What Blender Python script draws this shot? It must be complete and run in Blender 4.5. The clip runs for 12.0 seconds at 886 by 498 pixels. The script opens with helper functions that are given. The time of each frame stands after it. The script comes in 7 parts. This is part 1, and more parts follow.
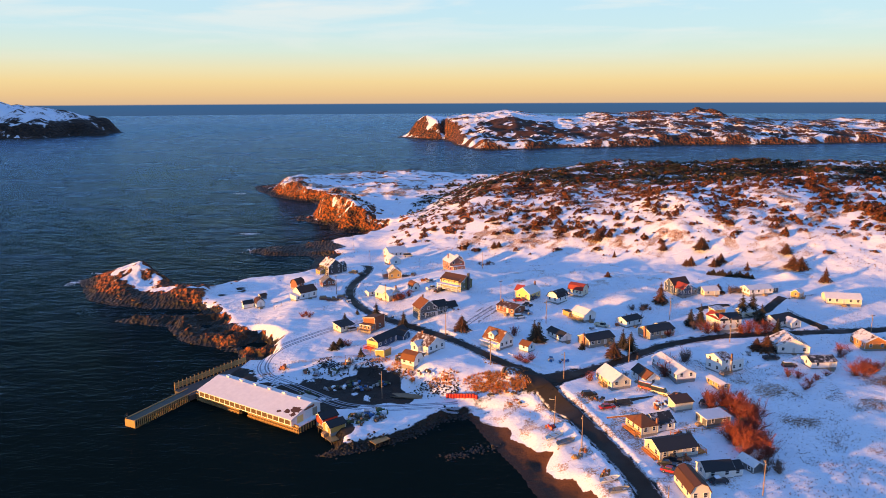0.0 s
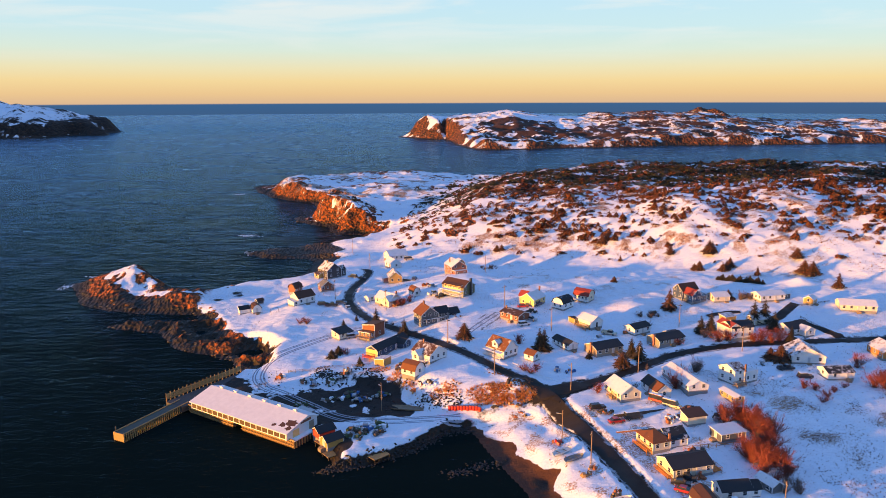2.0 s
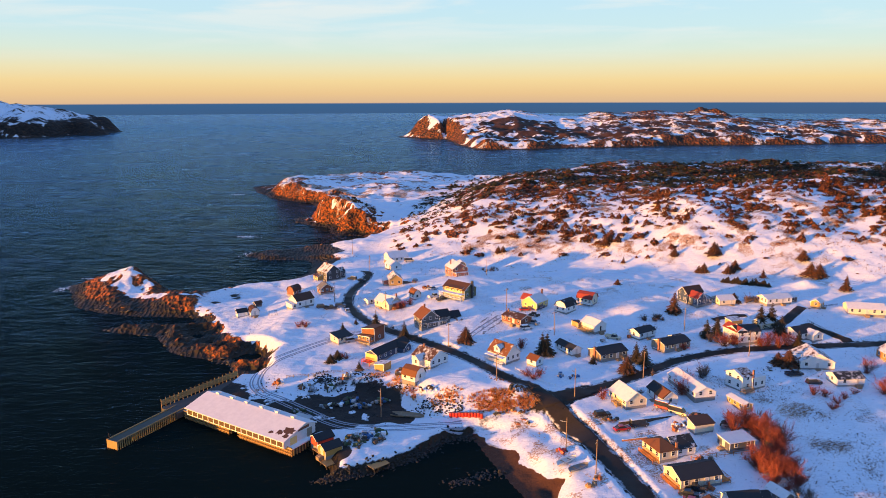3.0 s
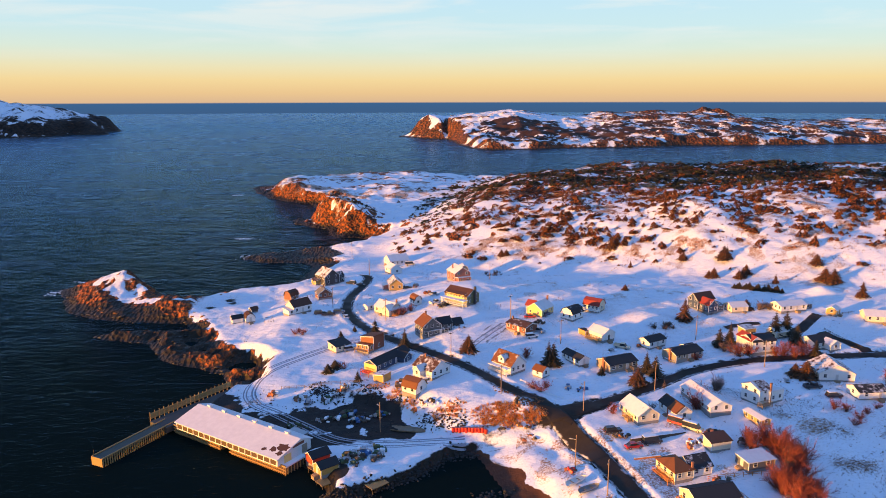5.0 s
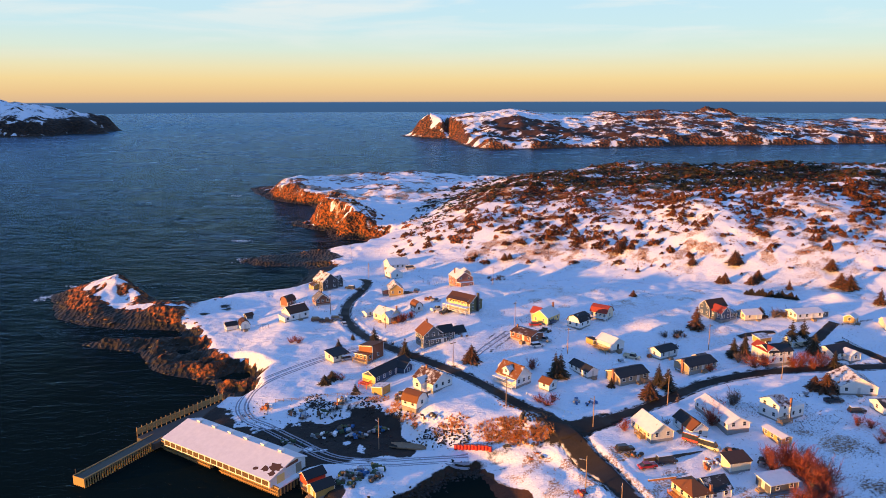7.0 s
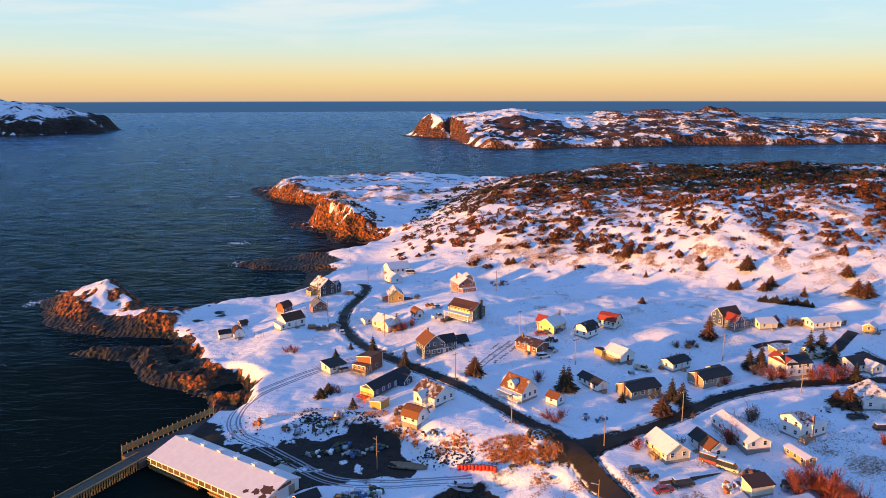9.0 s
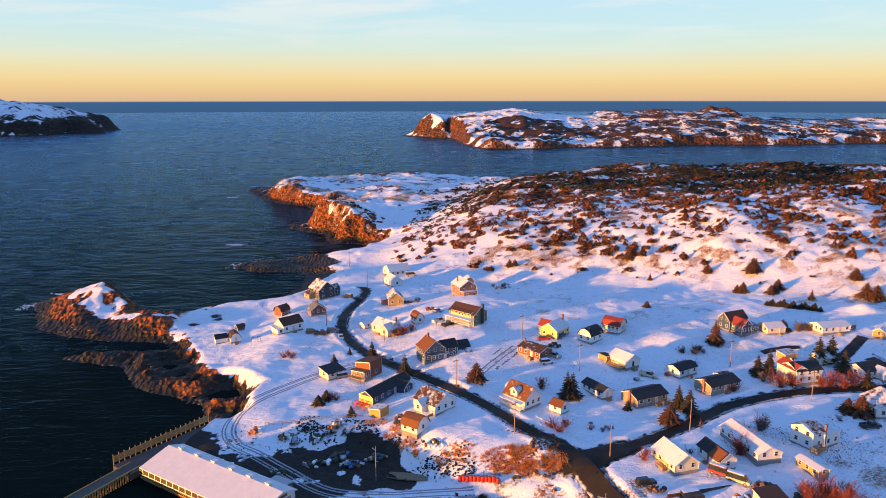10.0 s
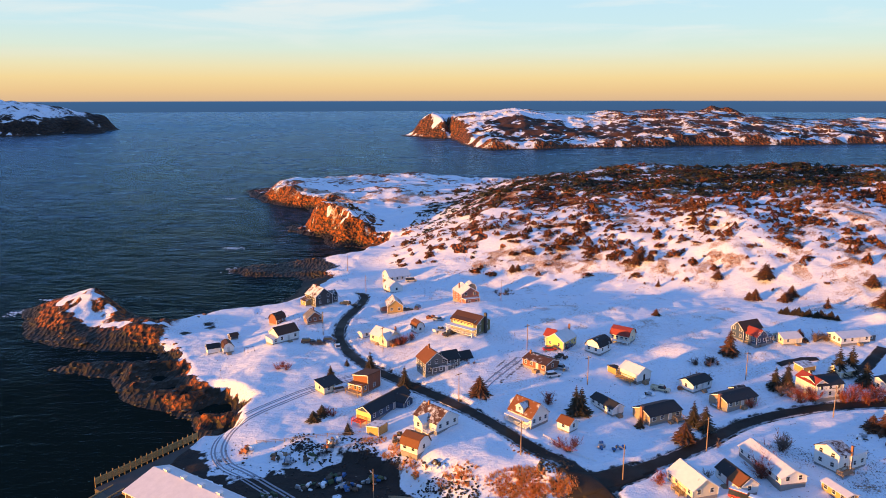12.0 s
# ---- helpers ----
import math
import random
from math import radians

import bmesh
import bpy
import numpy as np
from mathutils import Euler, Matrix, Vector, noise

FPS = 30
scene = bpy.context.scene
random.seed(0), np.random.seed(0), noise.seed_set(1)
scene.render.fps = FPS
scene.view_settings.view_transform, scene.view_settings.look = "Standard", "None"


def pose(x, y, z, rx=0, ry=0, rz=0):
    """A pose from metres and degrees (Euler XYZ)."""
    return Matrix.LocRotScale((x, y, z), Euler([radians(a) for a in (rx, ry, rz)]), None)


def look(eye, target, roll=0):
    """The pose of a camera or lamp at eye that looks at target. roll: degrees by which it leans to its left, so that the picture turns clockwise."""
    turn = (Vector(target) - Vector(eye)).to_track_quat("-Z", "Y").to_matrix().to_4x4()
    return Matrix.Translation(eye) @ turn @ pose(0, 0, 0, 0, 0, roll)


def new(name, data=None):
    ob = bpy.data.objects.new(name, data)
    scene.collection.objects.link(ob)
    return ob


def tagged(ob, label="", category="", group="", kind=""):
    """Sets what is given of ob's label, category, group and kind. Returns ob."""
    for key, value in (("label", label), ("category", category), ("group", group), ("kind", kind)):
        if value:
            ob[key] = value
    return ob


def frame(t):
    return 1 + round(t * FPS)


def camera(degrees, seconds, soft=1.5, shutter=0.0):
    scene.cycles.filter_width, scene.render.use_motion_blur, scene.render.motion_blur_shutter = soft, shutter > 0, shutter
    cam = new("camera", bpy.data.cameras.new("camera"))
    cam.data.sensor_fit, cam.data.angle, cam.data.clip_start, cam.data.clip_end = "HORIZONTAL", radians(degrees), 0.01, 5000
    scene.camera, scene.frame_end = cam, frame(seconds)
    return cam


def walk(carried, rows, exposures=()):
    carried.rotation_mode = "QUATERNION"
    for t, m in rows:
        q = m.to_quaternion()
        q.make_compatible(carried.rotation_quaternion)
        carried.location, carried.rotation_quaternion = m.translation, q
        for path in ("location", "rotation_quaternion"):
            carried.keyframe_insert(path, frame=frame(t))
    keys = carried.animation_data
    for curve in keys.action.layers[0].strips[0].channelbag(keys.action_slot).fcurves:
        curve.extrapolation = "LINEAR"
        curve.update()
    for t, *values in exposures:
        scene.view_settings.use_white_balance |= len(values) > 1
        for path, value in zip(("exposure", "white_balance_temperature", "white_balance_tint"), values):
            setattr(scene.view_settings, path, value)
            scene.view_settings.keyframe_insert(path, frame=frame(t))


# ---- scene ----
cam = camera(62.44, 12.0, 0.7)
PATH = [
    (0, (-2.32, 0.62, 90.19), (-2.42, 118.20, 66.17), -0.243),
    (1, (-2.56, 4.90, 90.25), (-2.71, 122.46, 66.22), -0.219),
    (2, (-2.77, 9.41, 90.29), (-2.98, 126.97, 66.22), -0.195),
    (3, (-2.96, 14.12, 90.28), (-3.24, 131.68, 66.18), -0.171),
    (4, (-3.14, 19.01, 90.25), (-3.50, 136.56, 66.12), -0.148),
    (5, (-3.32, 24.05, 90.22), (-3.77, 141.59, 66.04), -0.127),
    (6, (-3.49, 29.21, 90.17), (-4.02, 146.74, 65.94), -0.108),
    (7, (-3.67, 34.45, 90.11), (-4.27, 151.97, 65.84), -0.091),
    (8, (-3.85, 39.77, 90.06), (-4.52, 157.27, 65.76), -0.078),
    (9, (-4.04, 45.11, 90.04), (-4.78, 162.61, 65.69), -0.068),
    (10, (-4.26, 50.45, 90.02), (-5.03, 167.95, 65.65), -0.062),
    (11, (-4.50, 55.78, 90.04), (-5.28, 173.27, 65.65), -0.061),
    (12, (-4.78, 61.04, 90.10), (-5.54, 178.54, 65.69), -0.065),
]
walk(cam, [(t, look(eye, target, roll)) for t, eye, target, roll in PATH])

# ---- world, sun, exposure ----
SUN_AZ, SUN_EL = 243.0, 2.4          # degrees clockwise from +y, degrees above the sea


def nd(tree, kind, x=0, y=0, **inputs):
    n = tree.nodes.new(kind)
    n.location = (x, y)
    for k, v in inputs.items():
        n.inputs[k.replace("_", " ")].default_value = v
    return n


def ramp(tree, fac, stops, mode="LINEAR"):
    n = tree.nodes.new("ShaderNodeValToRGB")
    n.color_ramp.interpolation = mode
    el = n.color_ramp.elements
    while len(el) < len(stops):
        el.new(0.5)
    for e, (p, c) in zip(el, stops):
        e.position, e.color = p, (*c, 1) if len(c) == 3 else c
    tree.links.new(fac, n.inputs["Fac"])
    return n.outputs["Color"]


def mathn(tree, op, a, b=None, c=None, clamp=False):
    n = tree.nodes.new("ShaderNodeMath")
    n.operation, n.use_clamp = op, clamp
    for i, v in enumerate((a, b, c)):
        if v is None:
            continue
        if isinstance(v, (int, float)):
            n.inputs[i].default_value = v
        else:
            tree.links.new(v, n.inputs[i])
    return n.outputs[0]


def mixc(tree, fac, a, b, blend="MIX"):
    n = tree.nodes.new("ShaderNodeMix")
    n.data_type, n.blend_type = "RGBA", blend
    for sock, v in ((n.inputs["Factor"], fac), (n.inputs["A"], a), (n.inputs["B"], b)):
        if isinstance(v, (int, float)):
            sock.default_value = v
        elif isinstance(v, (tuple, list)):
            sock.default_value = (*v, 1) if len(v) == 3 else v
        else:
            tree.links.new(v, sock)
    return n.outputs["Result"]


def build_world():
    w = bpy.data.worlds.new("winter_evening")
    scene.world = w
    w.use_nodes = True
    t = w.node_tree
    t.nodes.clear()
    sky = t.nodes.new("ShaderNodeTexSky")
    sky.sky_type, sky.sun_disc = "NISHITA", False
    sky.sun_elevation, sky.sun_rotation = radians(SUN_EL), radians(SUN_AZ)
    sky.air_density, sky.dust_density, sky.ozone_density = 1.0, 0.6, 2.0
    tc = t.nodes.new("ShaderNodeTexCoord")
    sep = t.nodes.new("ShaderNodeSeparateXYZ")
    t.links.new(tc.outputs["Generated"], sep.inputs[0])
    z = sep.outputs["Z"]
    up = mathn(t, "MULTIPLY_ADD", z, 2.5, 0.1, clamp=True)       # -0.04 .. 0.36 of the height
    glow = ramp(t, up, [(0.0, (0.035, 0.09, 0.20)), (0.0875, (0.014, 0.116, 0.290)), (0.0895, (0.74, 0.50, 0.31)),
                        (0.12, (0.86, 0.59, 0.30)), (0.160, (0.92, 0.70, 0.35)), (0.200, (0.86, 0.78, 0.50)),
                        (0.255, (0.71, 0.83, 0.73)), (0.32, (0.60, 0.82, 0.88)), (0.417, (0.55, 0.80, 0.94)), (0.58, (0.125, 0.35, 0.80)),
                        (1.0, (0.068, 0.30, 0.88))])
    # thin drifting veils of cloud
    mp = nd(t, "ShaderNodeMapping")
    mp.inputs["Scale"].default_value = (3.0, 3.0, 26.0)
    mp.inputs["Rotation"].default_value = (0, radians(11), 0)
    t.links.new(tc.outputs["Generated"], mp.inputs["Vector"])
    nz = nd(t, "ShaderNodeTexNoise", Scale=1.6, Detail=6.0, Roughness=0.55, Distortion=0.4)
    t.links.new(mp.outputs[0], nz.inputs["Vector"])
    veil = ramp(t, nz.outputs["Fac"], [(0.47, (0, 0, 0)), (0.66, (1, 1, 1))])
    high = ramp(t, up, [(0.2, (0, 0, 0)), (0.4, (1, 1, 1))])
    amount = mathn(t, "MULTIPLY", mathn(t, "MULTIPLY", veil, high), 0.62)
    glow = mixc(t, amount, glow, (0.92, 0.90, 0.86))
    bg1 = nd(t, "ShaderNodeBackground", Strength=0.016)
    t.links.new(sky.outputs[0], bg1.inputs["Color"])
    bg2 = nd(t, "ShaderNodeBackground", Strength=0.354)
    t.links.new(glow, bg2.inputs["Color"])
    add = t.nodes.new("ShaderNodeAddShader")
    t.links.new(bg1.outputs[0], add.inputs[0])
    t.links.new(bg2.outputs[0], add.inputs[1])
    out = t.nodes.new("ShaderNodeOutputWorld")
    t.links.new(add.outputs[0], out.inputs["Surface"])


build_world()
sun_data = bpy.data.lights.new("sun", "SUN")
sun_data.energy, sun_data.angle, sun_data.color = 4.6, radians(1.5), (1.0, 0.44, 0.08)
sun = new("sun", sun_data)
_a, _e = radians(SUN_AZ), radians(SUN_EL)
sun.matrix_world = look((math.sin(_a) * math.cos(_e) * 300, math.cos(_a) * math.cos(_e) * 300, 40 + math.sin(_e) * 300), (0, 0, 40))
scene.view_settings.exposure = 1.4

# ---- the lie of the land ----
PLAN = 1.2                           # metres to one unit of the site plan below


def smooth(v):
    v = np.clip(v, 0, 1)
    return v * v * (3 - 2 * v)


def _hash(ix, iy, seed):
    n = (ix * 374761393 + iy * 668265263 + seed * 974634777) & 0xFFFFFFFF
    n = ((n ^ (n >> 13)) * 1274126177) & 0xFFFFFFFF
    return ((n ^ (n >> 16)) & 0xFFFF) / 65535.0


def vnoise(x, y, seed=0):
    ix, iy = np.floor(x).astype(np.int64), np.floor(y).astype(np.int64)
    fx, fy = smooth(x - ix), smooth(y - iy)
    a, b = _hash(ix, iy, seed), _hash(ix + 1, iy, seed)
    c, d = _hash(ix, iy + 1, seed), _hash(ix + 1, iy + 1, seed)
    return (a + (b - a) * fx) * (1 - fy) + (c + (d - c) * fx) * fy


def fbm(x, y, size, octaves=4, seed=0):
    """Noise about 0, from -1 to 1, with lumps of the given size in metres."""
    s, amp, tot = 0, 1.0, 0
    for o in range(octaves):
        s = s + amp * (vnoise(x / size * 2**o + 17.3 * o, y / size * 2**o - 9.1 * o, seed + o) * 2 - 1)
        tot, amp = tot + amp, amp * 0.5
    return s / tot * 1.6


def ridged(x, y, size, octaves=4, seed=0):
    s, amp, tot = 0, 1.0, 0
    for o in range(octaves):
        s = s + amp * (1 - np.abs(vnoise(x / size * 2**o + 5.7 * o, y / size * 2**o + 3.3 * o, seed + o) * 2 - 1))
        tot, amp = tot + amp, amp * 0.5
    return s / tot


def curve(points, steps=4, closed=False):
    """A smooth line through the points."""
    p = np.array(points, float)
    n = len(p)
    res = []
    for i in range(n if closed else n - 1):
        a, b, c, d = (p[(i + k) % n] if closed else p[min(max(i + k, 0), n - 1)] for k in (-1, 0, 1, 2))
        for s in range(steps):
            t = s / steps
            res.append(0.5 * (2 * b + (c - a) * t + (2 * a - 5 * b + 4 * c - d) * t * t + (3 * b - a - 3 * c + d) * t**3))
    if not closed:
        res.append(p[-1])
    return np.array(res)


def near_line(x, y, line):
    """Distance to a polyline, and how far along it (0 to 1) the nearest place is."""
    best, along = np.full(x.shape, 1e9), np.zeros(x.shape)
    n = len(line) - 1
    for i in range(n):
        a, d = line[i], line[i + 1] - line[i]
        t = np.clip(((x - a[0]) * d[0] + (y - a[1]) * d[1]) / max(d @ d, 1e-9), 0, 1)
        r = np.hypot(x - a[0] - t * d[0], y - a[1] - t * d[1])
        closer = r < best
        best = np.where(closer, r, best)
        along = np.where(closer, (i + t) / n, along)
    return best, along


def inside(x, y, poly):
    odd = np.zeros(x.shape, bool)
    n = len(poly)
    for i in range(n):
        (x0, y0), (x1, y1) = poly[i], poly[(i + 1) % n]
        if y0 == y1:
            continue
        hit = ((y0 > y) != (y1 > y)) & (x < (x1 - x0) * (y - y0) / (y1 - y0) + x0)
        odd ^= hit
    return odd


def signed(x, y, poly):
    ring = np.vstack([poly, poly[:1]])
    d, _ = near_line(x, y, ring)
    return np.where(inside(x, y, poly), d, -d)


HARBOUR = [(420, -20), (120, 10), (55, 60), (26, 104), (16, 128), (13.5, 137), (9.6, 147), (6.5, 156), (3.5, 164), (-1, 164.5),
           (-7, 157), (-13, 152), (-19, 148.6), (-25, 146.2), (-28.5, 145.6), (-26, 149.5), (-29, 156), (-33, 160.5),
           (-44, 169), (-56, 178), (-63, 187), (-60, 202)]
ROCKS = [(-63, 206), (-66, 211.5), (-71, 215), (-79, 219.5), (-85, 222.5), (-90.5, 229), (-96, 237.5), (-105, 238.5), (-117, 246.5), (-108, 250), (-99, 250.5),
         (-90, 252), (-92, 257.5), (-103, 260), (-117, 263), (-128, 265.5), (-137, 272), (-152, 294.5), (-158, 305), (-146, 313), (-128, 311), (-113, 298), (-102, 288)]
COVE = [(-91, 290.5), (-78, 297.5), (-69, 309), (-64, 331), (-68, 350), (-89, 351), (-99, 364), (-92, 376), (-70, 385), (-57, 382),
        (-46, 389), (-43, 404), (-49, 413), (-62, 417), (-77, 443), (-94, 461), (-98, 478), (-87, 482), (-89, 502), (-95, 534),
        (-105, 550), (-139, 580), (-167, 646), (-150, 676), (-95, 694)]
OUTER = [(0, 700), (80, 670), (160, 690), (320, 720), (520, 720), (640, 500), (640, 200), (560, 20)]
SHELF = curve([(-55.5, 199), (-52.5, 207), (-53.5, 218), (-62, 225.5), (-68.5, 229.5), (-73, 237), (-79.5, 246), (-86, 255), (-95, 256), (-126, 248), (-110, 230), (-75, 206)], 2, True)
COAST = curve(HARBOUR + ROCKS + COVE + OUTER, 3, True)

LOT = curve([(-61, 204), (-53, 199), (-44, 193), (-34, 190), (-25, 189), (-12, 180.5), (-1, 171), (8, 168.5), (18, 166), (22, 160), (14, 150), (0, 140),
             (-40, 130), (-80, 160), (-75, 195)], 3, True)

SAND = curve([(3, 166), (6, 164.3), (9.2, 160.7), (12.8, 156.1), (13.1, 153.2), (15.9, 149.1), (17.2, 145.1), (21.0, 144.3), (19.6, 140.1), (20.0, 135.5), (21.9, 133.2),
              (24.9, 131.1), (26.5, 126), (32, 110), (38, 90), (0, 90), (-10, 150)], 3, True)

FIELD_SCRUB = [(77.3, 166.0, 4.5), (89.9, 163.6, 4.0), (82.2, 163.9, 3.0), (97.2, 159.6, 5.0), (70.7, 170.4, 3.5), (76.1, 151.9, 6.0), (93.5, 157.7, 3.5), (81.3, 144.1, 5.0), (104, 170, 4.0)]


def lift(x, y):
    """How much higher, in metres, the village stands east of the harbour than its western flat; x and y in metres."""
    x, y = np.asarray(x, float), np.asarray(y, float)
    up = (4.2 + 1.3 * smooth((y - 240) / 50)) * smooth((x + 32) / 40) * smooth((y - 165) / 45)
    up = up * (1 - smooth((y - 320) / 60) * (1 - smooth((x - 80) / 50))) * (1 - smooth((y - 400) / 80))
    return up * smooth(-signed(x / PLAN, y / PLAN, LOT) / 7.5) * smooth(-signed(x / PLAN, y / PLAN, SAND) / 15)


def laid(points, unit=1.0):
    """Places of the site plan, drawn for level ground, set where they belong on the risen ground."""
    p = np.array(points, float) * unit
    k = 1 - lift(p[:, 0], p[:, 1]) / 85.0
    return np.c_[-3.5 + (p[:, 0] + 3.5) * k, 29.2 + (p[:, 1] - 29.2) * k] / unit


MAIN_ROAD = curve(laid([(36.8, 60), (37.3, 100), (36.4, 120), (35.0, 133), (31.6, 148), (28.1, 163), (24.8, 175.5), (20.5, 183.5), (12.9, 194.5), (2.2, 209.5),
                   (-10.1, 221), (-21.5, 230.5), (-30.3, 242), (-36.0, 257), (-37.0, 274), (-34.2, 290), (-33.5, 301), (-36.5, 310)], PLAN), 6)
EAST_ROAD = curve(laid([(24.8, 176.5), (30, 182), (36.6, 186.3), (47.3, 193.2), (63.7, 205.3), (82.8, 212.7), (104.3, 215.5), (134.8, 218), (190, 222), (260, 215)], PLAN), 6)
JUNCTION = curve(laid([(19.5, 180.0), (25.5, 180.6), (33, 184.4)], PLAN), 6)
LOOP_TRACK = curve([(-21.5, 229.5), (-29, 225.5), (-36.6, 219.8), (-42.6, 213.6), (-48.9, 205.6), (-52.0, 198.2), (-52, 192.7), (-48.8, 186.8), (-43.6, 182.7), (-36, 176),
                    (-26, 168), (-15, 166.5), (-9.7, 167), (3.6, 168.4), (14, 169), (23, 171)], 6)
HILL_TRACK = curve([(-36.5, 310), (-38.5, 321), (-39, 345), (-37.5, 365), (-33, 392), (-30, 415), (-27, 463), (-30, 520), (-45, 590)], 5)
YARD_TRACK = curve(laid([(3.8, 221.5), (7.3, 229.3), (13.3, 239.3), (18, 246)], PLAN), 5)


def land(x, y):
    """Height, and how much of the ground is rock, bare earth or dry grass, at arrays of places."""
    x, y = np.asarray(x, float), np.asarray(y, float)
    rocky = np.maximum(smooth((-58 - x) / 8) * smooth((y - 198) / 6), smooth((y - 335) / 15))
    warp = 0.25 + (1.3 + 1.5 * smooth((y - 330) / 20)) * rocky
    xw, yw = x + warp * fbm(x, y, 13, 4, 11), y + warp * fbm(x, y, 13, 4, 29)
    d = signed(xw, yw, COAST)
    # the village flat rises gently inland, more so to the east
    v = 3.2 + 2.9 * smooth((y - 160) / 110) + 0.045 * np.clip(x - 40, 0, 90) * smooth((y - 195) / 70) + lift(x * PLAN, y * PLAN) / PLAN
    v = v + 0.6 * fbm(x, y, 38, 3, 3) * smooth((y - 190) / 60)
    v = v - 3.7 * smooth((-50 - x) / 17) * smooth((y - 218) / 18) * smooth((292 - y) / 16)
    v = v - 2.8 * smooth((y - 302) / 20) * smooth((-16 - x) / 18) * smooth((372 - y) / 20)
    # knolls among the houses
    for kx, ky, rx, ry, h in ((58, 233, 7, 5, 1.6), (30, 262, 10, 6, 1.3), (45, 268, 14, 5, 1.2), (-62, 240, 14, 20, 0.7), (-40, 330, 16, 14, 1.2),
                              (9, 177, 14, 6.5, 0.5), (-9, 183.5, 9, 5.0, 0.9), (-24, 192.5, 8, 3.5, 0.8), (17, 177, 4, 3, 0.9), (-70, 262, 10, 12, 0.6), (119, 250, 4, 3, 1.8)):
        v = v + h * np.exp(-((x - kx) / rx) ** 2 - ((y - ky) / ry) ** 2)
    # the hill behind the village
    u = y - (318 - 0.47 * np.clip(x, -60, 200))
    rise = 1 - np.exp(-(np.maximum(u, 0) / 55) ** 1.3)
    west = smooth((x + 44) / (56 + 0.42 * np.maximum(y - 360, 0)))
    hill = (22.7 - 6.0 * smooth((y - 380) / 120)) * rise * west
    rough = smooth(u / 30) * west
    hill = hill + rough * (2.3 * fbm(x, y, 46, 4, 41) + 0.8 * fbm(x, y, 14, 3, 47))
    hill = hill - 14 * smooth((y - 560) / 110) * west
    # sea cliff and headland beyond the cove
    cliff = 15.5 * np.exp(-(np.abs((x + 70) / 27) ** 3) - np.abs((y - 446) / 36) ** 3)
    far = smooth((y - 500) / 60)
    point = far * smooth((18 - x) / 60) * (1.2 + 2.0 * smooth((x + 170) / 150) + 3.2 * np.exp(-((x + 122) / 22) ** 2 - ((y - 600) / 45) ** 2) + 3.4 * (ridged(x, y, 34, 3, 5) - 0.55))
    v = v + hill + np.maximum(cliff - 3, 0) * 0.9 + point
    v = v + rocky * 0.5 * fbm(x, y, 18, 3, 15) * smooth((y - 340) / 40) * 2
    v = v * (1 - 0.72 * far * smooth((-132 - x) / 16))
    # outer rock
    knob = np.exp(-np.hypot((x + 127) / 17, (y - 297) / 13) ** 1.2)
    isle = smooth((-86 - x) / 10) * smooth((y - 256) / 6) * smooth((330 - y) / 10)
    v = v * (1 - isle) + isle * (1.3 + 2.6 * smooth((x + 114) / 14) + 8.6 * knob + 2.4 * (ridged(x, y, 11, 4, 63) - 0.55))
    # low tidal shelf of broken rock, and the reef in the cove
    shelf = smooth((signed(x + 1.5 * fbm(x, y, 7, 3, 31), y + 1.5 * fbm(x, y, 7, 3, 33), SHELF) + 2.0) / 4.5)
    reef = np.exp(-(((x + 80) / 24) ** 2 + ((y - 366) / 16) ** 2) ** 2)
    low = np.maximum(shelf, reef)
    v = v * (1 - low) + low * (0.15 + shelf * (6.2 * (ridged(x, y, 12, 4, 61) - 0.43) + 1.6 * (ridged(0.5 * x + 0.87 * y, 2.4 * (0.87 * x - 0.5 * y), 9, 3, 62) - 0.5)) + reef * (0.40 + 0.8 * fbm(x, y, 7, 4, 67)))
    # harbour lot
    dl = signed(x + 1.2 * fbm(x, y, 9, 3, 71), y + 1.2 * fbm(x, y, 9, 3, 73), LOT)
    bank = 3.6 + 9.5 * smooth((-27 - x) / 12)
    lot = smooth(0.5 + dl / bank)
    v = v * (1 - lot) + lot * 2.1
    wide = 3.2 + 3.5 * rocky + 9 * smooth((x - 2) / 4) * smooth((172 - y) / 6) + 14 * smooth((y - 288) / 8) * smooth((358 - y) / 8) * smooth((x + 96) / 8) * smooth((-40 - x) / 6)
    sea_cliff = smooth((y - 395) / 15) * rocky
    strand = smooth(0.5 + signed(x + 0.8 * fbm(x, y, 5, 3, 75), y + 0.8 * fbm(x, y, 5, 3, 76), SAND) / 4.5)
    wide = wide + 5 * isle * (1 + 0.5 * fbm(x, y, 12, 3, 36))
    wide = wide + sea_cliff * (3.5 + 3.5 * fbm(x, y, 13, 3, 35))
    ledge = 12 * np.exp(-((x + 94) / 13) ** 2 - ((y - 464) / 18) ** 2) + 16 * np.exp(-((x + 162) / 26) ** 2 - ((y - 634) / 40) ** 2) + 3 * sea_cliff * (1 + fbm(x, y, 20, 3, 37))
    rim = smooth((d - ledge) / wide)
    h = np.where(d > 0, v * rim, np.maximum(-6, d * 0.35))
    h = np.where((d > 0) & (ledge > 0.5), np.maximum(h, smooth(d / 3) * 2.6 * (ridged(x, y, 7, 4, 39) - 0.35)), h)
    h = h + sea_cliff * smooth((d - 4) / 6) * smooth((46 - d) / 24) * (2.6 * (ridged(x, y, 15, 4, 87) - 0.55) + 1.1 * (ridged(x, y, 4, 3, 89) - 0.5))
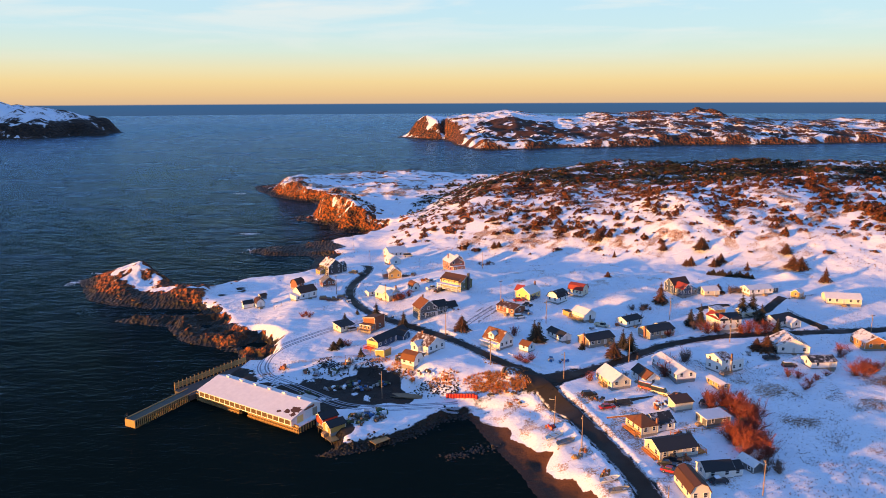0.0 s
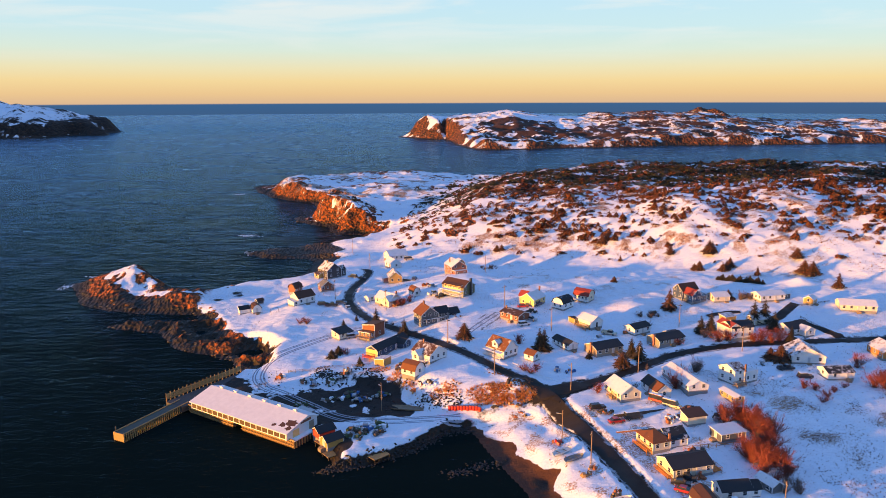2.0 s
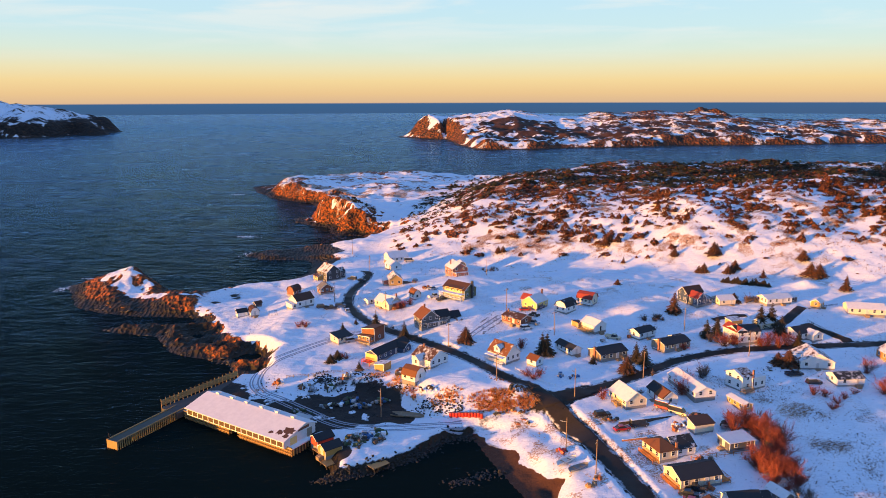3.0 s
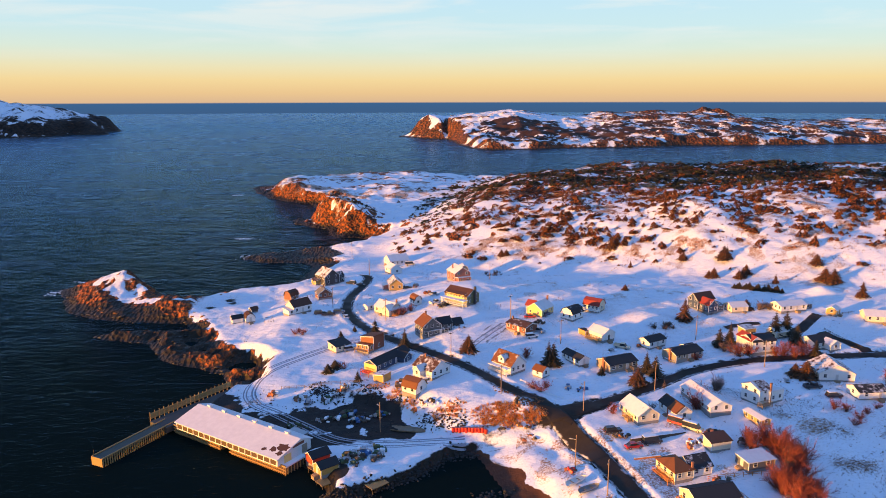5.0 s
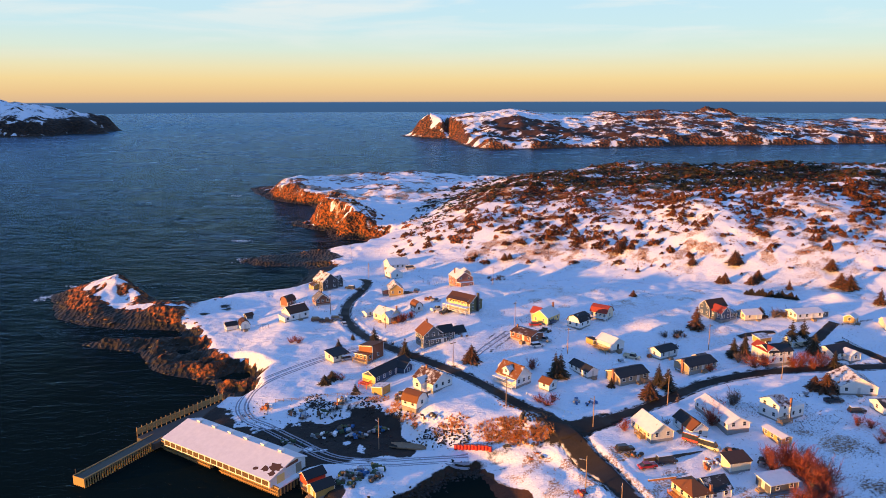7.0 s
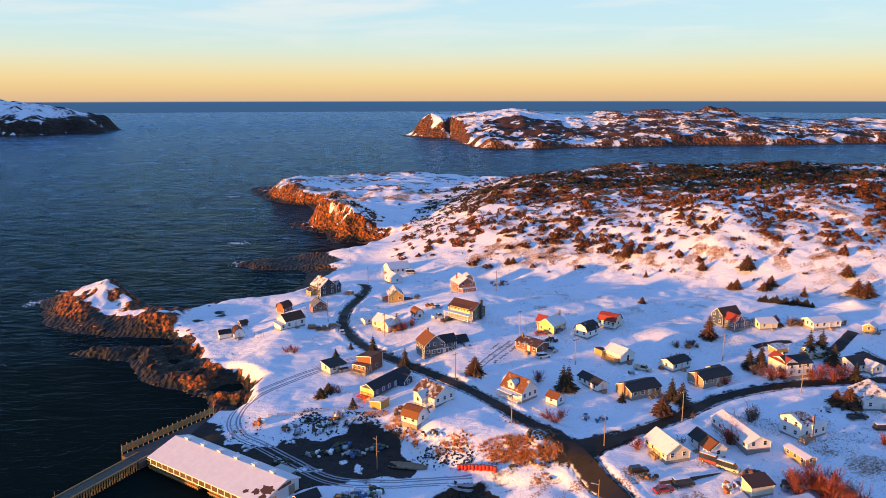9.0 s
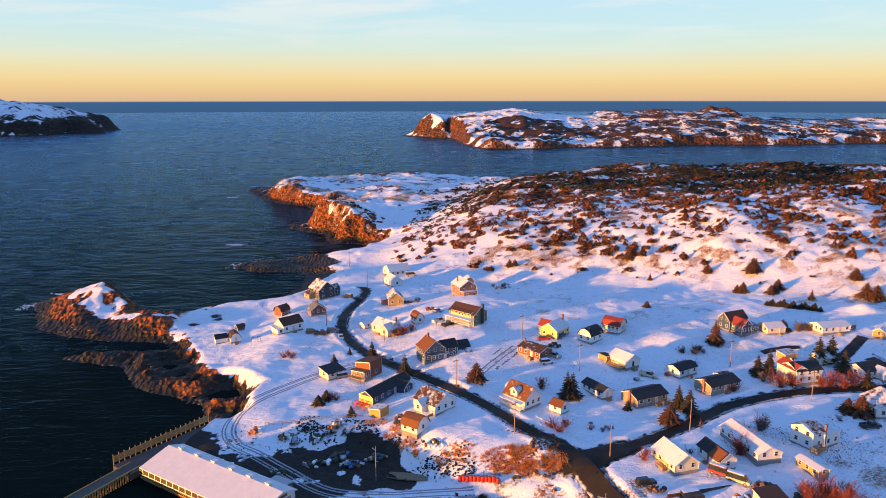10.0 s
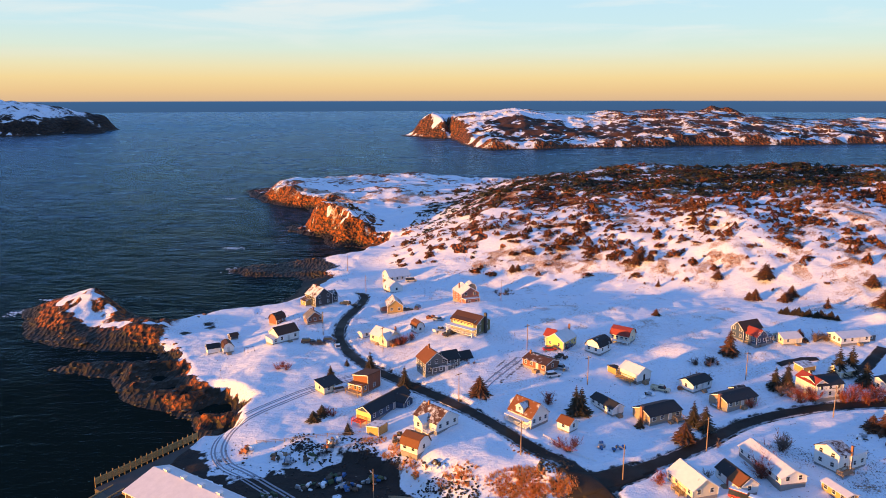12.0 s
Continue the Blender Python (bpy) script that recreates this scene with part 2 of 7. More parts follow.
    h = h + rocky * np.clip(rim * (1 - rim) * 4, 0, 1) * (1.9 * (ridged(x, y, 8, 4, 81) - 0.55) + 0.9 * (ridged(x, y, 2.6, 3, 83) - 0.5) + 1.2 * (ridged(0.82 * x + 0.57 * y, 3.2 * (0.82 * y - 0.57 * x), 9, 3, 85) - 0.5)) * np.clip(v / 5, 0.4, 2.2)
    flat = 0.05 + 0.085 * np.maximum(d, 0) + 0.03 * fbm(x, y, 4, 3, 77)
    h = np.where(d > 0, h * (1 - strand) + strand * np.minimum(h, flat), h)
    # roads are cut a little into the snow, with low banks thrown up beside them
    road_d = np.full(x.shape, 99.0)
    for line, half in ((MAIN_ROAD, np.interp(y, [172, 190], [2.5, 1.85])), (EAST_ROAD, 1.9), (JUNCTION, 3.0)):
        r, _ = near_line(x, y, line)
        road_d = np.minimum(road_d, r - half)
    tracks = np.full(x.shape, 99.0)
    for line, half in ((LOOP_TRACK, 2.0), (HILL_TRACK, 2.0), (YARD_TRACK, 1.6)):
        r, _ = near_line(x, y, line)
        tracks = np.minimum(tracks, r - half)
    on = smooth((d - 1) / 4)
    calm = smooth(np.minimum(road_d, tracks) / 5)
    h = h + on * calm * (0.15 * fbm(x, y, 3.0, 3, 91) + 0.34 * fbm(x, y, 10.0, 3, 95))
    h = h - 0.36 * smooth(1.0 - (road_d - 0.1) / 0.6) + 0.36 * np.exp(-((road_d - 1.2) / 0.6) ** 2) * (0.7 + 0.6 * fbm(x, y, 4, 2, 7))
    return h, d, rocky, lot, dl, road_d, tracks, u, west, strand


def ground(x, y):
    """Height of the land at a place, in metres."""
    return PLAN * float(land(np.array([x / PLAN]), np.array([y / PLAN]))[0][0])


def heights(x, y):
    return PLAN * land(np.asarray(x) / PLAN, np.asarray(y) / PLAN)[0]

# ---- materials ----
def material(name, rough=0.7, metal=0.0):
    m = bpy.data.materials.new(name)
    m.use_nodes = True
    t = m.node_tree
    b = t.nodes["Principled BSDF"]
    b.inputs["Roughness"].default_value, b.inputs["Metallic"].default_value = rough, metal
    return m, t, b


def spot(t, size, detail=4.0, rough=0.55, coords="Object", distort=0.0, stretch=None):
    """Noise with lumps of about that size in metres."""
    tc = t.nodes.new("ShaderNodeTexCoord")
    n = nd(t, "ShaderNodeTexNoise", Scale=1.0 / size, Detail=detail, Roughness=rough, Distortion=distort)
    src = tc.outputs[coords]
    if stretch:
        mp = nd(t, "ShaderNodeMapping")
        mp.inputs["Scale"].default_value = stretch
        t.links.new(src, mp.inputs["Vector"])
        src = mp.outputs[0]
    t.links.new(src, n.inputs["Vector"])
    return n.outputs["Fac"]


def bump(t, b, height, strength=0.4, distance=0.1):
    n = nd(t, "ShaderNodeBump", Strength=strength, Distance=distance)
    t.links.new(height, n.inputs["Height"])
    t.links.new(n.outputs[0], b.inputs["Normal"])


def attr(t, name):
    n = t.nodes.new("ShaderNodeAttribute")
    n.attribute_name = name
    return n.outputs["Fac"]


def cut(t, mask, grain, soft=0.12, lift=0.0):
    """A mask broken up along its edge by grain."""
    s = mathn(t, "ADD", mask, mathn(t, "MULTIPLY_ADD", grain, 1.1, -0.55 + lift))
    return mathn(t, "MULTIPLY_ADD", s, 1 / (2 * soft), 0.5 - 0.5 / (2 * soft), clamp=True)


def plain(name, color, rough=0.6, metal=0.0, vary=0.18, size=0.6, bumpy=0.15, fine=0.06):
    """A painted or weathered surface: two scales of variation and a fine relief."""
    m, t, b = material(name, rough, metal)
    big, small = spot(t, size, 3.0), spot(t, fine, 3.0)
    c = mixc(t, mathn(t, "MULTIPLY", big, vary * 2), color, tuple(v * 0.55 for v in color))
    c = mixc(t, mathn(t, "MULTIPLY", small, vary), c, tuple(min(1, v * 1.35) for v in color))
    t.links.new(c, b.inputs["Base Color"])
    bump(t, b, small, bumpy, 0.02)
    return m


SNOW = (0.80, 0.82, 0.86)


def ground_material(name, fine=1.0, soil=((0.014, 0.012, 0.011), (0.040, 0.033, 0.028)), rock_a=(0.40, 0.105, 0.018), rock_b=(0.020, 0.014, 0.012)):
    m, t, b = material(name, 0.75)
    b.inputs["Specular IOR Level"].default_value = 0.2
    g1, g2, g3 = spot(t, 2.4 * fine, 6.0, 0.65), spot(t, 0.5 * fine, 5.0, 0.6), spot(t, 11 * fine, 4.0)
    # wind-packed snow
    snow = mixc(t, g3, SNOW, (0.72, 0.75, 0.82))
    snow = mixc(t, mathn(t, "MULTIPLY", g2, 0.4), snow, (0.50, 0.52, 0.58))
    snow = mixc(t, ramp(t, spot(t, 1.1 * fine, 5.0, 0.7), [(0.58, (0, 0, 0)), (0.70, (0.45, 0.45, 0.45))]), snow, (0.34, 0.33, 0.36))
    # split, weathered rock; orange also paints in lit faces, near-black the shadow gaps
    vo = nd(t, "ShaderNodeTexVoronoi", Scale=0.55 / fine)
    tc = t.nodes.new("ShaderNodeTexCoord")
    mp = nd(t, "ShaderNodeMapping")
    mp.inputs["Scale"].default_value, mp.inputs["Rotation"].default_value = (1, 0.45, 1.3), (0.5, 0.2, 0.6)
    t.links.new(tc.outputs["Object"], mp.inputs["Vector"])
    t.links.new(mp.outputs[0], vo.inputs["Vector"])
    rock = mixc(t, ramp(t, g1, [(0.42, (0, 0, 0)), (0.64, (1, 1, 1))]), rock_b, rock_a)
    rock = mixc(t, mathn(t, "MULTIPLY", ramp(t, g2, [(0.45, (0, 0, 0)), (0.7, (1, 1, 1))]), 0.5), rock, (0.05, 0.04, 0.035))
    rock = mixc(t, ramp(t, g1, [(0.64, (0, 0, 0)), (0.76, (1, 1, 1))]), rock, (0.34, 0.15, 0.05))
    straw = mixc(t, g2, (0.13, 0.065, 0.040), (0.42, 0.22, 0.09))
    earth = mixc(t, g1, *soil)
    sand = mixc(t, g1, (0.050, 0.022, 0.010), (0.13, 0.050, 0.020))
    wet = mixc(t, g1, (0.009, 0.008, 0.006), (0.04, 0.028, 0.015))
    f_rock = cut(t, attr(t, "rock"), g1, 0.10)
    f_straw = cut(t, attr(t, "straw"), g2, 0.14)
    f_earth = cut(t, attr(t, "earth"), g1, 0.10)
    f_sand = cut(t, attr(t, "sand"), g3, 0.06)
    f_wet = cut(t, attr(t, "wet"), g1, 0.15)
    c = mixc(t, f_straw, snow, straw)
    c = mixc(t, f_earth, c, earth)
    c = mixc(t, f_rock, c, rock)
    c = mixc(t, f_sand, c, sand)
    c = mixc(t, f_wet, c, mixc(t, f_sand, wet, (0.022, 0.012, 0.007)))
    t.links.new(c, b.inputs["Base Color"])
    r = mixc(t, f_wet, (0.8, 0.8, 0.8), (0.6, 0.6, 0.6))
    t.links.new(r, b.inputs["Roughness"])
    crag = mathn(t, "MULTIPLY", vo.outputs["Distance"], mathn(t, "SUBTRACT", mathn(t, "MAXIMUM", f_rock, f_wet), f_sand, clamp=True))
    drift = spot(t, 3.2 * fine, 5.0, 0.62, stretch=(0.55, 1.35, 1.0), distort=0.6)
    hgt = mathn(t, "MULTIPLY_ADD", drift, 0.55, mathn(t, "MULTIPLY", g2, 0.16))
    hgt = mathn(t, "ADD", hgt, mathn(t, "MULTIPLY_ADD", crag, 2.6, mathn(t, "MULTIPLY", g1, 0.5)))
    bump(t, b, hgt, 0.75, 0.7 * fine)
    return m


M_GROUND = ground_material("snowy_ground")
HEATH = ((0.028, 0.015, 0.010), (0.085, 0.036, 0.018))
M_FAR = ground_material("far_snowy_rock", 3.0, HEATH, (0.24, 0.075, 0.022), (0.022, 0.015, 0.011))
# darker copy of the far rock; the headland's shade is in its colour
M_FAR_SHADED = ground_material("shaded_sea_cliff", 3.0, HEATH, (0.055, 0.035, 0.024), (0.014, 0.012, 0.011))


def sea_material():
    """Dark rippled water: deep body colour under a sky reflection that grows towards grazing."""
    m, t, b = material("sea_water", 0.2)
    t.nodes.remove(b)
    n1 = spot(t, 8.0, 3.0, 0.5, stretch=(1.0, 2.4, 1.0), distort=0.3)
    n2 = spot(t, 2.0, 4.0, 0.6, stretch=(1.0, 2.2, 1.0), distort=0.4)
    n3 = spot(t, 60.0, 3.0, 0.5, stretch=(0.6, 1.6, 1.0))
    n0 = spot(t, 22.0, 4.0, 0.6, stretch=(0.75, 1.4, 1.0), distort=0.3)
    hgt = mathn(t, "ADD", mathn(t, "MULTIPLY_ADD", n0, 1.5, n1), mathn(t, "MULTIPLY", n2, 0.45))
    bp = nd(t, "ShaderNodeBump", Strength=1.0, Distance=1.1)
    t.links.new(hgt, bp.inputs["Height"])
    deep = t.nodes.new("ShaderNodeBsdfDiffuse")
    t.links.new(mixc(t, n3, (0.0050, 0.0100, 0.0088), (0.0066, 0.0135, 0.0125)), deep.inputs["Color"])
    gloss = t.nodes.new("ShaderNodeBsdfGlossy")
    gloss.inputs["Color"].default_value = (0.42, 0.71, 1.0, 1)
    t.links.new(ramp(t, n3, [(0.35, (0.20, 0.20, 0.20)), (0.65, (0.28, 0.28, 0.28))]), gloss.inputs["Roughness"])
    fr = nd(t, "ShaderNodeFresnel", IOR=1.25)
    calm = nd(t, "ShaderNodeBump", Strength=0.5, Distance=1.1)
    t.links.new(hgt, calm.inputs["Height"])
    t.links.new(bp.outputs[0], gloss.inputs["Normal"])
    t.links.new(calm.outputs[0], fr.inputs["Normal"])
    mx = t.nodes.new("ShaderNodeMixShader")
    # noise paints brighter and darker sky reflection, in place of small ripples
    ripple_sheen = spot(t, 13.0, 8.0, 0.78, stretch=(0.8, 1.3, 1.0), distort=0.3)
    ripple_sheen = ramp(t, ripple_sheen, [(0.39, (0.40, 0.40, 0.40)), (0.50, (0.95, 0.95, 0.95)), (0.62, (2.0, 2.0, 2.0))])
    sheen = mathn(t, "MULTIPLY", mathn(t, "MULTIPLY", mathn(t, "POWER", fr.outputs[0], 3.1), 1.6), ripple_sheen)
    t.links.new(mathn(t, "MINIMUM", sheen, 0.62), mx.inputs["Fac"])
    t.links.new(deep.outputs[0], mx.inputs[1])
    t.links.new(gloss.outputs[0], mx.inputs[2])
    t.links.new(mx.outputs[0], t.nodes["Material Output"].inputs["Surface"])
    return m


def asphalt_material():
    m, t, b = material("wet_asphalt", 0.5)
    b.inputs["Specular IOR Level"].default_value = 0.08
    g1, g2, g3 = spot(t, 2.0, 4.0, stretch=(1, 1, 1)), spot(t, 0.3, 3.0), spot(t, 9.0, 3.0)
    c = mixc(t, g1, (0.013, 0.011, 0.010), (0.032, 0.026, 0.021))
    c = mixc(t, mathn(t, "MULTIPLY", g2, 0.4), c, (0.06, 0.05, 0.04))
    slush = cut(t, attr(t, "slush"), g1, 0.12)
    c = mixc(t, slush, c, (0.42, 0.42, 0.46))
    t.links.new(c, b.inputs["Base Color"])
    t.links.new(ramp(t, g3, [(0.35, (0.38, 0.38, 0.38)), (0.65, (0.75, 0.75, 0.75))]), b.inputs["Roughness"])
    bump(t, b, g2, 0.3, 0.03)
    return m


M_SEA, M_ROAD = sea_material(), asphalt_material()


# ---- building helpers ----
def mesh_from(name, verts, faces, mat, smooth_shade=False):
    me = bpy.data.meshes.new(name)
    me.from_pydata([tuple(v) for v in verts], [], [tuple(f) for f in faces])
    me.materials.append(mat)
    if smooth_shade:
        me.polygons.foreach_set("use_smooth", [True] * len(me.polygons))
    me.update()
    return me


def sheet(name, xs, ys, h, attrs, mat):
    """A height field as one mesh, with float masks on its points."""
    nx, ny = len(xs), len(ys)
    gx, gy = np.meshgrid(xs, ys)
    co = (PLAN * np.stack([gx.ravel(), gy.ravel(), h.ravel()], 1)).astype(np.float32)
    i = (np.arange(ny - 1)[:, None] * nx + np.arange(nx - 1)[None]).ravel()
    quads = np.stack([i, i + 1, i + nx + 1, i + nx], 1).astype(np.int32)
    keep = co[quads, 2].max(1) > -5
    quads = quads[keep]
    me = bpy.data.meshes.new(name)
    me.vertices.add(len(co))
    me.vertices.foreach_set("co", co.ravel())
    me.loops.add(quads.size)
    me.loops.foreach_set("vertex_index", quads.ravel())
    me.polygons.add(len(quads))
    me.polygons.foreach_set("loop_start", np.arange(0, quads.size, 4, dtype=np.int32))
    me.polygons.foreach_set("use_smooth", np.ones(len(quads), bool))
    me.update(calc_edges=True)
    for key, val in attrs.items():
        a = me.attributes.new(key, "FLOAT", "POINT")
        a.data.foreach_set("value", np.clip(val, 0, 1).ravel().astype(np.float32))
    me.materials.append(mat)
    return new(name, me)


def steps(stops):
    """Coordinates with changing spacing: (start, spacing) ... (end, _)."""
    res = [stops[0][0]]
    for (a, sa), (b, sb) in zip(stops, stops[1:]):
        while res[-1] < b:
            f = min(max((res[-1] - a) / (b - a), 0), 1)
            res.append(res[-1] + sa + (sb - sa) * f)
    return np.array(res)


# ---- ground, sea and far coasts ----
def build_ground():
    xs = steps([(-176, 0.7), (-160, 0.6), (-60, 0.6), (-50, 0.7), (100, 0.7), (150, 1.0), (300, 3.0), (640, 8.0)])
    ys = steps([(30, 4.0), (112, 0.75), (195, 0.7), (200, 0.6), (320, 0.65), (420, 0.9), (580, 1.2), (720, 2.8)])
    gx, gy = np.meshgrid(xs, ys)
    h, d, rocky, lot, dl, road_d, tracks, u, west, strand = (a.reshape(gx.shape) for a in land(gx.ravel(), gy.ravel()))
    sy, sx = np.gradient(h, ys, xs)
    slope = np.hypot(sx, sy)
    n1, n2 = fbm(gx, gy, 9, 4, 101), fbm(gx, gy, 30, 3, 103)
    onhill = smooth(u / 20) * west
    n4 = fbm(gx, gy, 3.5, 3, 107)
    rock = rocky * np.maximum(smooth((slope - 0.36 + 0.16 * n1 + 0.14 * n4) / 0.28), smooth((2.6 - h + 0.8 * n1) / 1.6))
    shelf = smooth((signed(gx.ravel(), gy.ravel(), SHELF).reshape(gx.shape) + 1.6 + 1.6 * n4) / 2.0)
    rock = np.maximum(rock, shelf)
    crags = smooth((gy - 392) / 12) * rocky * smooth((60 - d) / 40)
    rock = np.maximum(rock, 0.75 * crags * smooth((0.7 * n1 + 0.6 * n4 + 0.55 * smooth((22 - d) / 16) - 0.35) / 0.4))
    rock = rock - (0.45 + 0.35 * smooth((h - 8) / 6)) * crags * smooth((n4 - 0.2 * n1 - 0.02) / 0.3) * smooth((h - 3.5) / 2)
    rock = rock * smooth((tracks + 0.5) / 2.5)
    rock = np.maximum(rock, onhill * smooth((slope - 0.70 + 0.2 * n1) / 0.25))
    rock = np.maximum(rock, onhill * 0.42 * smooth((n1 + 0.8 * n4 + 0.3 * n2 - 0.35) / 0.4))
    rock = np.where(gy > 500, np.maximum(rock, 0.46 * smooth((n1 + 0.6 * n4 - 0.2) / 0.5)), rock)
    rock = np.where(gy > 520, np.maximum(rock, 0.62 * smooth((ridged(gx, gy, 34, 3, 5) + 0.15 * n4 - 0.74) / 0.1) * smooth((gy - 530) / 30) * smooth((30 - gx) / 30)), rock)
    isle = smooth((-88 - gx) / 6) * smooth((gy - 250) / 4) * smooth((325 - gy) / 6)
    cap = isle * smooth((d - 8) / 4)
    lee = smooth((gy - 290 - 0.45 * (gx + 124) + 3 * n1) / 4) * smooth((gx + 126) / 5)      # the dark back of the rock
    streak = smooth((n4 + 0.5 * n1 - 0.1) / 0.4) * smooth((8 - np.abs(gx + 132 + 0.2 * (gy - 297))) / 5)
    rock = rock * (1 - 0.85 * cap) + cap * (0.16 + 0.22 * n4 + 0.12 * n1 + 0.9 * lee + 0.45 * streak + 0.7 * smooth((-135 - gx + 3 * n1) / 5))
    rock = np.maximum(rock, isle * smooth((15.0 - d + 4.5 * n1 + 2 * n4) / 3.0) * (1 - 0.3 * smooth((n4 - 0.2) / 0.3)))
    rim = smooth((gx + 94) / 5) * smooth((-49 - gx) / 4) * smooth((gy - 203) / 4) * smooth((284 - gy) / 6)
    scar = smooth((7.5 + 2 * n4 - np.hypot((gx + 82) / 0.9, (gy - 250) / 1.5)) / 2.5)
    rock = rock * (1 - 0.9 * rim * (1 - np.maximum(shelf, scar)))
    beach = smooth((gx - 1) / 4) * smooth((172 - gy) / 5) * smooth((60 - gx) / 10)
    sand = smooth(0.5 + signed((gx + 0.8 * n4).ravel(), (gy + 0.8 * n1).ravel(), SAND).reshape(gx.shape) / 1.4)
    cove = smooth((gy - 280) / 6) * smooth((352 - gy) / 6) * smooth((gx + 100) / 6) * smooth((-45 - gx) / 6)
    beach2 = smooth((gy - 378) / 5) * smooth((420 - gy) / 6) * smooth((gx + 62) / 5)
    sand = np.maximum(sand, np.maximum(beach2, 0.9 * cove) * smooth((2.6 - h + 0.4 * n1) / 0.6))
    wet = np.maximum(rocky * smooth((2.1 - h + 1.2 * n1 + 0.5 * n4) / 0.9), cove * smooth((1.0 - h + 0.3 * n1) / 0.6)) * (1 - beach2)
    rev = smooth((6 - gx) / 4) * smooth((gx + 62) / 4) * smooth((185 - gy) / 6) * smooth((8 - d) / 2) * smooth((1.72 - h + 0.1 * n4) / 0.4)
    wet = np.maximum(wet, rev)
    wet = np.maximum(wet, isle * smooth((3.0 - h + 1.2 * n1 + 0.6 * n4) / 1.2))
    wet = np.maximum(wet, 0.9 * strand * smooth((0.60 - h + 0.06 * n1) / 0.6))
    wet = np.maximum(wet, shelf * smooth((2.6 - h + 1.6 * n1 + 0.8 * n4) / 1.2))
    wet = np.maximum(wet, smooth((1.4 - np.hypot((gx + 80) / 24, (gy - 366) / 16)) / 0.25) * smooth((3.5 - h) / 0.6))
    # bare trampled lot by the wharf, the rest of the lot keeps its snow
    yard = signed(gx.ravel(), gy.ravel(), curve([(-60, 196), (-56.9, 191.9), (-50.8, 183.4), (-42.3, 180), (-38.5, 183.2), (-31, 185), (-23.4, 189.5), (-16.5, 185), (-12.5, 178.5), (-8.8, 172.5),
                                                 (-12, 169.5), (-17.1, 168.8), (-22.2, 169.1), (-25.5, 166.2), (-31, 163), (-45, 158), (-70, 180)], 2, True)).reshape(gx.shape)
    earth = smooth((yard + 1.0 + 2.6 * n1 + 1.2 * n4) / 2.4) * smooth((d + 1) / 2)
    earth = earth * (1 - 0.65 * smooth((n1 + 0.5 * n4 - 0.65) / 0.3))
    earth = np.maximum(earth, 0.9 * smooth((5.0 + 1.2 * n4 - np.hypot((gx + 25.5) / 1.1, gy - 155.5)) / 2.0) * (d > 0))
    bank = smooth((4 - np.abs(dl + 1.0)) / 3) * smooth((gy - 167) / 4)
    earth = np.maximum(earth, 0.52 * smooth((n1 + 0.6 * n4 + 0.05) / 0.5) * bank * (gx > -40) * (gx < -2))
    # soil tone along the ruts, darkening them like shadowed grooves
    ruts = np.minimum(np.minimum(np.abs(tracks + 0.9), np.abs(tracks + 2.0)), np.abs(tracks - 0.5 - 0.5 * n1))
    earth = np.maximum(earth, (0.36 + 0.16 * n1) * smooth((0.85 - ruts) / 0.5) * (gy < 262))
    earth = np.maximum(earth, 0.55 * smooth((1.1 - road_d) / 1.0))
    straw = 0.42 * bank * smooth((gx + 12) / 6) * smooth((14 - gx) / 5) * smooth((n1 + 0.5) / 0.5)
    straw = np.maximum(straw, 0.50 * beach * (1 - strand) * smooth((n4 + 0.7 * n1) / 0.5))
    straw = np.maximum(straw, (0.27 + 0.08 * n1 + 0.62 * smooth((n2 + 0.6 * n1 + 0.25 * n4 - 0.1) / 0.7)) * smooth((gx - 50) / 12) * smooth((188 - gy) / 8) * smooth((gy - 118) / 8))
    for px, py, pr in FIELD_SCRUB:
        straw = np.maximum(straw, 0.52 * smooth((1.3 - np.hypot((gx - px) / pr, (gy - py) / (0.8 * pr)) + 0.6 * n1 + 0.3 * n4) / 1.1))
    heath = smooth((gy - 365 + 0.15 * gx + 25 * n2) / 45) * smooth((570 - gy) / 40)
    straw = np.maximum(straw, (0.56 + 0.20 * heath) * onhill * smooth((n1 + 0.8 * n4 + 0.4 * n2 + 0.1 + 0.3 * heath) / 0.7))
    straw = np.maximum(straw, (0.27 + 0.10 * n1 + 0.06 * n2) * smooth((gy - 196) / 10) * (d > 8))
    straw = np.maximum(straw, 0.47 * smooth((fbm(gx, gy, 5, 3, 9) + n2 * 0.4 - 0.25) / 0.5) * smooth((gy - 225) / 30) * smooth((gx - 5) / 20))
    straw = np.maximum(straw, 0.58 * smooth((n2 + 0.6 * n1 + 0.3 * n4 + 0.05) / 0.6) * smooth((gy - 415) / 20) * smooth((20 - gx) / 40))
    ob = sheet("ground", xs, ys, h, dict(rock=rock, sand=sand, wet=wet, earth=earth, straw=straw), M_GROUND)
    tagged(ob, "snow-covered rocky headland with bare cliffs and dry grass", "ground", kind="structure")


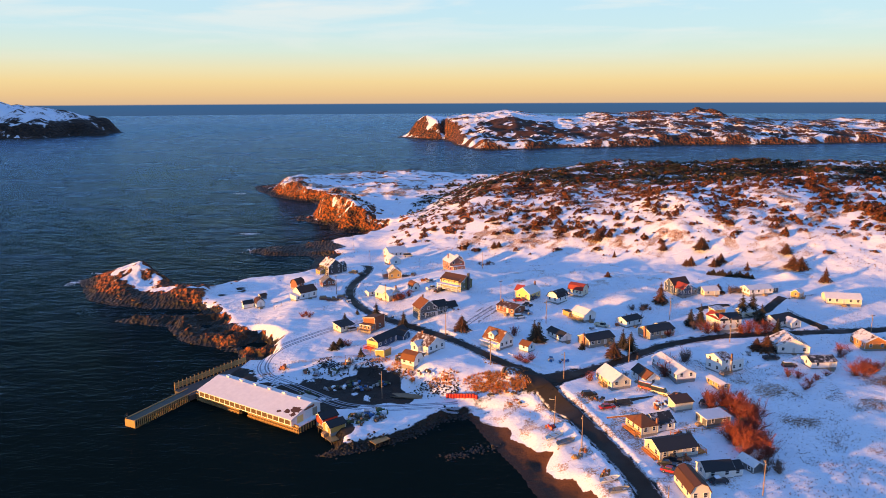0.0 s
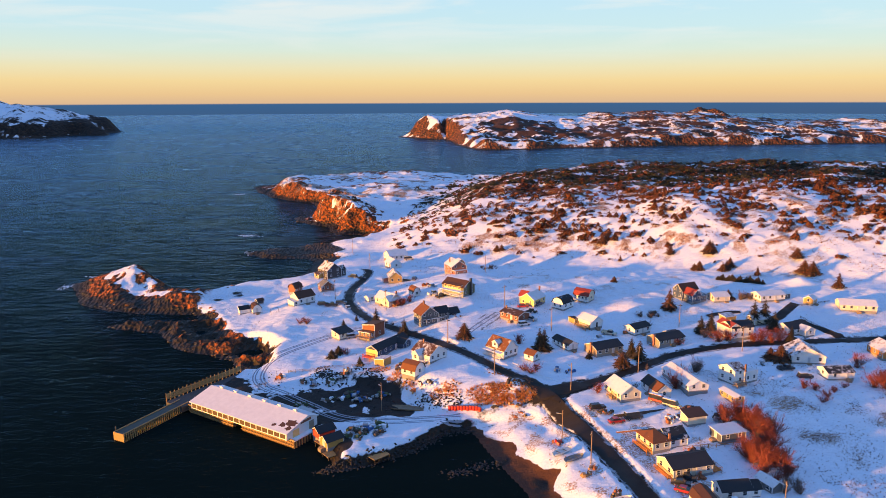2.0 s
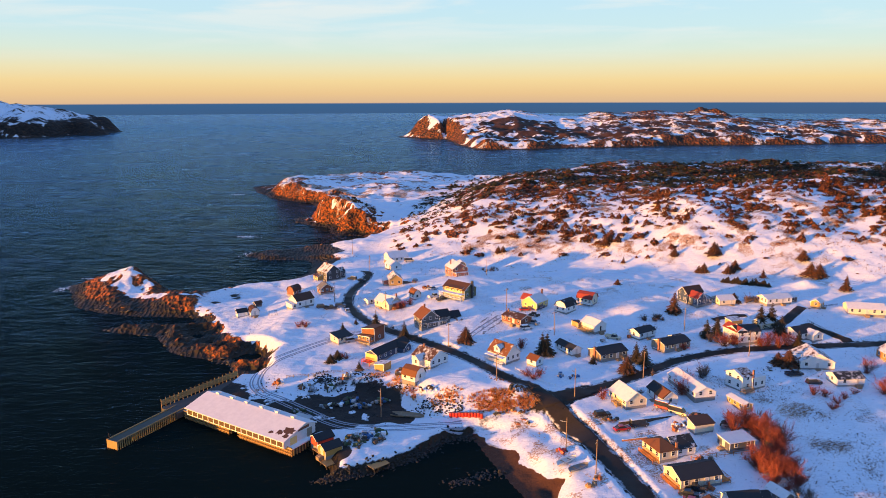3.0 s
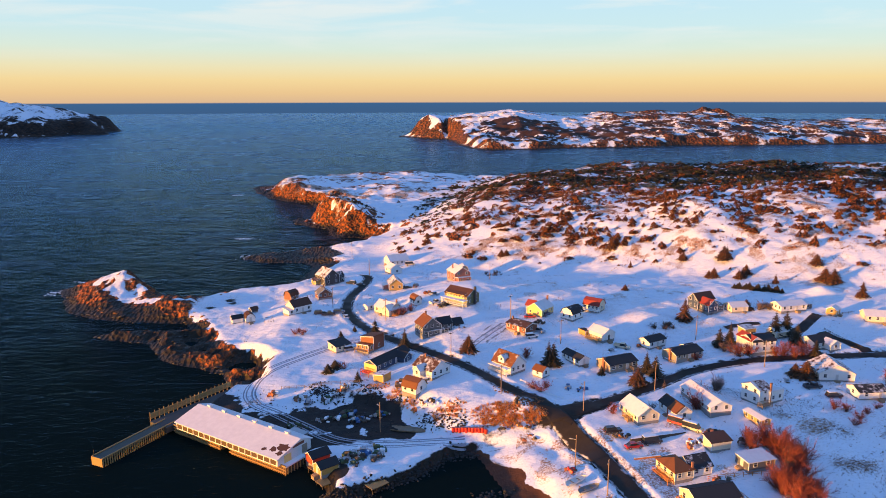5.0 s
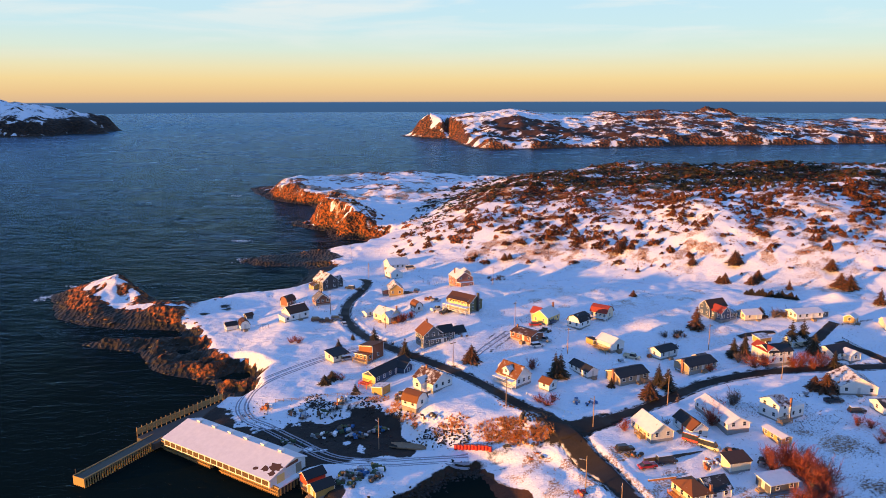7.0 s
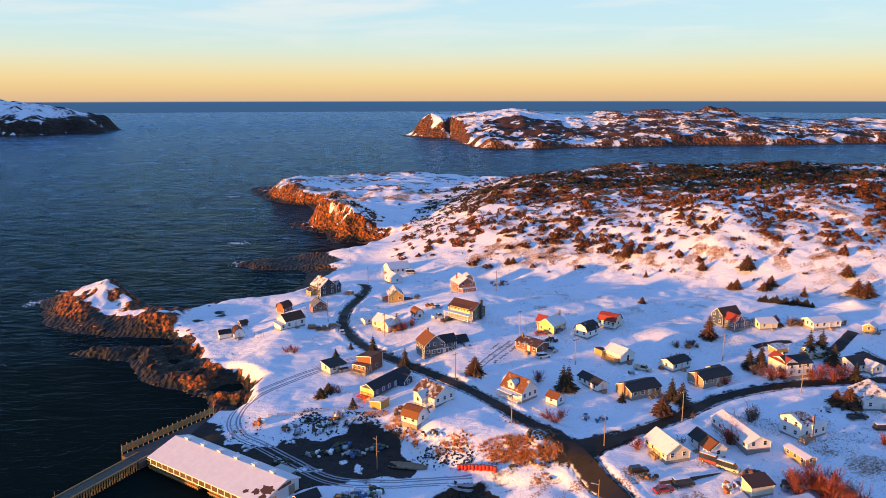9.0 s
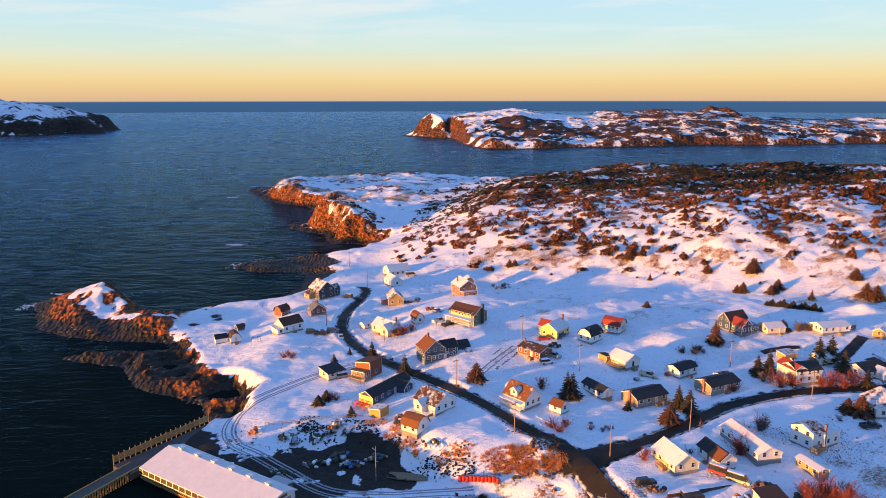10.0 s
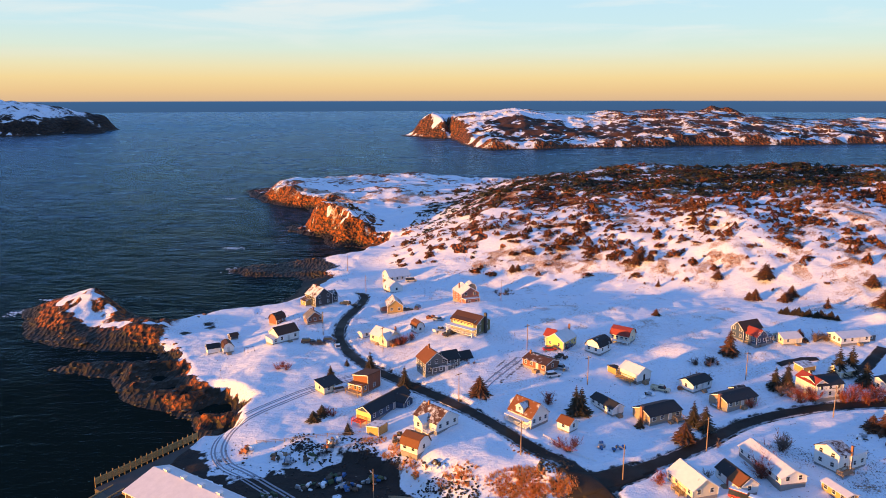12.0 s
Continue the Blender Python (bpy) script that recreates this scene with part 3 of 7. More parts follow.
def far_land(name, label, poly, xs, ys, shape, seed, mat):
    gx, gy = np.meshgrid(xs, ys)
    x, y = gx.ravel(), gy.ravel()
    ring = curve(poly, 3, True)
    d = signed(x + 9 * fbm(x, y, 60, 4, seed), y + 9 * fbm(x, y, 60, 4, seed + 9), ring)
    h, rock, wood = (a.reshape(gx.shape) for a in shape(x, y, d, seed))
    sy, sx = np.gradient(h, ys, xs)
    slope = np.hypot(sx, sy)
    n1, n3 = fbm(gx, gy, 22, 4, seed + 21), fbm(gx, gy, 9, 3, seed + 31)
    rock = np.maximum(rock, smooth((slope - 0.78 + 0.30 * n1 + 0.30 * n3) / 0.4))
    rock = np.maximum(rock, 0.9 * smooth((3.5 - h + 2 * n1) / 3))
    wet = smooth((2.2 - h) / 2)
    ob = sheet(name, xs, ys, h, dict(rock=rock * (1 - 0.85 * wood), wet=wet, straw=0 * h, earth=wood, sand=0 * h), mat)
    tagged(ob, label, "island", kind="structure")


def island_shape(x, y, d, seed):
    """A cliffed dome in the west, then a dark heath rising from a low rocky shore to a snowy crest."""
    crest = np.interp(x, [-100, -80, -59, -36, -12, 5, 40, 74, 132, 190, 248, 282, 317, 363, 421, 479, 565, 618, 711, 816, 850, 890, 1300],
                      [6, 12, 33, 43, 39, 39, 43, 47, 52, 44, 39, 40, 47, 45, 48, 45, 44, 35, 29, 28, 33, 28, 26])
    n1, n2, n3 = fbm(x, y, 70, 4, seed + 3), fbm(x, y, 26, 4, seed + 5), fbm(x, y, 11, 3, seed + 7)
    back = smooth((y - 1170) / 330)                        # 0 at the near shore, 1 at the crest
    east = smooth((x - 240) / 120)
    shore = 9.5 + 3.0 * n1 + 2.5 * n2
    slope = shore + (crest - shore) * back ** (1.35 - 0.3 * east)
    dome = crest * smooth(d / 52) ** 0.75
    west = smooth((14 - x) / 16)
    h = np.where(d > 0, (1 - west) * slope * smooth(d / 20) + west * dome, np.maximum(-6, 0.3 * d))
    cleft = np.exp(-((x + 2 + 0.12 * (y - 1450)) / 6) ** 2) * smooth((1520 - y) / 40)
    h = h - np.maximum(h, 0) * 0.55 * cleft
    h = h + (d > 0) * smooth(d / 30) * (2.6 * n2 + 1.4 * n3 + east * 2.5 * n1)
    h = h + 10 * np.exp(-(((x - 532) / 27) ** 4 + ((y - 1520) / 20) ** 4)) * (0.85 + 0.3 * n3)
    rock = 0.25 + 0.25 * n3 + 0.30 * n2 + 0.5 * cleft
    rock = rock + 0.32 * smooth((24 - d + 20 * n2) / 14) + 0.26 * east
    rock = np.maximum(rock, smooth(1.2 - np.hypot((x - 532) / 30, (y - 1520) / 26)) * 1.4)
    rock = rock + west * (0.15 * n3 - 0.12)
    lo, hi = 38 + 26 * n2, np.interp(x, [10, 60, 150, 300, 500, 900], [60, 170, 235, 200, 170, 140]) + 40 * n1
    wood = smooth((d - lo) / 16) * smooth((hi - d) / 24) * (1 - west) * (1 - 0.8 * east * smooth((n2 + 0.5 * n3 - 0.05) / 0.3))
    wood = wood * smooth((0.84 * crest - h + 3 * n2) / 4)
    return h, rock, wood * (0.74 + 0.5 * n3)


def headland_shape(x, y, d, seed):
    """High dark cliffs with streaks of snow, going on out of sight to the west as an added ridge that shades them."""
    # the tall crest at the western end is unseen, added to block the sun
    crest = np.interp(x, [-1500, -1150, -1060, -1000, -905, -870, -821, -784, -753, -735, -715], [100, 95, 66, 60, 59, 58, 56, 52, 45, 28, 8])
    n1, n2, n3 = fbm(x, y, 90, 4, seed + 3), fbm(x, y, 30, 4, seed + 5), fbm(x, y, 12, 3, seed + 7)
    h = np.where(d > 0, crest * (0.50 * smooth(d / 34) + 0.50 * smooth((d - 20) / 120)), np.maximum(-6, 0.3 * d))
    h = h + smooth(d / 30) * (d > 0) * (4.0 * n1 + 4.5 * n2 + 1.5 * n3)
    top = smooth((h - 30 + 6 * n2) / 16)
    rock = (0.56 + 0.45 * n2 + 0.40 * n3) * (1 - top) + top * (0.27 + 0.30 * n2 + 0.25 * n3)
    rock = np.maximum(rock, 0.95 * smooth((x + 815 + 14 * n2) / 20) * smooth((62 - h + 6 * n3) / 14))
    return h, rock, 0 * h


def build_sea():
    bm = bmesh.new()
    bmesh.ops.create_circle(bm, cap_ends=True, radius=4900, segments=96)
    bmesh.ops.translate(bm, verts=bm.verts, vec=(0, 40, 0))
    me = bpy.data.meshes.new("water")
    bm.to_mesh(me)
    bm.free()
    me.materials.append(M_SEA)
    tagged(new("water", me), "dark blue rippled sea under a low evening sun", "sea", kind="structure")


def ribbon(name, line, half, mat, label, rise=0.02, slush_edge=0.55):
    """A road laid on the land along a line."""
    n = len(line)
    tang = np.gradient(line, axis=0)
    tang /= np.linalg.norm(tang, axis=1)[:, None]
    side = np.stack([-tang[:, 1], tang[:, 0]], 1)
    across = np.linspace(-1, 1, 9)
    half = np.broadcast_to(np.asarray(half, float), (n,))
    pts = (line[:, None] + side[:, None] * (across[None, :] * half[:, None])[:, :, None]).reshape(-1, 2)
    z = land(pts[:, 0], pts[:, 1])[0].reshape(n, 9)
    tilt = (z * across).sum(1, keepdims=True) / (across**2).sum()
    z = z.mean(1, keepdims=True) + tilt * across[None] - 0.04 * across[None] ** 2 + rise
    verts = np.concatenate([np.c_[pts, z.ravel()], np.c_[pts, z.ravel() - 0.5]])
    m = n * 9
    faces = []
    for i in range(n - 1):
        for k in range(8):
            a = i * 9 + k
            faces.append((a, a + 1, a + 10, a + 9))
        a, b = i * 9, i * 9 + 8
        faces += [(a, a + 9, a + 9 + m, a + m), (b + 9, b, b + m, b + 9 + m)]
    me = mesh_from(name, verts * PLAN, faces, mat, True)
    at = me.attributes.new("slush", "FLOAT", "POINT")
    prof = np.clip((np.abs(across) - slush_edge) / (1 - slush_edge), 0, 1) * 0.55
    prof = prof + 0.10 * np.exp(-(across / 0.10) ** 2)
    clear = smooth((near_line(pts[:, 0], pts[:, 1], JUNCTION)[0] - 2.6) / 1.5)
    at.data.foreach_set("value", np.tile(np.tile(prof, n) * clear, 2).astype(np.float32))
    tagged(new(name, me), label, "road", kind="structure")


build_ground()
build_sea()
far_land("island", "rocky island with patchy snow, dark heath and orange-lit cliffs",
         [(-97, 1520), (-75, 1480), (-51, 1450), (-20, 1425), (4, 1400), (8, 1310), (13, 1245), (30, 1180), (55, 1128), (98, 1124), (188, 1146), (281, 1168), (386, 1216), (477, 1213),
          (574, 1222), (753, 1257), (1000, 1270), (1300, 1350), (1250, 1700), (700, 1760), (200, 1720), (-60, 1620)],
         np.arange(-125, 1350, 3.6), np.arange(1105, 1600, 3.6), island_shape, 201, M_FAR)
far_land("far_headland", "snowy headland with dark cliffs across the sea",
         [(-1700, 1300), (-1300, 1290), (-1120, 1380), (-985, 1470), (-900, 1497), (-841, 1514), (-817, 1557), (-802, 1615), (-775, 1600), (-745, 1605), (-738, 1640), (-765, 1690), (-790, 1735),
          (-772, 1790), (-830, 1850), (-1100, 1960), (-1700, 1950)],
         np.arange(-1700, -680, 5.0), np.arange(1270, 1980, 5.0), headland_shape, 301, M_FAR_SHADED)
MAIN_LINE = curve(MAIN_ROAD, 2)
ribbon("main_road", MAIN_LINE, np.interp(MAIN_LINE[:, 1], [172, 190], [2.15, 1.5]), M_ROAD, "dark wet asphalt road with slush along its edges", 0.20)
ribbon("road_junction", curve(JUNCTION, 2), 2.6, M_ROAD, "dark asphalt where the two roads meet", 0.27, 0.999)
ribbon("east_road", curve(EAST_ROAD, 2), 1.6, M_ROAD, "dark asphalt side road between snow banks", 0.23)


# ---- wheel ruts in the snow: strips whose blue-grey colour stands for groove shade ----
M_RUT = plain("rutted_shaded_snow", (0.29, 0.30, 0.35), 0.85, vary=0.5, size=1.6, fine=0.3)


def beside(line, off):
    g = np.gradient(line, axis=0)
    g /= np.linalg.norm(g, axis=1)[:, None]
    return line + np.stack([-g[:, 1], g[:, 0]], 1) * off


for line, offs in ((LOOP_TRACK, (-1.7, -1.0, 0.35, 1.15)), (YARD_TRACK, (-0.75, 0.75))):
    for off in offs:
        ribbon("wheel_rut", beside(line[:int(len(line) * 0.86)], off), 0.17 + 0.04 * (off > 0), M_RUT, "wheel rut in snow, darkened for the shade in its groove", 0.05)

# ---- buildings ----
def siding(name, color, step=0.14, vary=0.16, rough=0.62):
    """Painted clapboard: laps every few centimetres, faded and stained."""
    m, t, b = material(name, rough)
    big, small = spot(t, 1.3, 4.0), spot(t, 0.10, 3.0)
    c = mixc(t, mathn(t, "MULTIPLY", big, vary * 1.6), color, tuple(v * 0.6 for v in color))
    c = mixc(t, mathn(t, "MULTIPLY", small, vary), c, tuple(min(1, v * 1.25) for v in color))
    tc = t.nodes.new("ShaderNodeTexCoord")
    sep = t.nodes.new("ShaderNodeSeparateXYZ")
    t.links.new(tc.outputs["Object"], sep.inputs[0])
    lap = mathn(t, "FRACT", mathn(t, "DIVIDE", sep.outputs["Z"], step))
    c = mixc(t, ramp(t, lap, [(0.0, (0.55, 0.55, 0.55)), (0.12, (0, 0, 0))]), c, tuple(v * 0.5 for v in color))
    t.links.new(c, b.inputs["Base Color"])
    bump(t, b, lap, 0.6, 0.03)
    return m


def roofing(name, color, snow):
    """Shingles under a broken cover of snow."""
    m, t, b = material(name, 0.8)
    g1, g2, g3 = spot(t, 1.6, 4.0, 0.6), spot(t, 0.25, 3.0), spot(t, 5.0, 2.0)
    c = mixc(t, g1, color, tuple(v * 0.55 for v in color))
    c = mixc(t, mathn(t, "MULTIPLY", g2, 0.4), c, tuple(min(1, v * 1.5) for v in color))
    mask = cut(t, mathn(t, "MULTIPLY_ADD", g3, 0.5, snow - 0.25), g1, 0.10)
    snowc = mixc(t, g1, (0.74, 0.72, 0.72), (0.52, 0.51, 0.53))
    c = mixc(t, mask, c, snowc)
    t.links.new(c, b.inputs["Base Color"])
    bump(t, b, mathn(t, "ADD", mathn(t, "MULTIPLY", g2, 0.3), mask), 0.4, 0.06)
    return m


WALLS = dict(white=siding("white_clapboard", (0.78, 0.76, 0.72)), cream=siding("cream_clapboard", (0.72, 0.62, 0.44)),
             yellow=siding("yellow_clapboard", (0.75, 0.58, 0.20)), ochre=siding("ochre_clapboard", (0.48, 0.29, 0.08)),
             grey=siding("grey_clapboard", (0.105, 0.11, 0.115)), tan=siding("tan_clapboard", (0.34, 0.26, 0.17)),
             green=siding("olive_clapboard", (0.15, 0.14, 0.06)), blue=siding("slate_blue_clapboard", (0.035, 0.06, 0.11)),
             dark=siding("charcoal_clapboard", (0.055, 0.05, 0.05)), red=siding("red_boards", (0.55, 0.06, 0.03), 0.2),
             brick=siding("red_brown_boards", (0.22, 0.075, 0.035), 0.2), pink=siding("faded_red_clapboard", (0.34, 0.13, 0.085)),
             orange=siding("orange_boards", (0.52, 0.19, 0.035), 0.2))
_roof_tints = dict(black=(0.017, 0.017, 0.020), brown=(0.075, 0.028, 0.013), rust=(0.17, 0.056, 0.013), red=(0.27, 0.035, 0.02), grey=(0.13, 0.13, 0.14))
_roofs = {}


def roof_of(tint, snow):
    key = (tint, snow)
    if key not in _roofs:
        _roofs[key] = roofing(f"{tint}_shingles_{int(snow * 100)}", _roof_tints[tint], snow)
    return _roofs[key]


M_TRIM = plain("white_trim", (0.74, 0.73, 0.70), 0.5, vary=0.12)
M_BASE = plain("grey_concrete", (0.26, 0.25, 0.24), 0.85, vary=0.25)
M_DECK = plain("weathered_planks", (0.28, 0.20, 0.13), 0.8, vary=0.35, size=0.5)
M_DARKWOOD = plain("tarred_timber", (0.075, 0.055, 0.04), 0.8, vary=0.4, size=0.7)
M_PINE = plain("yellow_timber", (0.36, 0.22, 0.08), 0.75, vary=0.35, size=0.5)
M_BRICK = plain("brick_chimney", (0.30, 0.13, 0.08), 0.85, vary=0.3, size=0.3)
M_DOOR = plain("painted_door", (0.55, 0.53, 0.50), 0.5)
M_DOORRED = plain("red_door", (0.45, 0.05, 0.03), 0.45)
M_SNOWCAP = plain("packed_snow", SNOW, 0.8, vary=0.10, size=1.2)
M_METAL = plain("galvanised_metal", (0.40, 0.41, 0.43), 0.4, 0.8)
M_RUBBER = plain("black_rubber", (0.02, 0.02, 0.02), 0.8)


def glass_material():
    m, t, b = material("window_glass", 0.08)
    c = mixc(t, spot(t, 0.9, 2.0), (0.012, 0.016, 0.022), (0.05, 0.055, 0.06))
    t.links.new(c, b.inputs["Base Color"])
    b.inputs["IOR"].default_value = 1.5
    return m


M_GLASS = glass_material()


def box_into(bm, x0, y0, z0, x1, y1, z1):
    v = [bm.verts.new((x, y, z)) for z in (z0, z1) for x, y in ((x0, y0), (x1, y0), (x1, y1), (x0, y1))]
    for f in ((3, 2, 1, 0), (4, 5, 6, 7), (0, 1, 5, 4), (1, 2, 6, 5), (2, 3, 7, 6), (3, 0, 4, 7)):
        bm.faces.new([v[i] for i in f])
    return v


def data_of(name, bm, mat):
    bmesh.ops.recalc_face_normals(bm, faces=bm.faces)
    me = bpy.data.meshes.new(name)
    bm.to_mesh(me)
    bm.free()
    me.materials.append(mat)
    return me


def part(name, bm, mat, parent, label="", m=None):
    """One mesh object under a thing or under a part."""
    me = bm if isinstance(bm, bpy.types.Mesh) else data_of(name, bm, mat)
    ob = new(name, me)
    ob.parent = parent
    if m is not None:
        ob.matrix_basis = m
    return tagged(ob, label)


def boxes(*bs):
    bm = bmesh.new()
    for b in bs:
        box_into(bm, *b)
    return bm


def bevelled(b, r=0.05, seg=1):
    bm = boxes(b)
    bmesh.ops.bevel(bm, geom=list(bm.edges), offset=r, segments=seg, affect="EDGES")
    return bm


def thing(name, x, y, rot, label, category, group="", z=None, sink=0.0):
    x, y = laid([(x, y)])[0]
    ob = new(name)
    ob.empty_display_size = 0.5
    ob.matrix_basis = pose(x, y, (ground(x, y) if z is None else z) - sink, 0, 0, rot)
    return tagged(ob, label, category, group)


_shared = {}


def window_data(w, h):
    if (w, h) not in _shared:
        f, d = 0.09, 0.07
        fr = boxes((-w / 2 - f, -d, -f, -w / 2, 0.02, h + f), (w / 2, -d, -f, w / 2 + f, 0.02, h + f),
                   (-w / 2, -d, h, w / 2, 0.02, h + f), (-w / 2 - f, -d - 0.05, -f - 0.04, w / 2 + f, 0.02, 0),
                   (-w / 2, -d + 0.02, h / 2 - 0.03, w / 2, 0.02, h / 2 + 0.03))
        pa = boxes((-w / 2, -0.03, 0, w / 2, 0.0, h))
        _shared[(w, h)] = (data_of("window", fr, M_TRIM), data_of("pane", pa, M_GLASS))
    return _shared[(w, h)]


def door_data(mat):
    key = ("door", mat.name)
    if key not in _shared:
        _shared[key] = (data_of("door", boxes((-0.45, -0.05, 0, 0.45, 0.0, 2.0), (-0.33, -0.07, 0.2, 0.33, -0.05, 0.9), (-0.33, -0.07, 1.1, 0.33, -0.05, 1.85)), mat),
                        data_of("door_frame", boxes((-0.56, -0.07, 0, -0.45, 0.0, 2.1), (0.45, -0.07, 0, 0.56, 0.0, 2.1), (-0.45, -0.07, 2.0, 0.45, 0.0, 2.1)), M_TRIM))
    return _shared[key]


def profile_of(kind, W, H, rise):
    h = W / 2
    if kind == "gambrel":
        return [(-h, H), (-h * 0.68, H + rise * 0.66), (0, H + rise), (h * 0.68, H + rise * 0.66), (h, H)]
    if kind == "shed":
        return [(-h, H), (h, H + rise)]
    if kind == "shed_back":
        return [(-h, H + rise), (h, H)]
    if kind == "salt":                       # long slope on +y
        return [(-h, H), (-h * 0.45, H + rise), (h, H)]
    return [(-h, H), (0, H + rise), (h, H)]


def block(p, cx, cy, rot, L, W, H, wall, roof, kind="gable", rise=None, base=0.45, over=0.35, wins="", storeys=1, door="", win=(0.95, 1.15),
          door_mat=None, z=0.0, trim=True, gable_wall=None):
    """One volume of a building: foundation, walls, roof slopes, windows and door. wins: such as '-x2 -y4', panes a side and storey."""
    m = pose(cx, cy, z, 0, 0, rot)
    rise = W * 0.28 if rise is None else rise
    part("foundation", boxes((-L / 2 + 0.05, -W / 2 + 0.05, -1.2, L / 2 - 0.05, W / 2 - 0.05, base)), M_BASE, p, m=m)
    hip = kind == "hip"
    prof = [(-W / 2, H), (W / 2, H)] if hip else profile_of(kind, W, H, rise)
    bm = bmesh.new()
    ring = [(-W / 2, base)] + [(y, zz - 0.02) for y, zz in prof] + [(W / 2, base)]
    a = [bm.verts.new((-L / 2, y, zz)) for y, zz in ring]
    b = [bm.verts.new((L / 2, y, zz)) for y, zz in ring]
    bm.faces.new(a)
    bm.faces.new(b[::-1])
    for i in range(len(ring)):
        k = (i + 1) % len(ring)
        bm.faces.new([a[i], b[i], b[k], a[k]])
    part("wall", bm, WALLS[wall], p, m=m)
    th = 0.16
    if hip:
        o, r = over, max(L - W, 0.6) / 2
        bm = bmesh.new()
        lo = [bm.verts.new((sx * (L / 2 + o), sy * (W / 2 + o), H)) for sx, sy in ((-1, -1), (1, -1), (1, 1), (-1, 1))]
        lo2 = [bm.verts.new((v.co.x, v.co.y, H + th)) for v in lo]
        t1, t2 = bm.verts.new((-r, 0, H + rise + th)), bm.verts.new((r, 0, H + rise + th))
        bm.faces.new(lo[::-1])
        for i in range(4):
            bm.faces.new([lo[i], lo[(i + 1) % 4], lo2[(i + 1) % 4], lo2[i]])
        bm.faces.new([lo2[0], lo2[1], t2, t1])
        bm.faces.new([lo2[2], lo2[3], t1, t2])
        bm.faces.new([lo2[1], lo2[2], t2])
        bm.faces.new([lo2[3], lo2[0], t1])
        part("roof", bm, roof, p, m=m)
    else:
        for i, ((y0, z0), (y1, z1)) in enumerate(zip(prof, prof[1:])):
            dy, dz = y1 - y0, z1 - z0
            n = math.hypot(dy, dz)
            ny, nz = -dz / n * th, dy / n * th
            e0 = over if i == 0 else 0.0
            e1 = over if i == len(prof) - 2 else 0.0
            q0, q1 = (y0 - dy / n * e0, z0 - dz / n * e0), (y1 + dy / n * e1, z1 + dz / n * e1)
            bm = bmesh.new()
            vs = [bm.verts.new((x, y, zz)) for x in (-L / 2 - over, L / 2 + over) for y, zz in
                  ((q0[0], q0[1]), (q1[0], q1[1]), (q1[0] + ny, q1[1] + nz), (q0[0] + ny, q0[1] + nz))]
            for f in ((0, 1, 2, 3), (7, 6, 5, 4), (0, 4, 5, 1), (1, 5, 6, 2), (2, 6, 7, 3), (3, 7, 4, 0)):
                bm.faces.new([vs[k] for k in f])
            part("roof_slope", bm, roof, p, m=m)
        if trim and kind != "gambrel":
            for sx in (-1, 1):               # bargeboards along the gables
                bm = bmesh.new()
                for (y0, z0), (y1, z1) in zip(prof, prof[1:]):
                    x0, x1 = sorted((sx * (L / 2 + over + 0.003), sx * (L / 2 + over + 0.045)))
                    vs = [bm.verts.new((x, y, zz)) for x in (x0, x1) for y, zz in ((y0, z0 - 0.12), (y1, z1 - 0.12), (y1, z1 + 0.14), (y0, z0 + 0.14))]
                    for f in ((0, 1, 2, 3), (7, 6, 5, 4), (0, 4, 5, 1), (1, 5, 6, 2), (2, 6, 7, 3), (3, 7, 4, 0)):
                        bm.faces.new([vs[k] for k in f])
                part("bargeboard", bm, M_TRIM, p, m=m)
    if trim:
        for sx, sy in ((-1, -1), (1, -1), (1, 1), (-1, 1)):
            zt = H if kind not in ("shed", "shed_back") else prof[0][1] if sy < 0 else prof[-1][1]
            x, y = sx * L / 2, sy * W / 2
            part("corner_board", boxes((x - 0.07, y - 0.07, base, x + 0.07, y + 0.07, zt - 0.03)), M_TRIM, p, m=m)
    sides = {"-y": (L, W / 2, 0), "+y": (L, W / 2, 180), "-x": (W, L / 2, -90), "+x": (W, L / 2, 90)}
    fd, pd = window_data(*win)
    for spec in wins.split():
        side, n = spec[:2], int(spec[2:])
        run, off, turn = sides[side]
        for s in range(storeys):
            zz = base + 0.85 + 2.55 * s
            if zz + win[1] > H - 0.02 and side[1] == "y":
                zz = H - win[1] - 0.15
            for i in range(n):
                u = (i + 0.5) / n * run - run / 2
                if s == 0 and door == side and i == n // 2:
                    continue
                wm = m @ pose(0, 0, 0, 0, 0, turn) @ pose(u, -off - 0.004, zz)
                w_ob = part("window", fd, None, p, m=wm)
                part("pane", pd, None, w_ob)
    if door:
        run, off, turn = sides[door]
        n = next((int(s[2:]) for s in wins.split() if s[:2] == door), 1)
        u = (n // 2 + 0.5) / n * run - run / 2
        dd, df = door_data(door_mat or M_DOOR)
        dm = m @ pose(0, 0, 0, 0, 0, turn) @ pose(u, -off - 0.004, base)
        d_ob = part("door", dd, None, p, m=dm)
        part("door_frame", df, None, d_ob)
        part("doorstep", boxes((u - 0.8, -off - 1.2, -0.8, u + 0.8, -off - 0.01, base - 0.03), (u - 0.8, -off - 1.55, -0.8, u + 0.8, -off - 1.2, base - 0.2)), M_DECK, p, m=m @ pose(0, 0, 0, 0, 0, turn))


def chimney(p, x, y, z0, z1, s=0.55, mat=None):
    part("chimney", boxes((x - s / 2, y - s / 2, z0, x + s / 2, y + s / 2, z1), (x - s / 2 - 0.06, y - s / 2 - 0.06, z1, x + s / 2 + 0.06, y + s / 2 + 0.06, z1 + 0.12)), mat or M_BRICK, p)


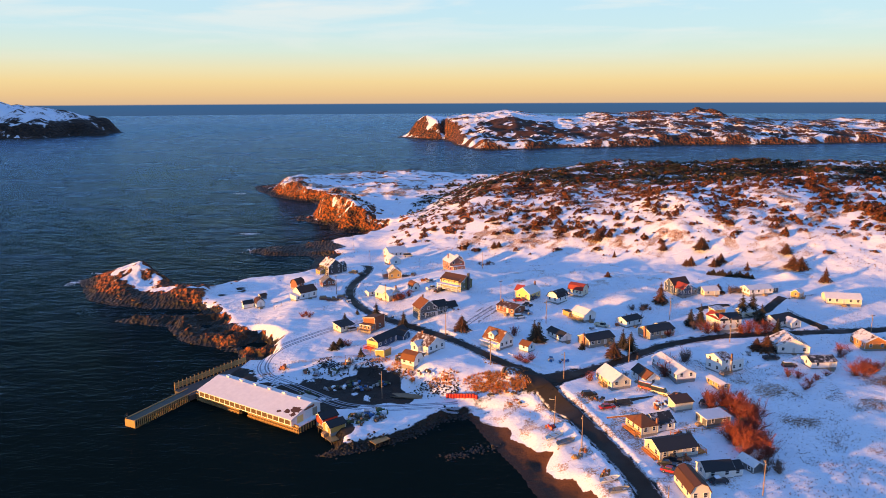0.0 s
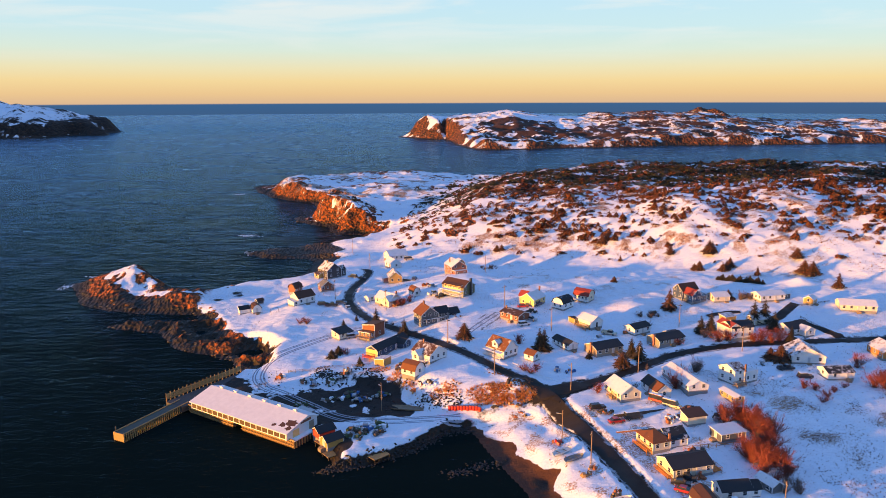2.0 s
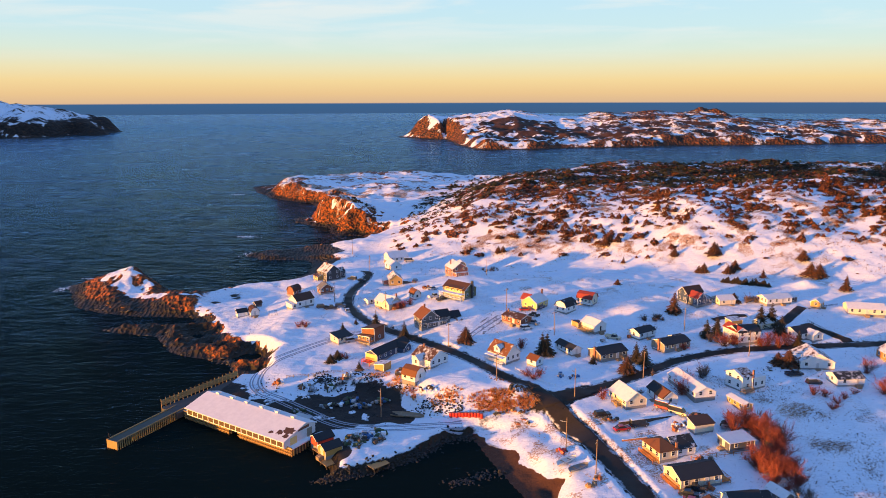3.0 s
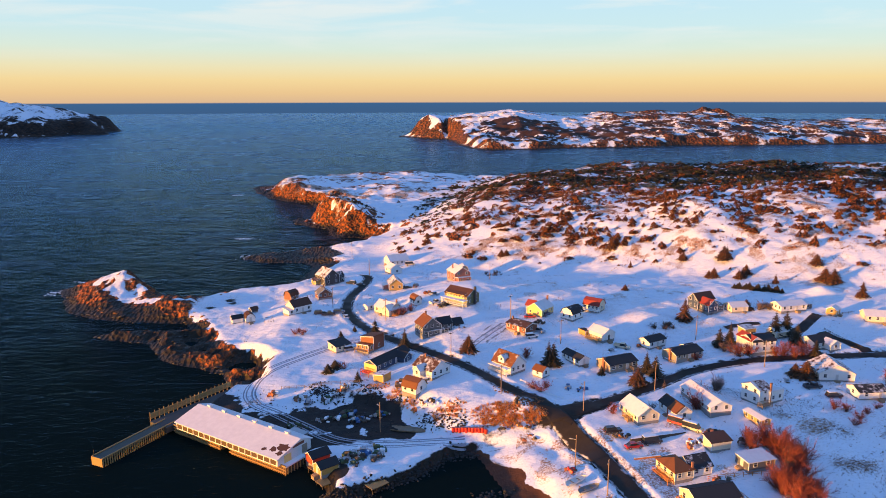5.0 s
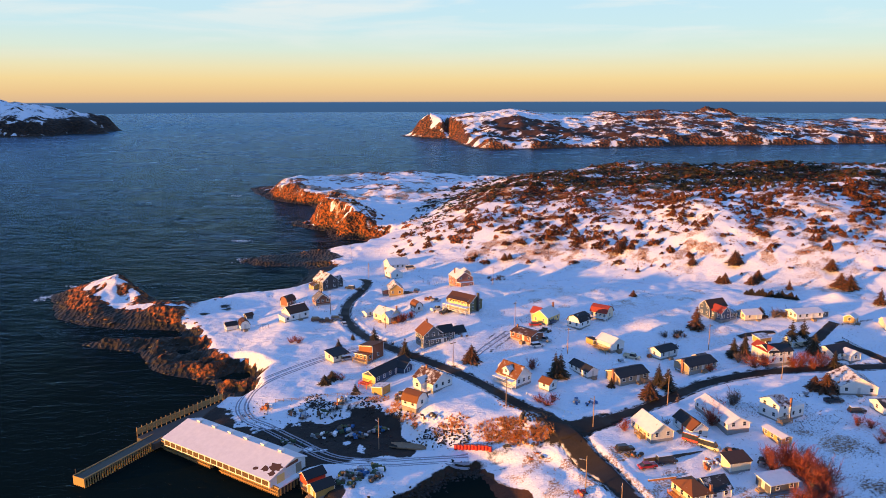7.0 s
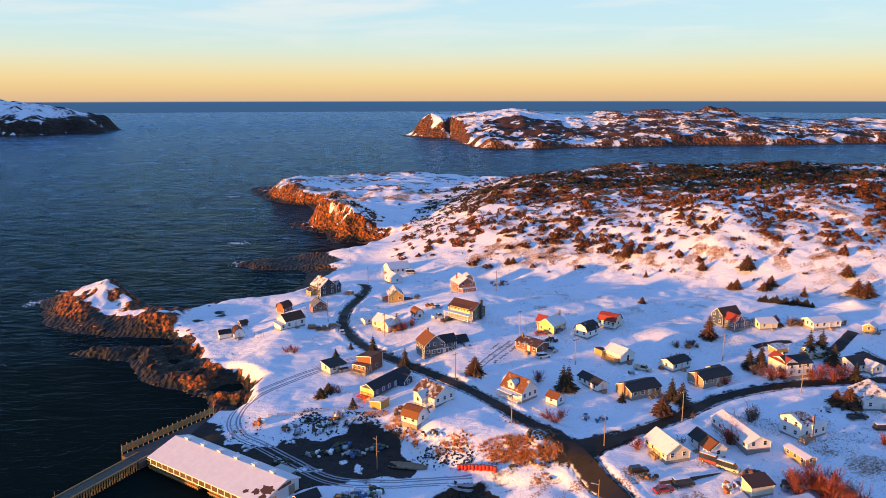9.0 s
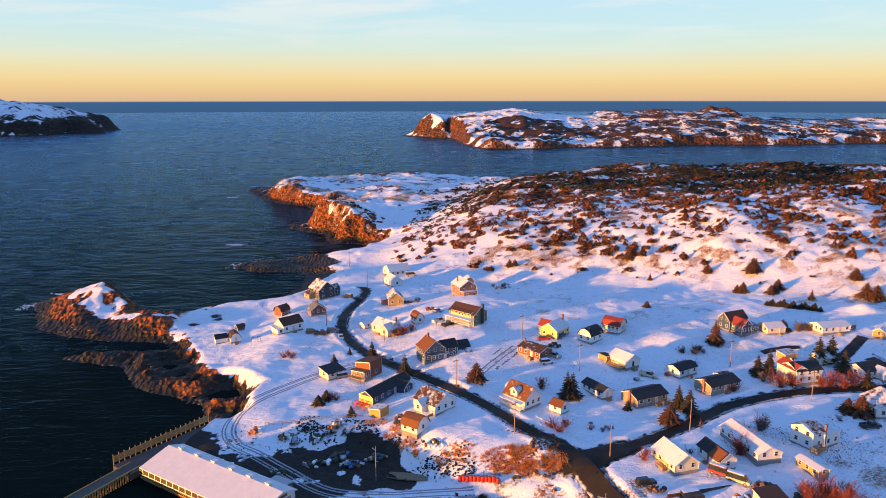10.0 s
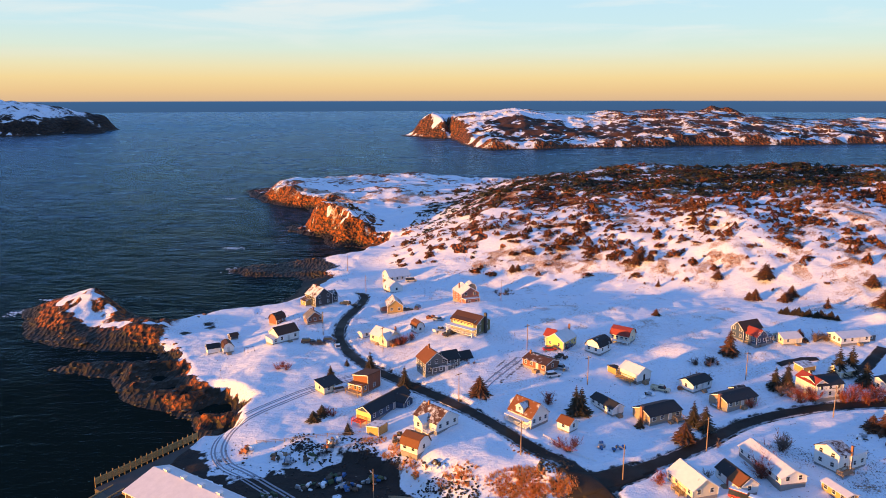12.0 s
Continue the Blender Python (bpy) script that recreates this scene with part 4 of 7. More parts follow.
def deck(p, x0, y0, x1, y1, z, rail=0.95, mat=None, open_side=""):
    """A raised timber platform with posts, boards and rails."""
    mat = mat or M_DECK
    part("deck_floor", boxes((x0, y0, z - 0.12, x1, y1, z)), mat, p)
    for px, py in ((x0, y0), (x1, y0), (x1, y1), (x0, y1)):
        part("deck_post", boxes((px - 0.06, py - 0.06, -1.0, px + 0.06, py + 0.06, z + (rail or 0))), mat, p)
    if rail:
        for side, (a, b, c, d) in {"-y": (x0, y0, x1, y0), "+y": (x0, y1, x1, y1), "-x": (x0, y0, x0, y1), "+x": (x1, y0, x1, y1)}.items():
            if side in open_side:
                continue
            n = max(2, int(math.hypot(c - a, d - b) / 0.45))
            bs = [(min(a, c) - 0.04, min(b, d) - 0.04, z + rail - 0.08, max(a, c) + 0.04, max(b, d) + 0.04, z + rail)]
            for i in range(1, n):
                qx, qy = a + (c - a) * i / n, b + (d - b) * i / n
                bs.append((qx - 0.03, qy - 0.03, z, qx + 0.03, qy + 0.03, z + rail - 0.08))
            part("railing", boxes(*bs), mat, p)


def house(label, x, y, rot, L, W, H, wall, tint, snow, name="house", cat="house", sink=0.0, group="", size=0.91, **kw):
    p = thing(name, x, y, rot, label, cat, group or ("village houses" if name == "house" else "sheds"), sink=sink)
    size = size * (1 - float(lift(x, y)) / 85)
    p.scale = (size, size, size)
    block(p, 0, 0, 0, L, W, H, wall, roof_of(tint, snow), **kw)
    return p


# houses along the cove
h = house("charcoal wooden house with a snowy roof beside the cove", -57.7, 351.1, 131, 8.6, 8.6, 4.6, "dark", "brown", 0.62, rise=3.4, wins="-x2 +y3 -y3", storeys=2)
block(h, -0.4, -5.6, 90, 4.6, 5.5, 3.2, "dark", roof_of("black", 0.45), rise=2.0, wins="-y2 +y2 -x1")
block(h, 2.2, 5.6, 0, 4.2, 2.6, 2.4, "ochre", roof_of("brown", 0.4), kind="shed_back", rise=0.7, wins="+y1")
chimney(h, 1.2, 0.4, 6.5, 8.9)
h = house("small cottage with a mossy roof and white trim", -55.6, 326.0, 116, 5.6, 6.6, 2.7, "brick", "grey", 0.35, rise=2.4, wins="-x3 +y2", base=0.7)
chimney(h, 0.6, -0.4, 3.8, 6.0, 0.5)
house("narrow dark shed with a snow-dusted gambrel roof", -70.7, 332.0, 57, 5.0, 4.6, 2.6, "brick", "brown", 0.25, "shed", "shed", kind="gambrel", rise=2.2, wins="-y2")
h = house("white storey-and-a-half house with a brown roof", -62.2, 305.7, 45, 9.0, 6.4, 3.4, "white", "brown", 0.2, rise=2.3, wins="-y3 -x1", door="-y")
block(h, -5.6, -0.6, 0, 2.6, 4.6, 2.2, "white", roof_of("brown", 0.8), kind="shed", rise=0.5, wins="-y1")
house("small white shed with a black roof by the shore", -85.6, 300.0, 30, 4.4, 3.2, 2.3, "white", "black", 0.1, "shed", "shed", rise=1.2, wins="-x1")
house("white round-topped barn with a dark roof", -80.8, 300.6, 118, 4.8, 3.8, 2.3, "white", "brown", 0.2, "shed", "shed", kind="gambrel", rise=1.7, door="-x")
house("tiny dark shed half buried in snow", -82.8, 314.6, 42, 3.2, 2.3, 1.7, "dark", "brown", 0.25, "shed", "shed", rise=0.8)
# across the road, up to the end of the village
h = house("long white house with a snow-covered roof", -29.0, 396.6, 26, 11.5, 9.6, 2.9, "white", "grey", 0.95, rise=2.7, wins="-x3 -y4", door="-x")
h = house("small white house with a snow-covered roof", -29.0, 374.3, 118, 9.0, 6.0, 2.9, "white", "grey", 0.95, rise=2.2, wins="-x1 +y2", door="+y", door_mat=M_DOORRED)
h = house("ochre gabled house with a half-snowy roof", -26.0, 340.4, 101, 8.6, 6.6, 3.3, "ochre", "brown", 0.55, rise=2.6, wins="-x2 +y2")
block(h, 1.0, 4.6, 0, 4.5, 2.6, 2.2, "pink", roof_of("brown", 0.8), kind="shed_back", rise=0.5, wins="+y1")
h = house("cream bungalow with an orange porch and snowy roof", -26.2, 302.0, 138, 9.8, 6.8, 2.9, "cream", "brown", 0.72, kind="gable", rise=2.4, wins="+y3 -x2", door="+y")
block(h, -3.4, 0.9, 90, 7.4, 4.2, 2.8, "cream", roof_of("brown", 0.75), rise=2.1, wins="-x1 +x1")
deck(h, -7.4, -2.0, -4.95, 3.4, 0.7, 0.9, WALLS["orange"])
chimney(h, -3.8, -1.6, 4.0, 6.2)
house("low white garden shed", -34.2, 308.4, 45, 4.2, 2.6, 2.2, "white", "grey", 0.9, "shed", "shed", rise=0.6, wins="-y1")
house("small white gambrel shed with an ochre roof", -15.6, 313.0, 118, 5.0, 3.4, 2.7, "white", "rust", 0.15, "shed", "shed", kind="gambrel", rise=2.0, wins="+y2 -x1")
h = house("faded red two-storey house with a snowy roof", 2.6, 350.6, 112, 10.0, 8.4, 4.6, "pink", "grey", 0.9, rise=2.8, wins="-x2 +y3", storeys=2)
block(h, -6.9, 0.4, 90, 6.6, 3.8, 2.7, "pink", roof_of("grey", 0.95), kind="shed", rise=0.5, wins="-y1 +y2")
chimney(h, 1.5, 2.6, 5.8, 8.0, 0.5)
house("weathered gambrel barn with snow on its roof", 5.2, 368.0, 100, 5.2, 4.4, 3.2, "grey", "grey", 0.75, "shed", "shed", kind="gambrel", rise=2.2)
h = house("olive two-storey house with a yellow dormer and long porch", 3.4, 316.8, 139, 13.0, 8.6, 4.4, "green", "brown", 0.18, kind="gable", rise=2.5, wins="-x2", storeys=2, base=0.6)
block(h, 0.2, 3.4, 0, 10.2, 2.0, 4.9, "yellow", roof_of("brown", 0.2), kind="shed_back", rise=0.6, wins="+y6", base=2.7, win=(0.8, 0.9))
part("porch_roof", boxes((-7.0, 4.3, 2.75, 6.8, 7.4, 2.9)), M_SNOWCAP, h)
deck(h, -6.4, 4.35, 6.4, 7.1, 0.6, 0.9, M_TRIM)
for i in range(5):
    part("porch_post", boxes((-6.2 + 3.1 * i - 0.08, 6.9, 0.6, -6.2 + 3.1 * i + 0.08, 7.06, 2.75)), M_TRIM, h)
chimney(h, -6.95, -0.8, 0, 8.0, 0.9, WALLS["dark"])
h = house("two-storey grey farmhouse with an orange-brown roof and white trim", -9.8, 279.6, 116, 7.6, 8.0, 4.6, "grey", "rust", 0.06, rise=3.1, wins="-x3 +y3", storeys=2, base=0.6)
block(h, -0.6, -6.2, 90, 5.6, 6.0, 4.4, "grey", roof_of("black", 0.12), rise=2.1, wins="+y2", storeys=2, base=0.6)
block(h, -1.4, -2.4, 90, 8.6, 6.4, 2.7, "grey", roof_of("black", 0.55), kind="shed_back", rise=-0.5, wins="+y4", door="+y", base=0.6)
block(h, 1.6, -12.2, 90, 6.2, 5.2, 2.7, "grey", roof_of("black", 0.15), rise=1.9, wins="+y2 -x1")
chimney(h, 1.8, 0.2, 6.8, 9.0, 0.6)
# below the road, above the harbour
h = house("rust-red house with an orange lit porch", -28.6, 264.2, 54, 6.0, 6.4, 4.6, "brick", "brown", 0.1, kind="shed_back", rise=1.1, wins="-y1", storeys=1)
block(h, -4.0, 0.0, 0, 3.0, 5.8, 2.5, "orange", roof_of("rust", 0.35), kind="shed_back", rise=0.4, wins="-x3 -y1")
deck(h, -7.2, -2.6, -5.55, 2.6, 0.8, 0.9)
h = house("cream workshop with a dark sagging roof", -39.8, 263.0, 42, 6.6, 5.4, 2.5, "cream", "black", 0.25, "workshop", "workshop", rise=0.9, kind="shed", wins="-x1 -y2")
h = house("long slate-blue bungalow with a black roof and yellow gable", -22.4, 250.6, 56, 19.0, 5.4, 2.9, "blue", "black", 0.16, rise=1.5, wins="-y6 +y5", door="-y")
part("gable_panel", boxes((-9.58, -2.72, 0.45, -9.505, 2.72, 2.88)), WALLS["yellow"], h)
block(h, 4.6, -3.6, 90, 4.4, 4.4, 2.8, "blue", roof_of("black", 0.2), rise=1.4, wins="-x1 -y1")
deck(h, -12.2, -1.2, -9.6, 2.4, 0.5, 0.9, WALLS["red"])
house("small ochre shed with a snow-covered roof", -23.0, 237.0, 56, 4.2, 4.2, 2.5, "ochre", "brown", 0.6, "shed", "shed", kind="shed_back", rise=0.7)
h = house("white house with a red-brown roof patched with snow", -7.9, 242.2, 135, 9.4, 8.6, 3.3, "white", "brown", 0.42, rise=2.6, wins="-x3 +y2", door="+y", base=0.8)
block(h, 0.6, 4.6, 90, 3.6, 3.4, 3.0, "white", roof_of("brown", 0.75), rise=1.5, wins="+x1 -y1", base=0.8)
deck(h, -3.4, 4.35, -1.2, 6.8, 0.8, 0.9, M_TRIM)
chimney(h, 2.4, 0.4, 4.6, 6.9, 0.5)
house("white gambrel barn with a brown shingle roof", -12.7, 227.9, 145, 5.6, 5.8, 2.5, "white", "rust", 0.12, "barn", "barn", kind="gambrel", rise=2.4, wins="-x1 +y2", door="")
h = house("white dormered house with an orange-brown roof by the road", 16.9, 246.7, 132, 9.0, 7.4, 3.3, "white", "rust", 0.35, rise=3.4, wins="-x3 +y2", base=0.7, door="+y")
block(h, 0.2, 1.9, 90, 3.4, 2.6, 5.4, "white", roof_of("rust", 0.6), rise=1.0, wins="+x1", base=3.6, win=(0.8, 0.9))
part("porch_roof", boxes((-4.4, 3.72, 2.6, 4.4, 5.9, 2.74)), M_SNOWCAP, h)
deck(h, -4.3, 3.75, 4.3, 5.7, 0.7, 0.9, M_TRIM)
block(h, 5.6, -1.4, 0, 3.0, 3.4, 3.0, "brick", roof_of("grey", 0.85), kind="gambrel", rise=1.5)
house("small white shed with an orange-brown roof", 26.7, 241.5, 133, 4.2, 4.0, 2.5, "white", "rust", 0.1, "shed", "shed", rise=1.3, wins="-x1 +y1")
# the middle of the village
h = house("pale yellow house with a snow-covered roof", 34.1, 303.0, 51, 9.6, 7.6, 3.1, "yellow", "red", 0.88, rise=2.6, wins="-y3 -x2", win=(0.8, 1.0))
block(h, 1.0, 4.6, 90, 4.0, 4.6, 3.0, "cream", roof_of("red", 0.25), rise=2.0)
chimney(h, 4.5, -0.8, 3.5, 7.2, 0.6)
h = house("long red-brown bungalow with a flat snow-dusted roof", 24.9, 284.3, 134, 10.2, 7.4, 2.8, "brick", "brown", 0.36, rise=1.1, wins="+y4 -x1", door="+y")
chimney(h, 4.4, 0.4, 3.0, 5.0, 0.5)
h = house("small grey-white house with a black roof", 45.9, 298.1, 45, 7.6, 6.2, 3.0, "white", "black", 0.30, kind="gambrel", rise=2.4, wins="-y2 -x2")
h = house("cream barn-roofed house with bright red shingles", 56.5, 308.0, 142, 7.4, 6.2, 3.0, "cream", "red", 0.06, kind="gambrel", rise=2.5, wins="+y4 -x1")
deck(h, -4.2, 3.15, 3.8, 4.9, 0.9, 0.8, M_TRIM)
h = house("white garage with a snow-covered roof", 52.9, 276.4, 122, 8.2, 6.2, 2.9, "white", "brown", 0.78, rise=1.9, wins="", door="-x", door_mat=M_RUBBER, name="garage", cat="garage")
deck(h, -3.2, 3.2, 3.6, 5.4, 0.5, 0.9, M_PINE)
block(h, 6.2, 3.0, 0, 4.0, 3.2, 2.0, "ochre", roof_of("brown", 0.3), kind="shed", rise=0.5)
house("long low white shed with a black roof", 39.7, 254.2, 118, 10.0, 4.4, 2.4, "white", "black", 0.18, "shed", "shed", rise=1.2, wins="+y4", door="-x")
h = house("bungalow with a black roof, orange gable and grey front", 52.2, 249.0, 26, 12.0, 7.6, 2.9, "tan", "black", 0.08, rise=1.5, wins="-y4", base=0.6, door="-y", win=(1.3, 1.1))
chimney(h, -6.35, -0.6, 0, 4.9, 0.8)
deck(h, 2.6, -6.0, 5.8, -3.85, 0.6)
house("small white house with a black roof", 69.0, 268.9, 33, 9.0, 5.8, 2.8, "white", "black", 0.2, rise=1.2, wins="-y3 -x1", door="-y")
h = house("cream bungalow with a black roof and stone chimney", 76.4, 258.4, 26, 12.6, 7.4, 2.9, "tan", "black", 0.2, rise=1.4, wins="-y5 -x1", base=0.9, door="-y")
chimney(h, -6.6, -0.8, 0, 4.6, 0.9)
block(h, 6.0, 3.6, 0, 4.0, 4.0, 2.5, "tan", roof_of("black", 0.35), rise=0.9)
h = house("slate-blue two-storey house with a brown roof", 99.1, 307.0, 25, 9.4, 6.0, 4.3, "blue", "brown", 0.06, rise=2.6, wins="-x2 -y3", storeys=2)
block(h, -1.4, -5.6, 90, 6.0, 5.0, 3.5, "blue", roof_of("red", 0.04), rise=2.2, wins="-x2 +y2", storeys=2)
block(h, 3.2, -6.2, 0, 3.8, 3.8, 2.4, "blue", roof_of("black", 0.5), kind="shed", rise=0.6, wins="-y2")
house("low cream cottage with a snow-covered roof", 111.6, 303.2, 11, 7.6, 6.4, 2.5, "cream", "grey", 0.9, rise=1.5, wins="-x2 -y2", door="-y")
h = house("long white bungalow with a snowy roof", 131.6, 301.6, 14, 12.5, 7.0, 2.6, "white", "grey", 0.9, rise=1.3, wins="-x3 -y4", door="-y")
block(h, 8.2, 0.4, 0, 4.0, 5.0, 2.3, "grey", roof_of("grey", 0.7), kind="shed", rise=0.4, wins="-y1")
h = house("tiny ochre cabin with a snowy roof", 146.2, 295.7, 46, 4.4, 4.2, 2.5, "ochre", "grey", 0.9, "cabin", "cabin", rise=1.2, wins="-x1 -y1", door="-y")
h = house("long cream bungalow with a snow-covered roof", 161.5, 289.5, 168, 14.5, 7.6, 2.7, "cream", "grey", 0.9, rise=1.8, wins="+y5 -x2", door="+y")
h = house("large white house with a red and black roof", 103.7, 263.6, 14, 9.6, 8.0, 5.0, "white", "black", 0.12, rise=1.7, wins="-x2 -y3", storeys=2, base=0.8)
block(h, -3.0, 0.8, 90, 8.4, 4.6, 5.2, "white", roof_of("red", 0.25), rise=1.5, wins="-x1 +x1")
house("small cream garage with a snowy roof", 117.0, 277.5, 20, 6.6, 5.0, 2.5, "cream", "grey", 0.85, "garage", "garage", rise=1.5)
house("low ochre workshop with a snowy roof", 107.5, 281.5, 20, 5.4, 4.0, 2.2, "ochre", "brown", 0.6, "workshop", "workshop", kind="shed", rise=0.4)
h = house("white bungalow with a dark roof behind spruces", 127.0, 269.0, 22, 11.0, 7.8, 2.8, "white", "black", 0.2, rise=1.7, wins="-x1 -y4", door="-y")
block(h, 1.5, -5.0, 90, 4.4, 5.0, 2.6, "white", roof_of("grey", 0.8), rise=1.4, wins="-x1")
# south of the side road
h = house("white house with a wide front gable and snowy roof", 117.6, 241.6, 84, 11.0, 11.5, 2.9, "white", "brown", 0.55, rise=2.9, wins="-x3 +y3", door="-x")
h = house("tall white two-storey house with a snow-dusted roof", 86.2, 222.4, 27, 5.0, 6.8, 5.2, "white", "brown", 0.55, kind="gable", rise=1.5, wins="-x2 -y1", storeys=2, base=0.6)
block(h, 5.0, -1.0, 0, 6.0, 5.4, 2.9, "white", roof_of("grey", 0.9), kind="shed_back", rise=1.2, wins="-y2", base=0.6)
chimney(h, 2.3, -3.5, 0, 6.8, 0.5)
deck(h, -3.2, -5.4, 1.2, -3.5, 0.7)
house("low white house with a dark roof and snow", 120.6, 226.6, 6, 9.4, 6.4, 2.6, "white", "black", 0.4, kind="gable", rise=1.3, wins="-x1 -y2", door="-y")
h = house("orange-sided house with a snowy brown roof", 147.4, 244.8, 92, 9.6, 9.0, 3.0, "orange", "brown", 0.6, rise=2.3, wins="-x2 +y3")
block(h, -3.0, -6.0, 0, 5.0, 4.5, 2.6, "orange", roof_of("brown", 0.6), rise=1.4, wins="-x1")
house("cream shed at the edge of the field", 145.0, 222.0, 100, 8.0, 6.4, 2.6, "cream", "brown", 0.6, "shed", "shed", rise=1.6, wins="-x1")
h = house("brown caravan under a snow-covered roof", 81.6, 210.2, 107, 7.6, 3.4, 2.4, "ochre", "rust", 0.85, "caravan", "caravan", rise=0.5, wins="-x1 +y3", base=0.6)
h = house("long white hall with a snow-covered roof", 71.0, 220.6, 102, 17.5, 7.0, 2.8, "white", "grey", 0.93, rise=1.7, wins="-x2 +y6", base=1.1)
h = house("cream house with a snowy roof facing the crossroads", 50.3, 213.6, 107, 10.4, 7.2, 2.6, "cream", "brown", 0.80, rise=2.5, wins="+y4 -x2", base=0.6, door="+y")
deck(h, -2.4, 3.65, 0.8, 5.3, 0.6, 0.9, M_PINE)
h = house("small white house with a black and rust roof", 60.6, 214.6, 106, 9.6, 5.0, 2.8, "white", "black", 0.25, rise=1.9, wins="-x1 +y3", door="+y", door_mat=M_DOORRED)
block(h, -2.8, 0.4, 0, 3.8, 5.2, 2.84, "white", roof_of("rust", 0.05), rise=1.92, wins="-x1", trim=False)
# beside the main road
h = house("cream bungalow with a brown hipped porch roof", 50.6, 182.6, 19, 5.6, 8.0, 2.9, "cream", "rust", 0.25, kind="hip", rise=1.9, wins="-x3 -y2", base=0.6)
block(h, 5.6, -0.4, 0, 6.4, 6.4, 2.8, "white", roof_of("black", 0.35), rise=2.1, wins="-y2", base=0.6)
chimney(h, 2.6, -3.6, 0, 4.8, 0.5)
deck(h, -4.6, -3.6, -2.9, 3.2, 0.6, 0.8, WALLS["orange"])
h = house("cream bungalow with a black roof and low gables", 54.3, 169.6, 16, 11.6, 7.6, 3.0, "cream", "black", 0.10, rise=1.6, wins="-y4 -x2", base=0.6, door="-y")
deck(h, -7.2, -3.4, -5.9, 3.0, 0.6, 0.8, WALLS["orange"])
deck(h, 5.9, -3.6, 8.8, 0.0, 0.6, 0.9, WALLS["orange"])
h = house("cream gambrel barn with a brown roof beside the road", 53.2, 150.6, 95, 9.6, 5.0, 2.7, "cream", "brown", 0.05, "barn", "barn", kind="gambrel", rise=2.3, wins="+y3 -x2")
h = house("long white house with a black roof", 60.6, 157.0, 8, 7.6, 5.0, 2.6, "white", "black", 0.08, rise=1.4, wins="-y2 -x1", door="")
block(h, 5.1, 0.1, 0, 2.6, 4.2, 2.4, "white", roof_of("black", 0.05), rise=1.2, wins="-y1")
house("grey garden shed with a snow-covered roof", 70.2, 160.2, 112, 5.4, 3.4, 2.2, "grey", "black", 0.7, "shed", "shed", rise=1.1, wins="+y2")
house("small cream shed with a red-brown roof", 65.3, 195.4, 15, 6.2, 3.8, 2.8, "cream", "brown", 0.12, "shed", "shed", kind="shed", rise=0.9)
house("grey flat-roofed workshop under snow", 71.0, 186.2, 16, 8.0, 5.4, 2.6, "grey", "grey", 0.95, "workshop", "workshop", kind="shed", rise=0.3, wins="-x1 -y2", door="-x")
# at the water's edge
house("red fishing shed with a black roof", -35.2, 191.6, 40, 5.4, 4.0, 2.4, "red", "black", 0.08, "fishing_shed", "shed", rise=1.2)
house("ochre fishing shed with a black roof", -32.4, 187.0, 40, 5.4, 4.0, 2.4, "ochre", "black", 0.1, "fishing_shed", "shed", rise=1.2, door="-x")

# ---- wharf and jetty ----
def pole_bm(r0, r1, z0, z1, n=8, x=0.0, y=0.0, bm=None):
    bm = bm or bmesh.new()
    a = [bm.verts.new((x + r0 * math.cos(6.2832 * i / n), y + r0 * math.sin(6.2832 * i / n), z0)) for i in range(n)]
    b = [bm.verts.new((x + r1 * math.cos(6.2832 * i / n), y + r1 * math.sin(6.2832 * i / n), z1)) for i in range(n)]
    for i in range(n):
        bm.faces.new([a[i], a[(i + 1) % n], b[(i + 1) % n], b[i]])
    bm.faces.new(b)
    bm.faces.new(a[::-1])
    return bm


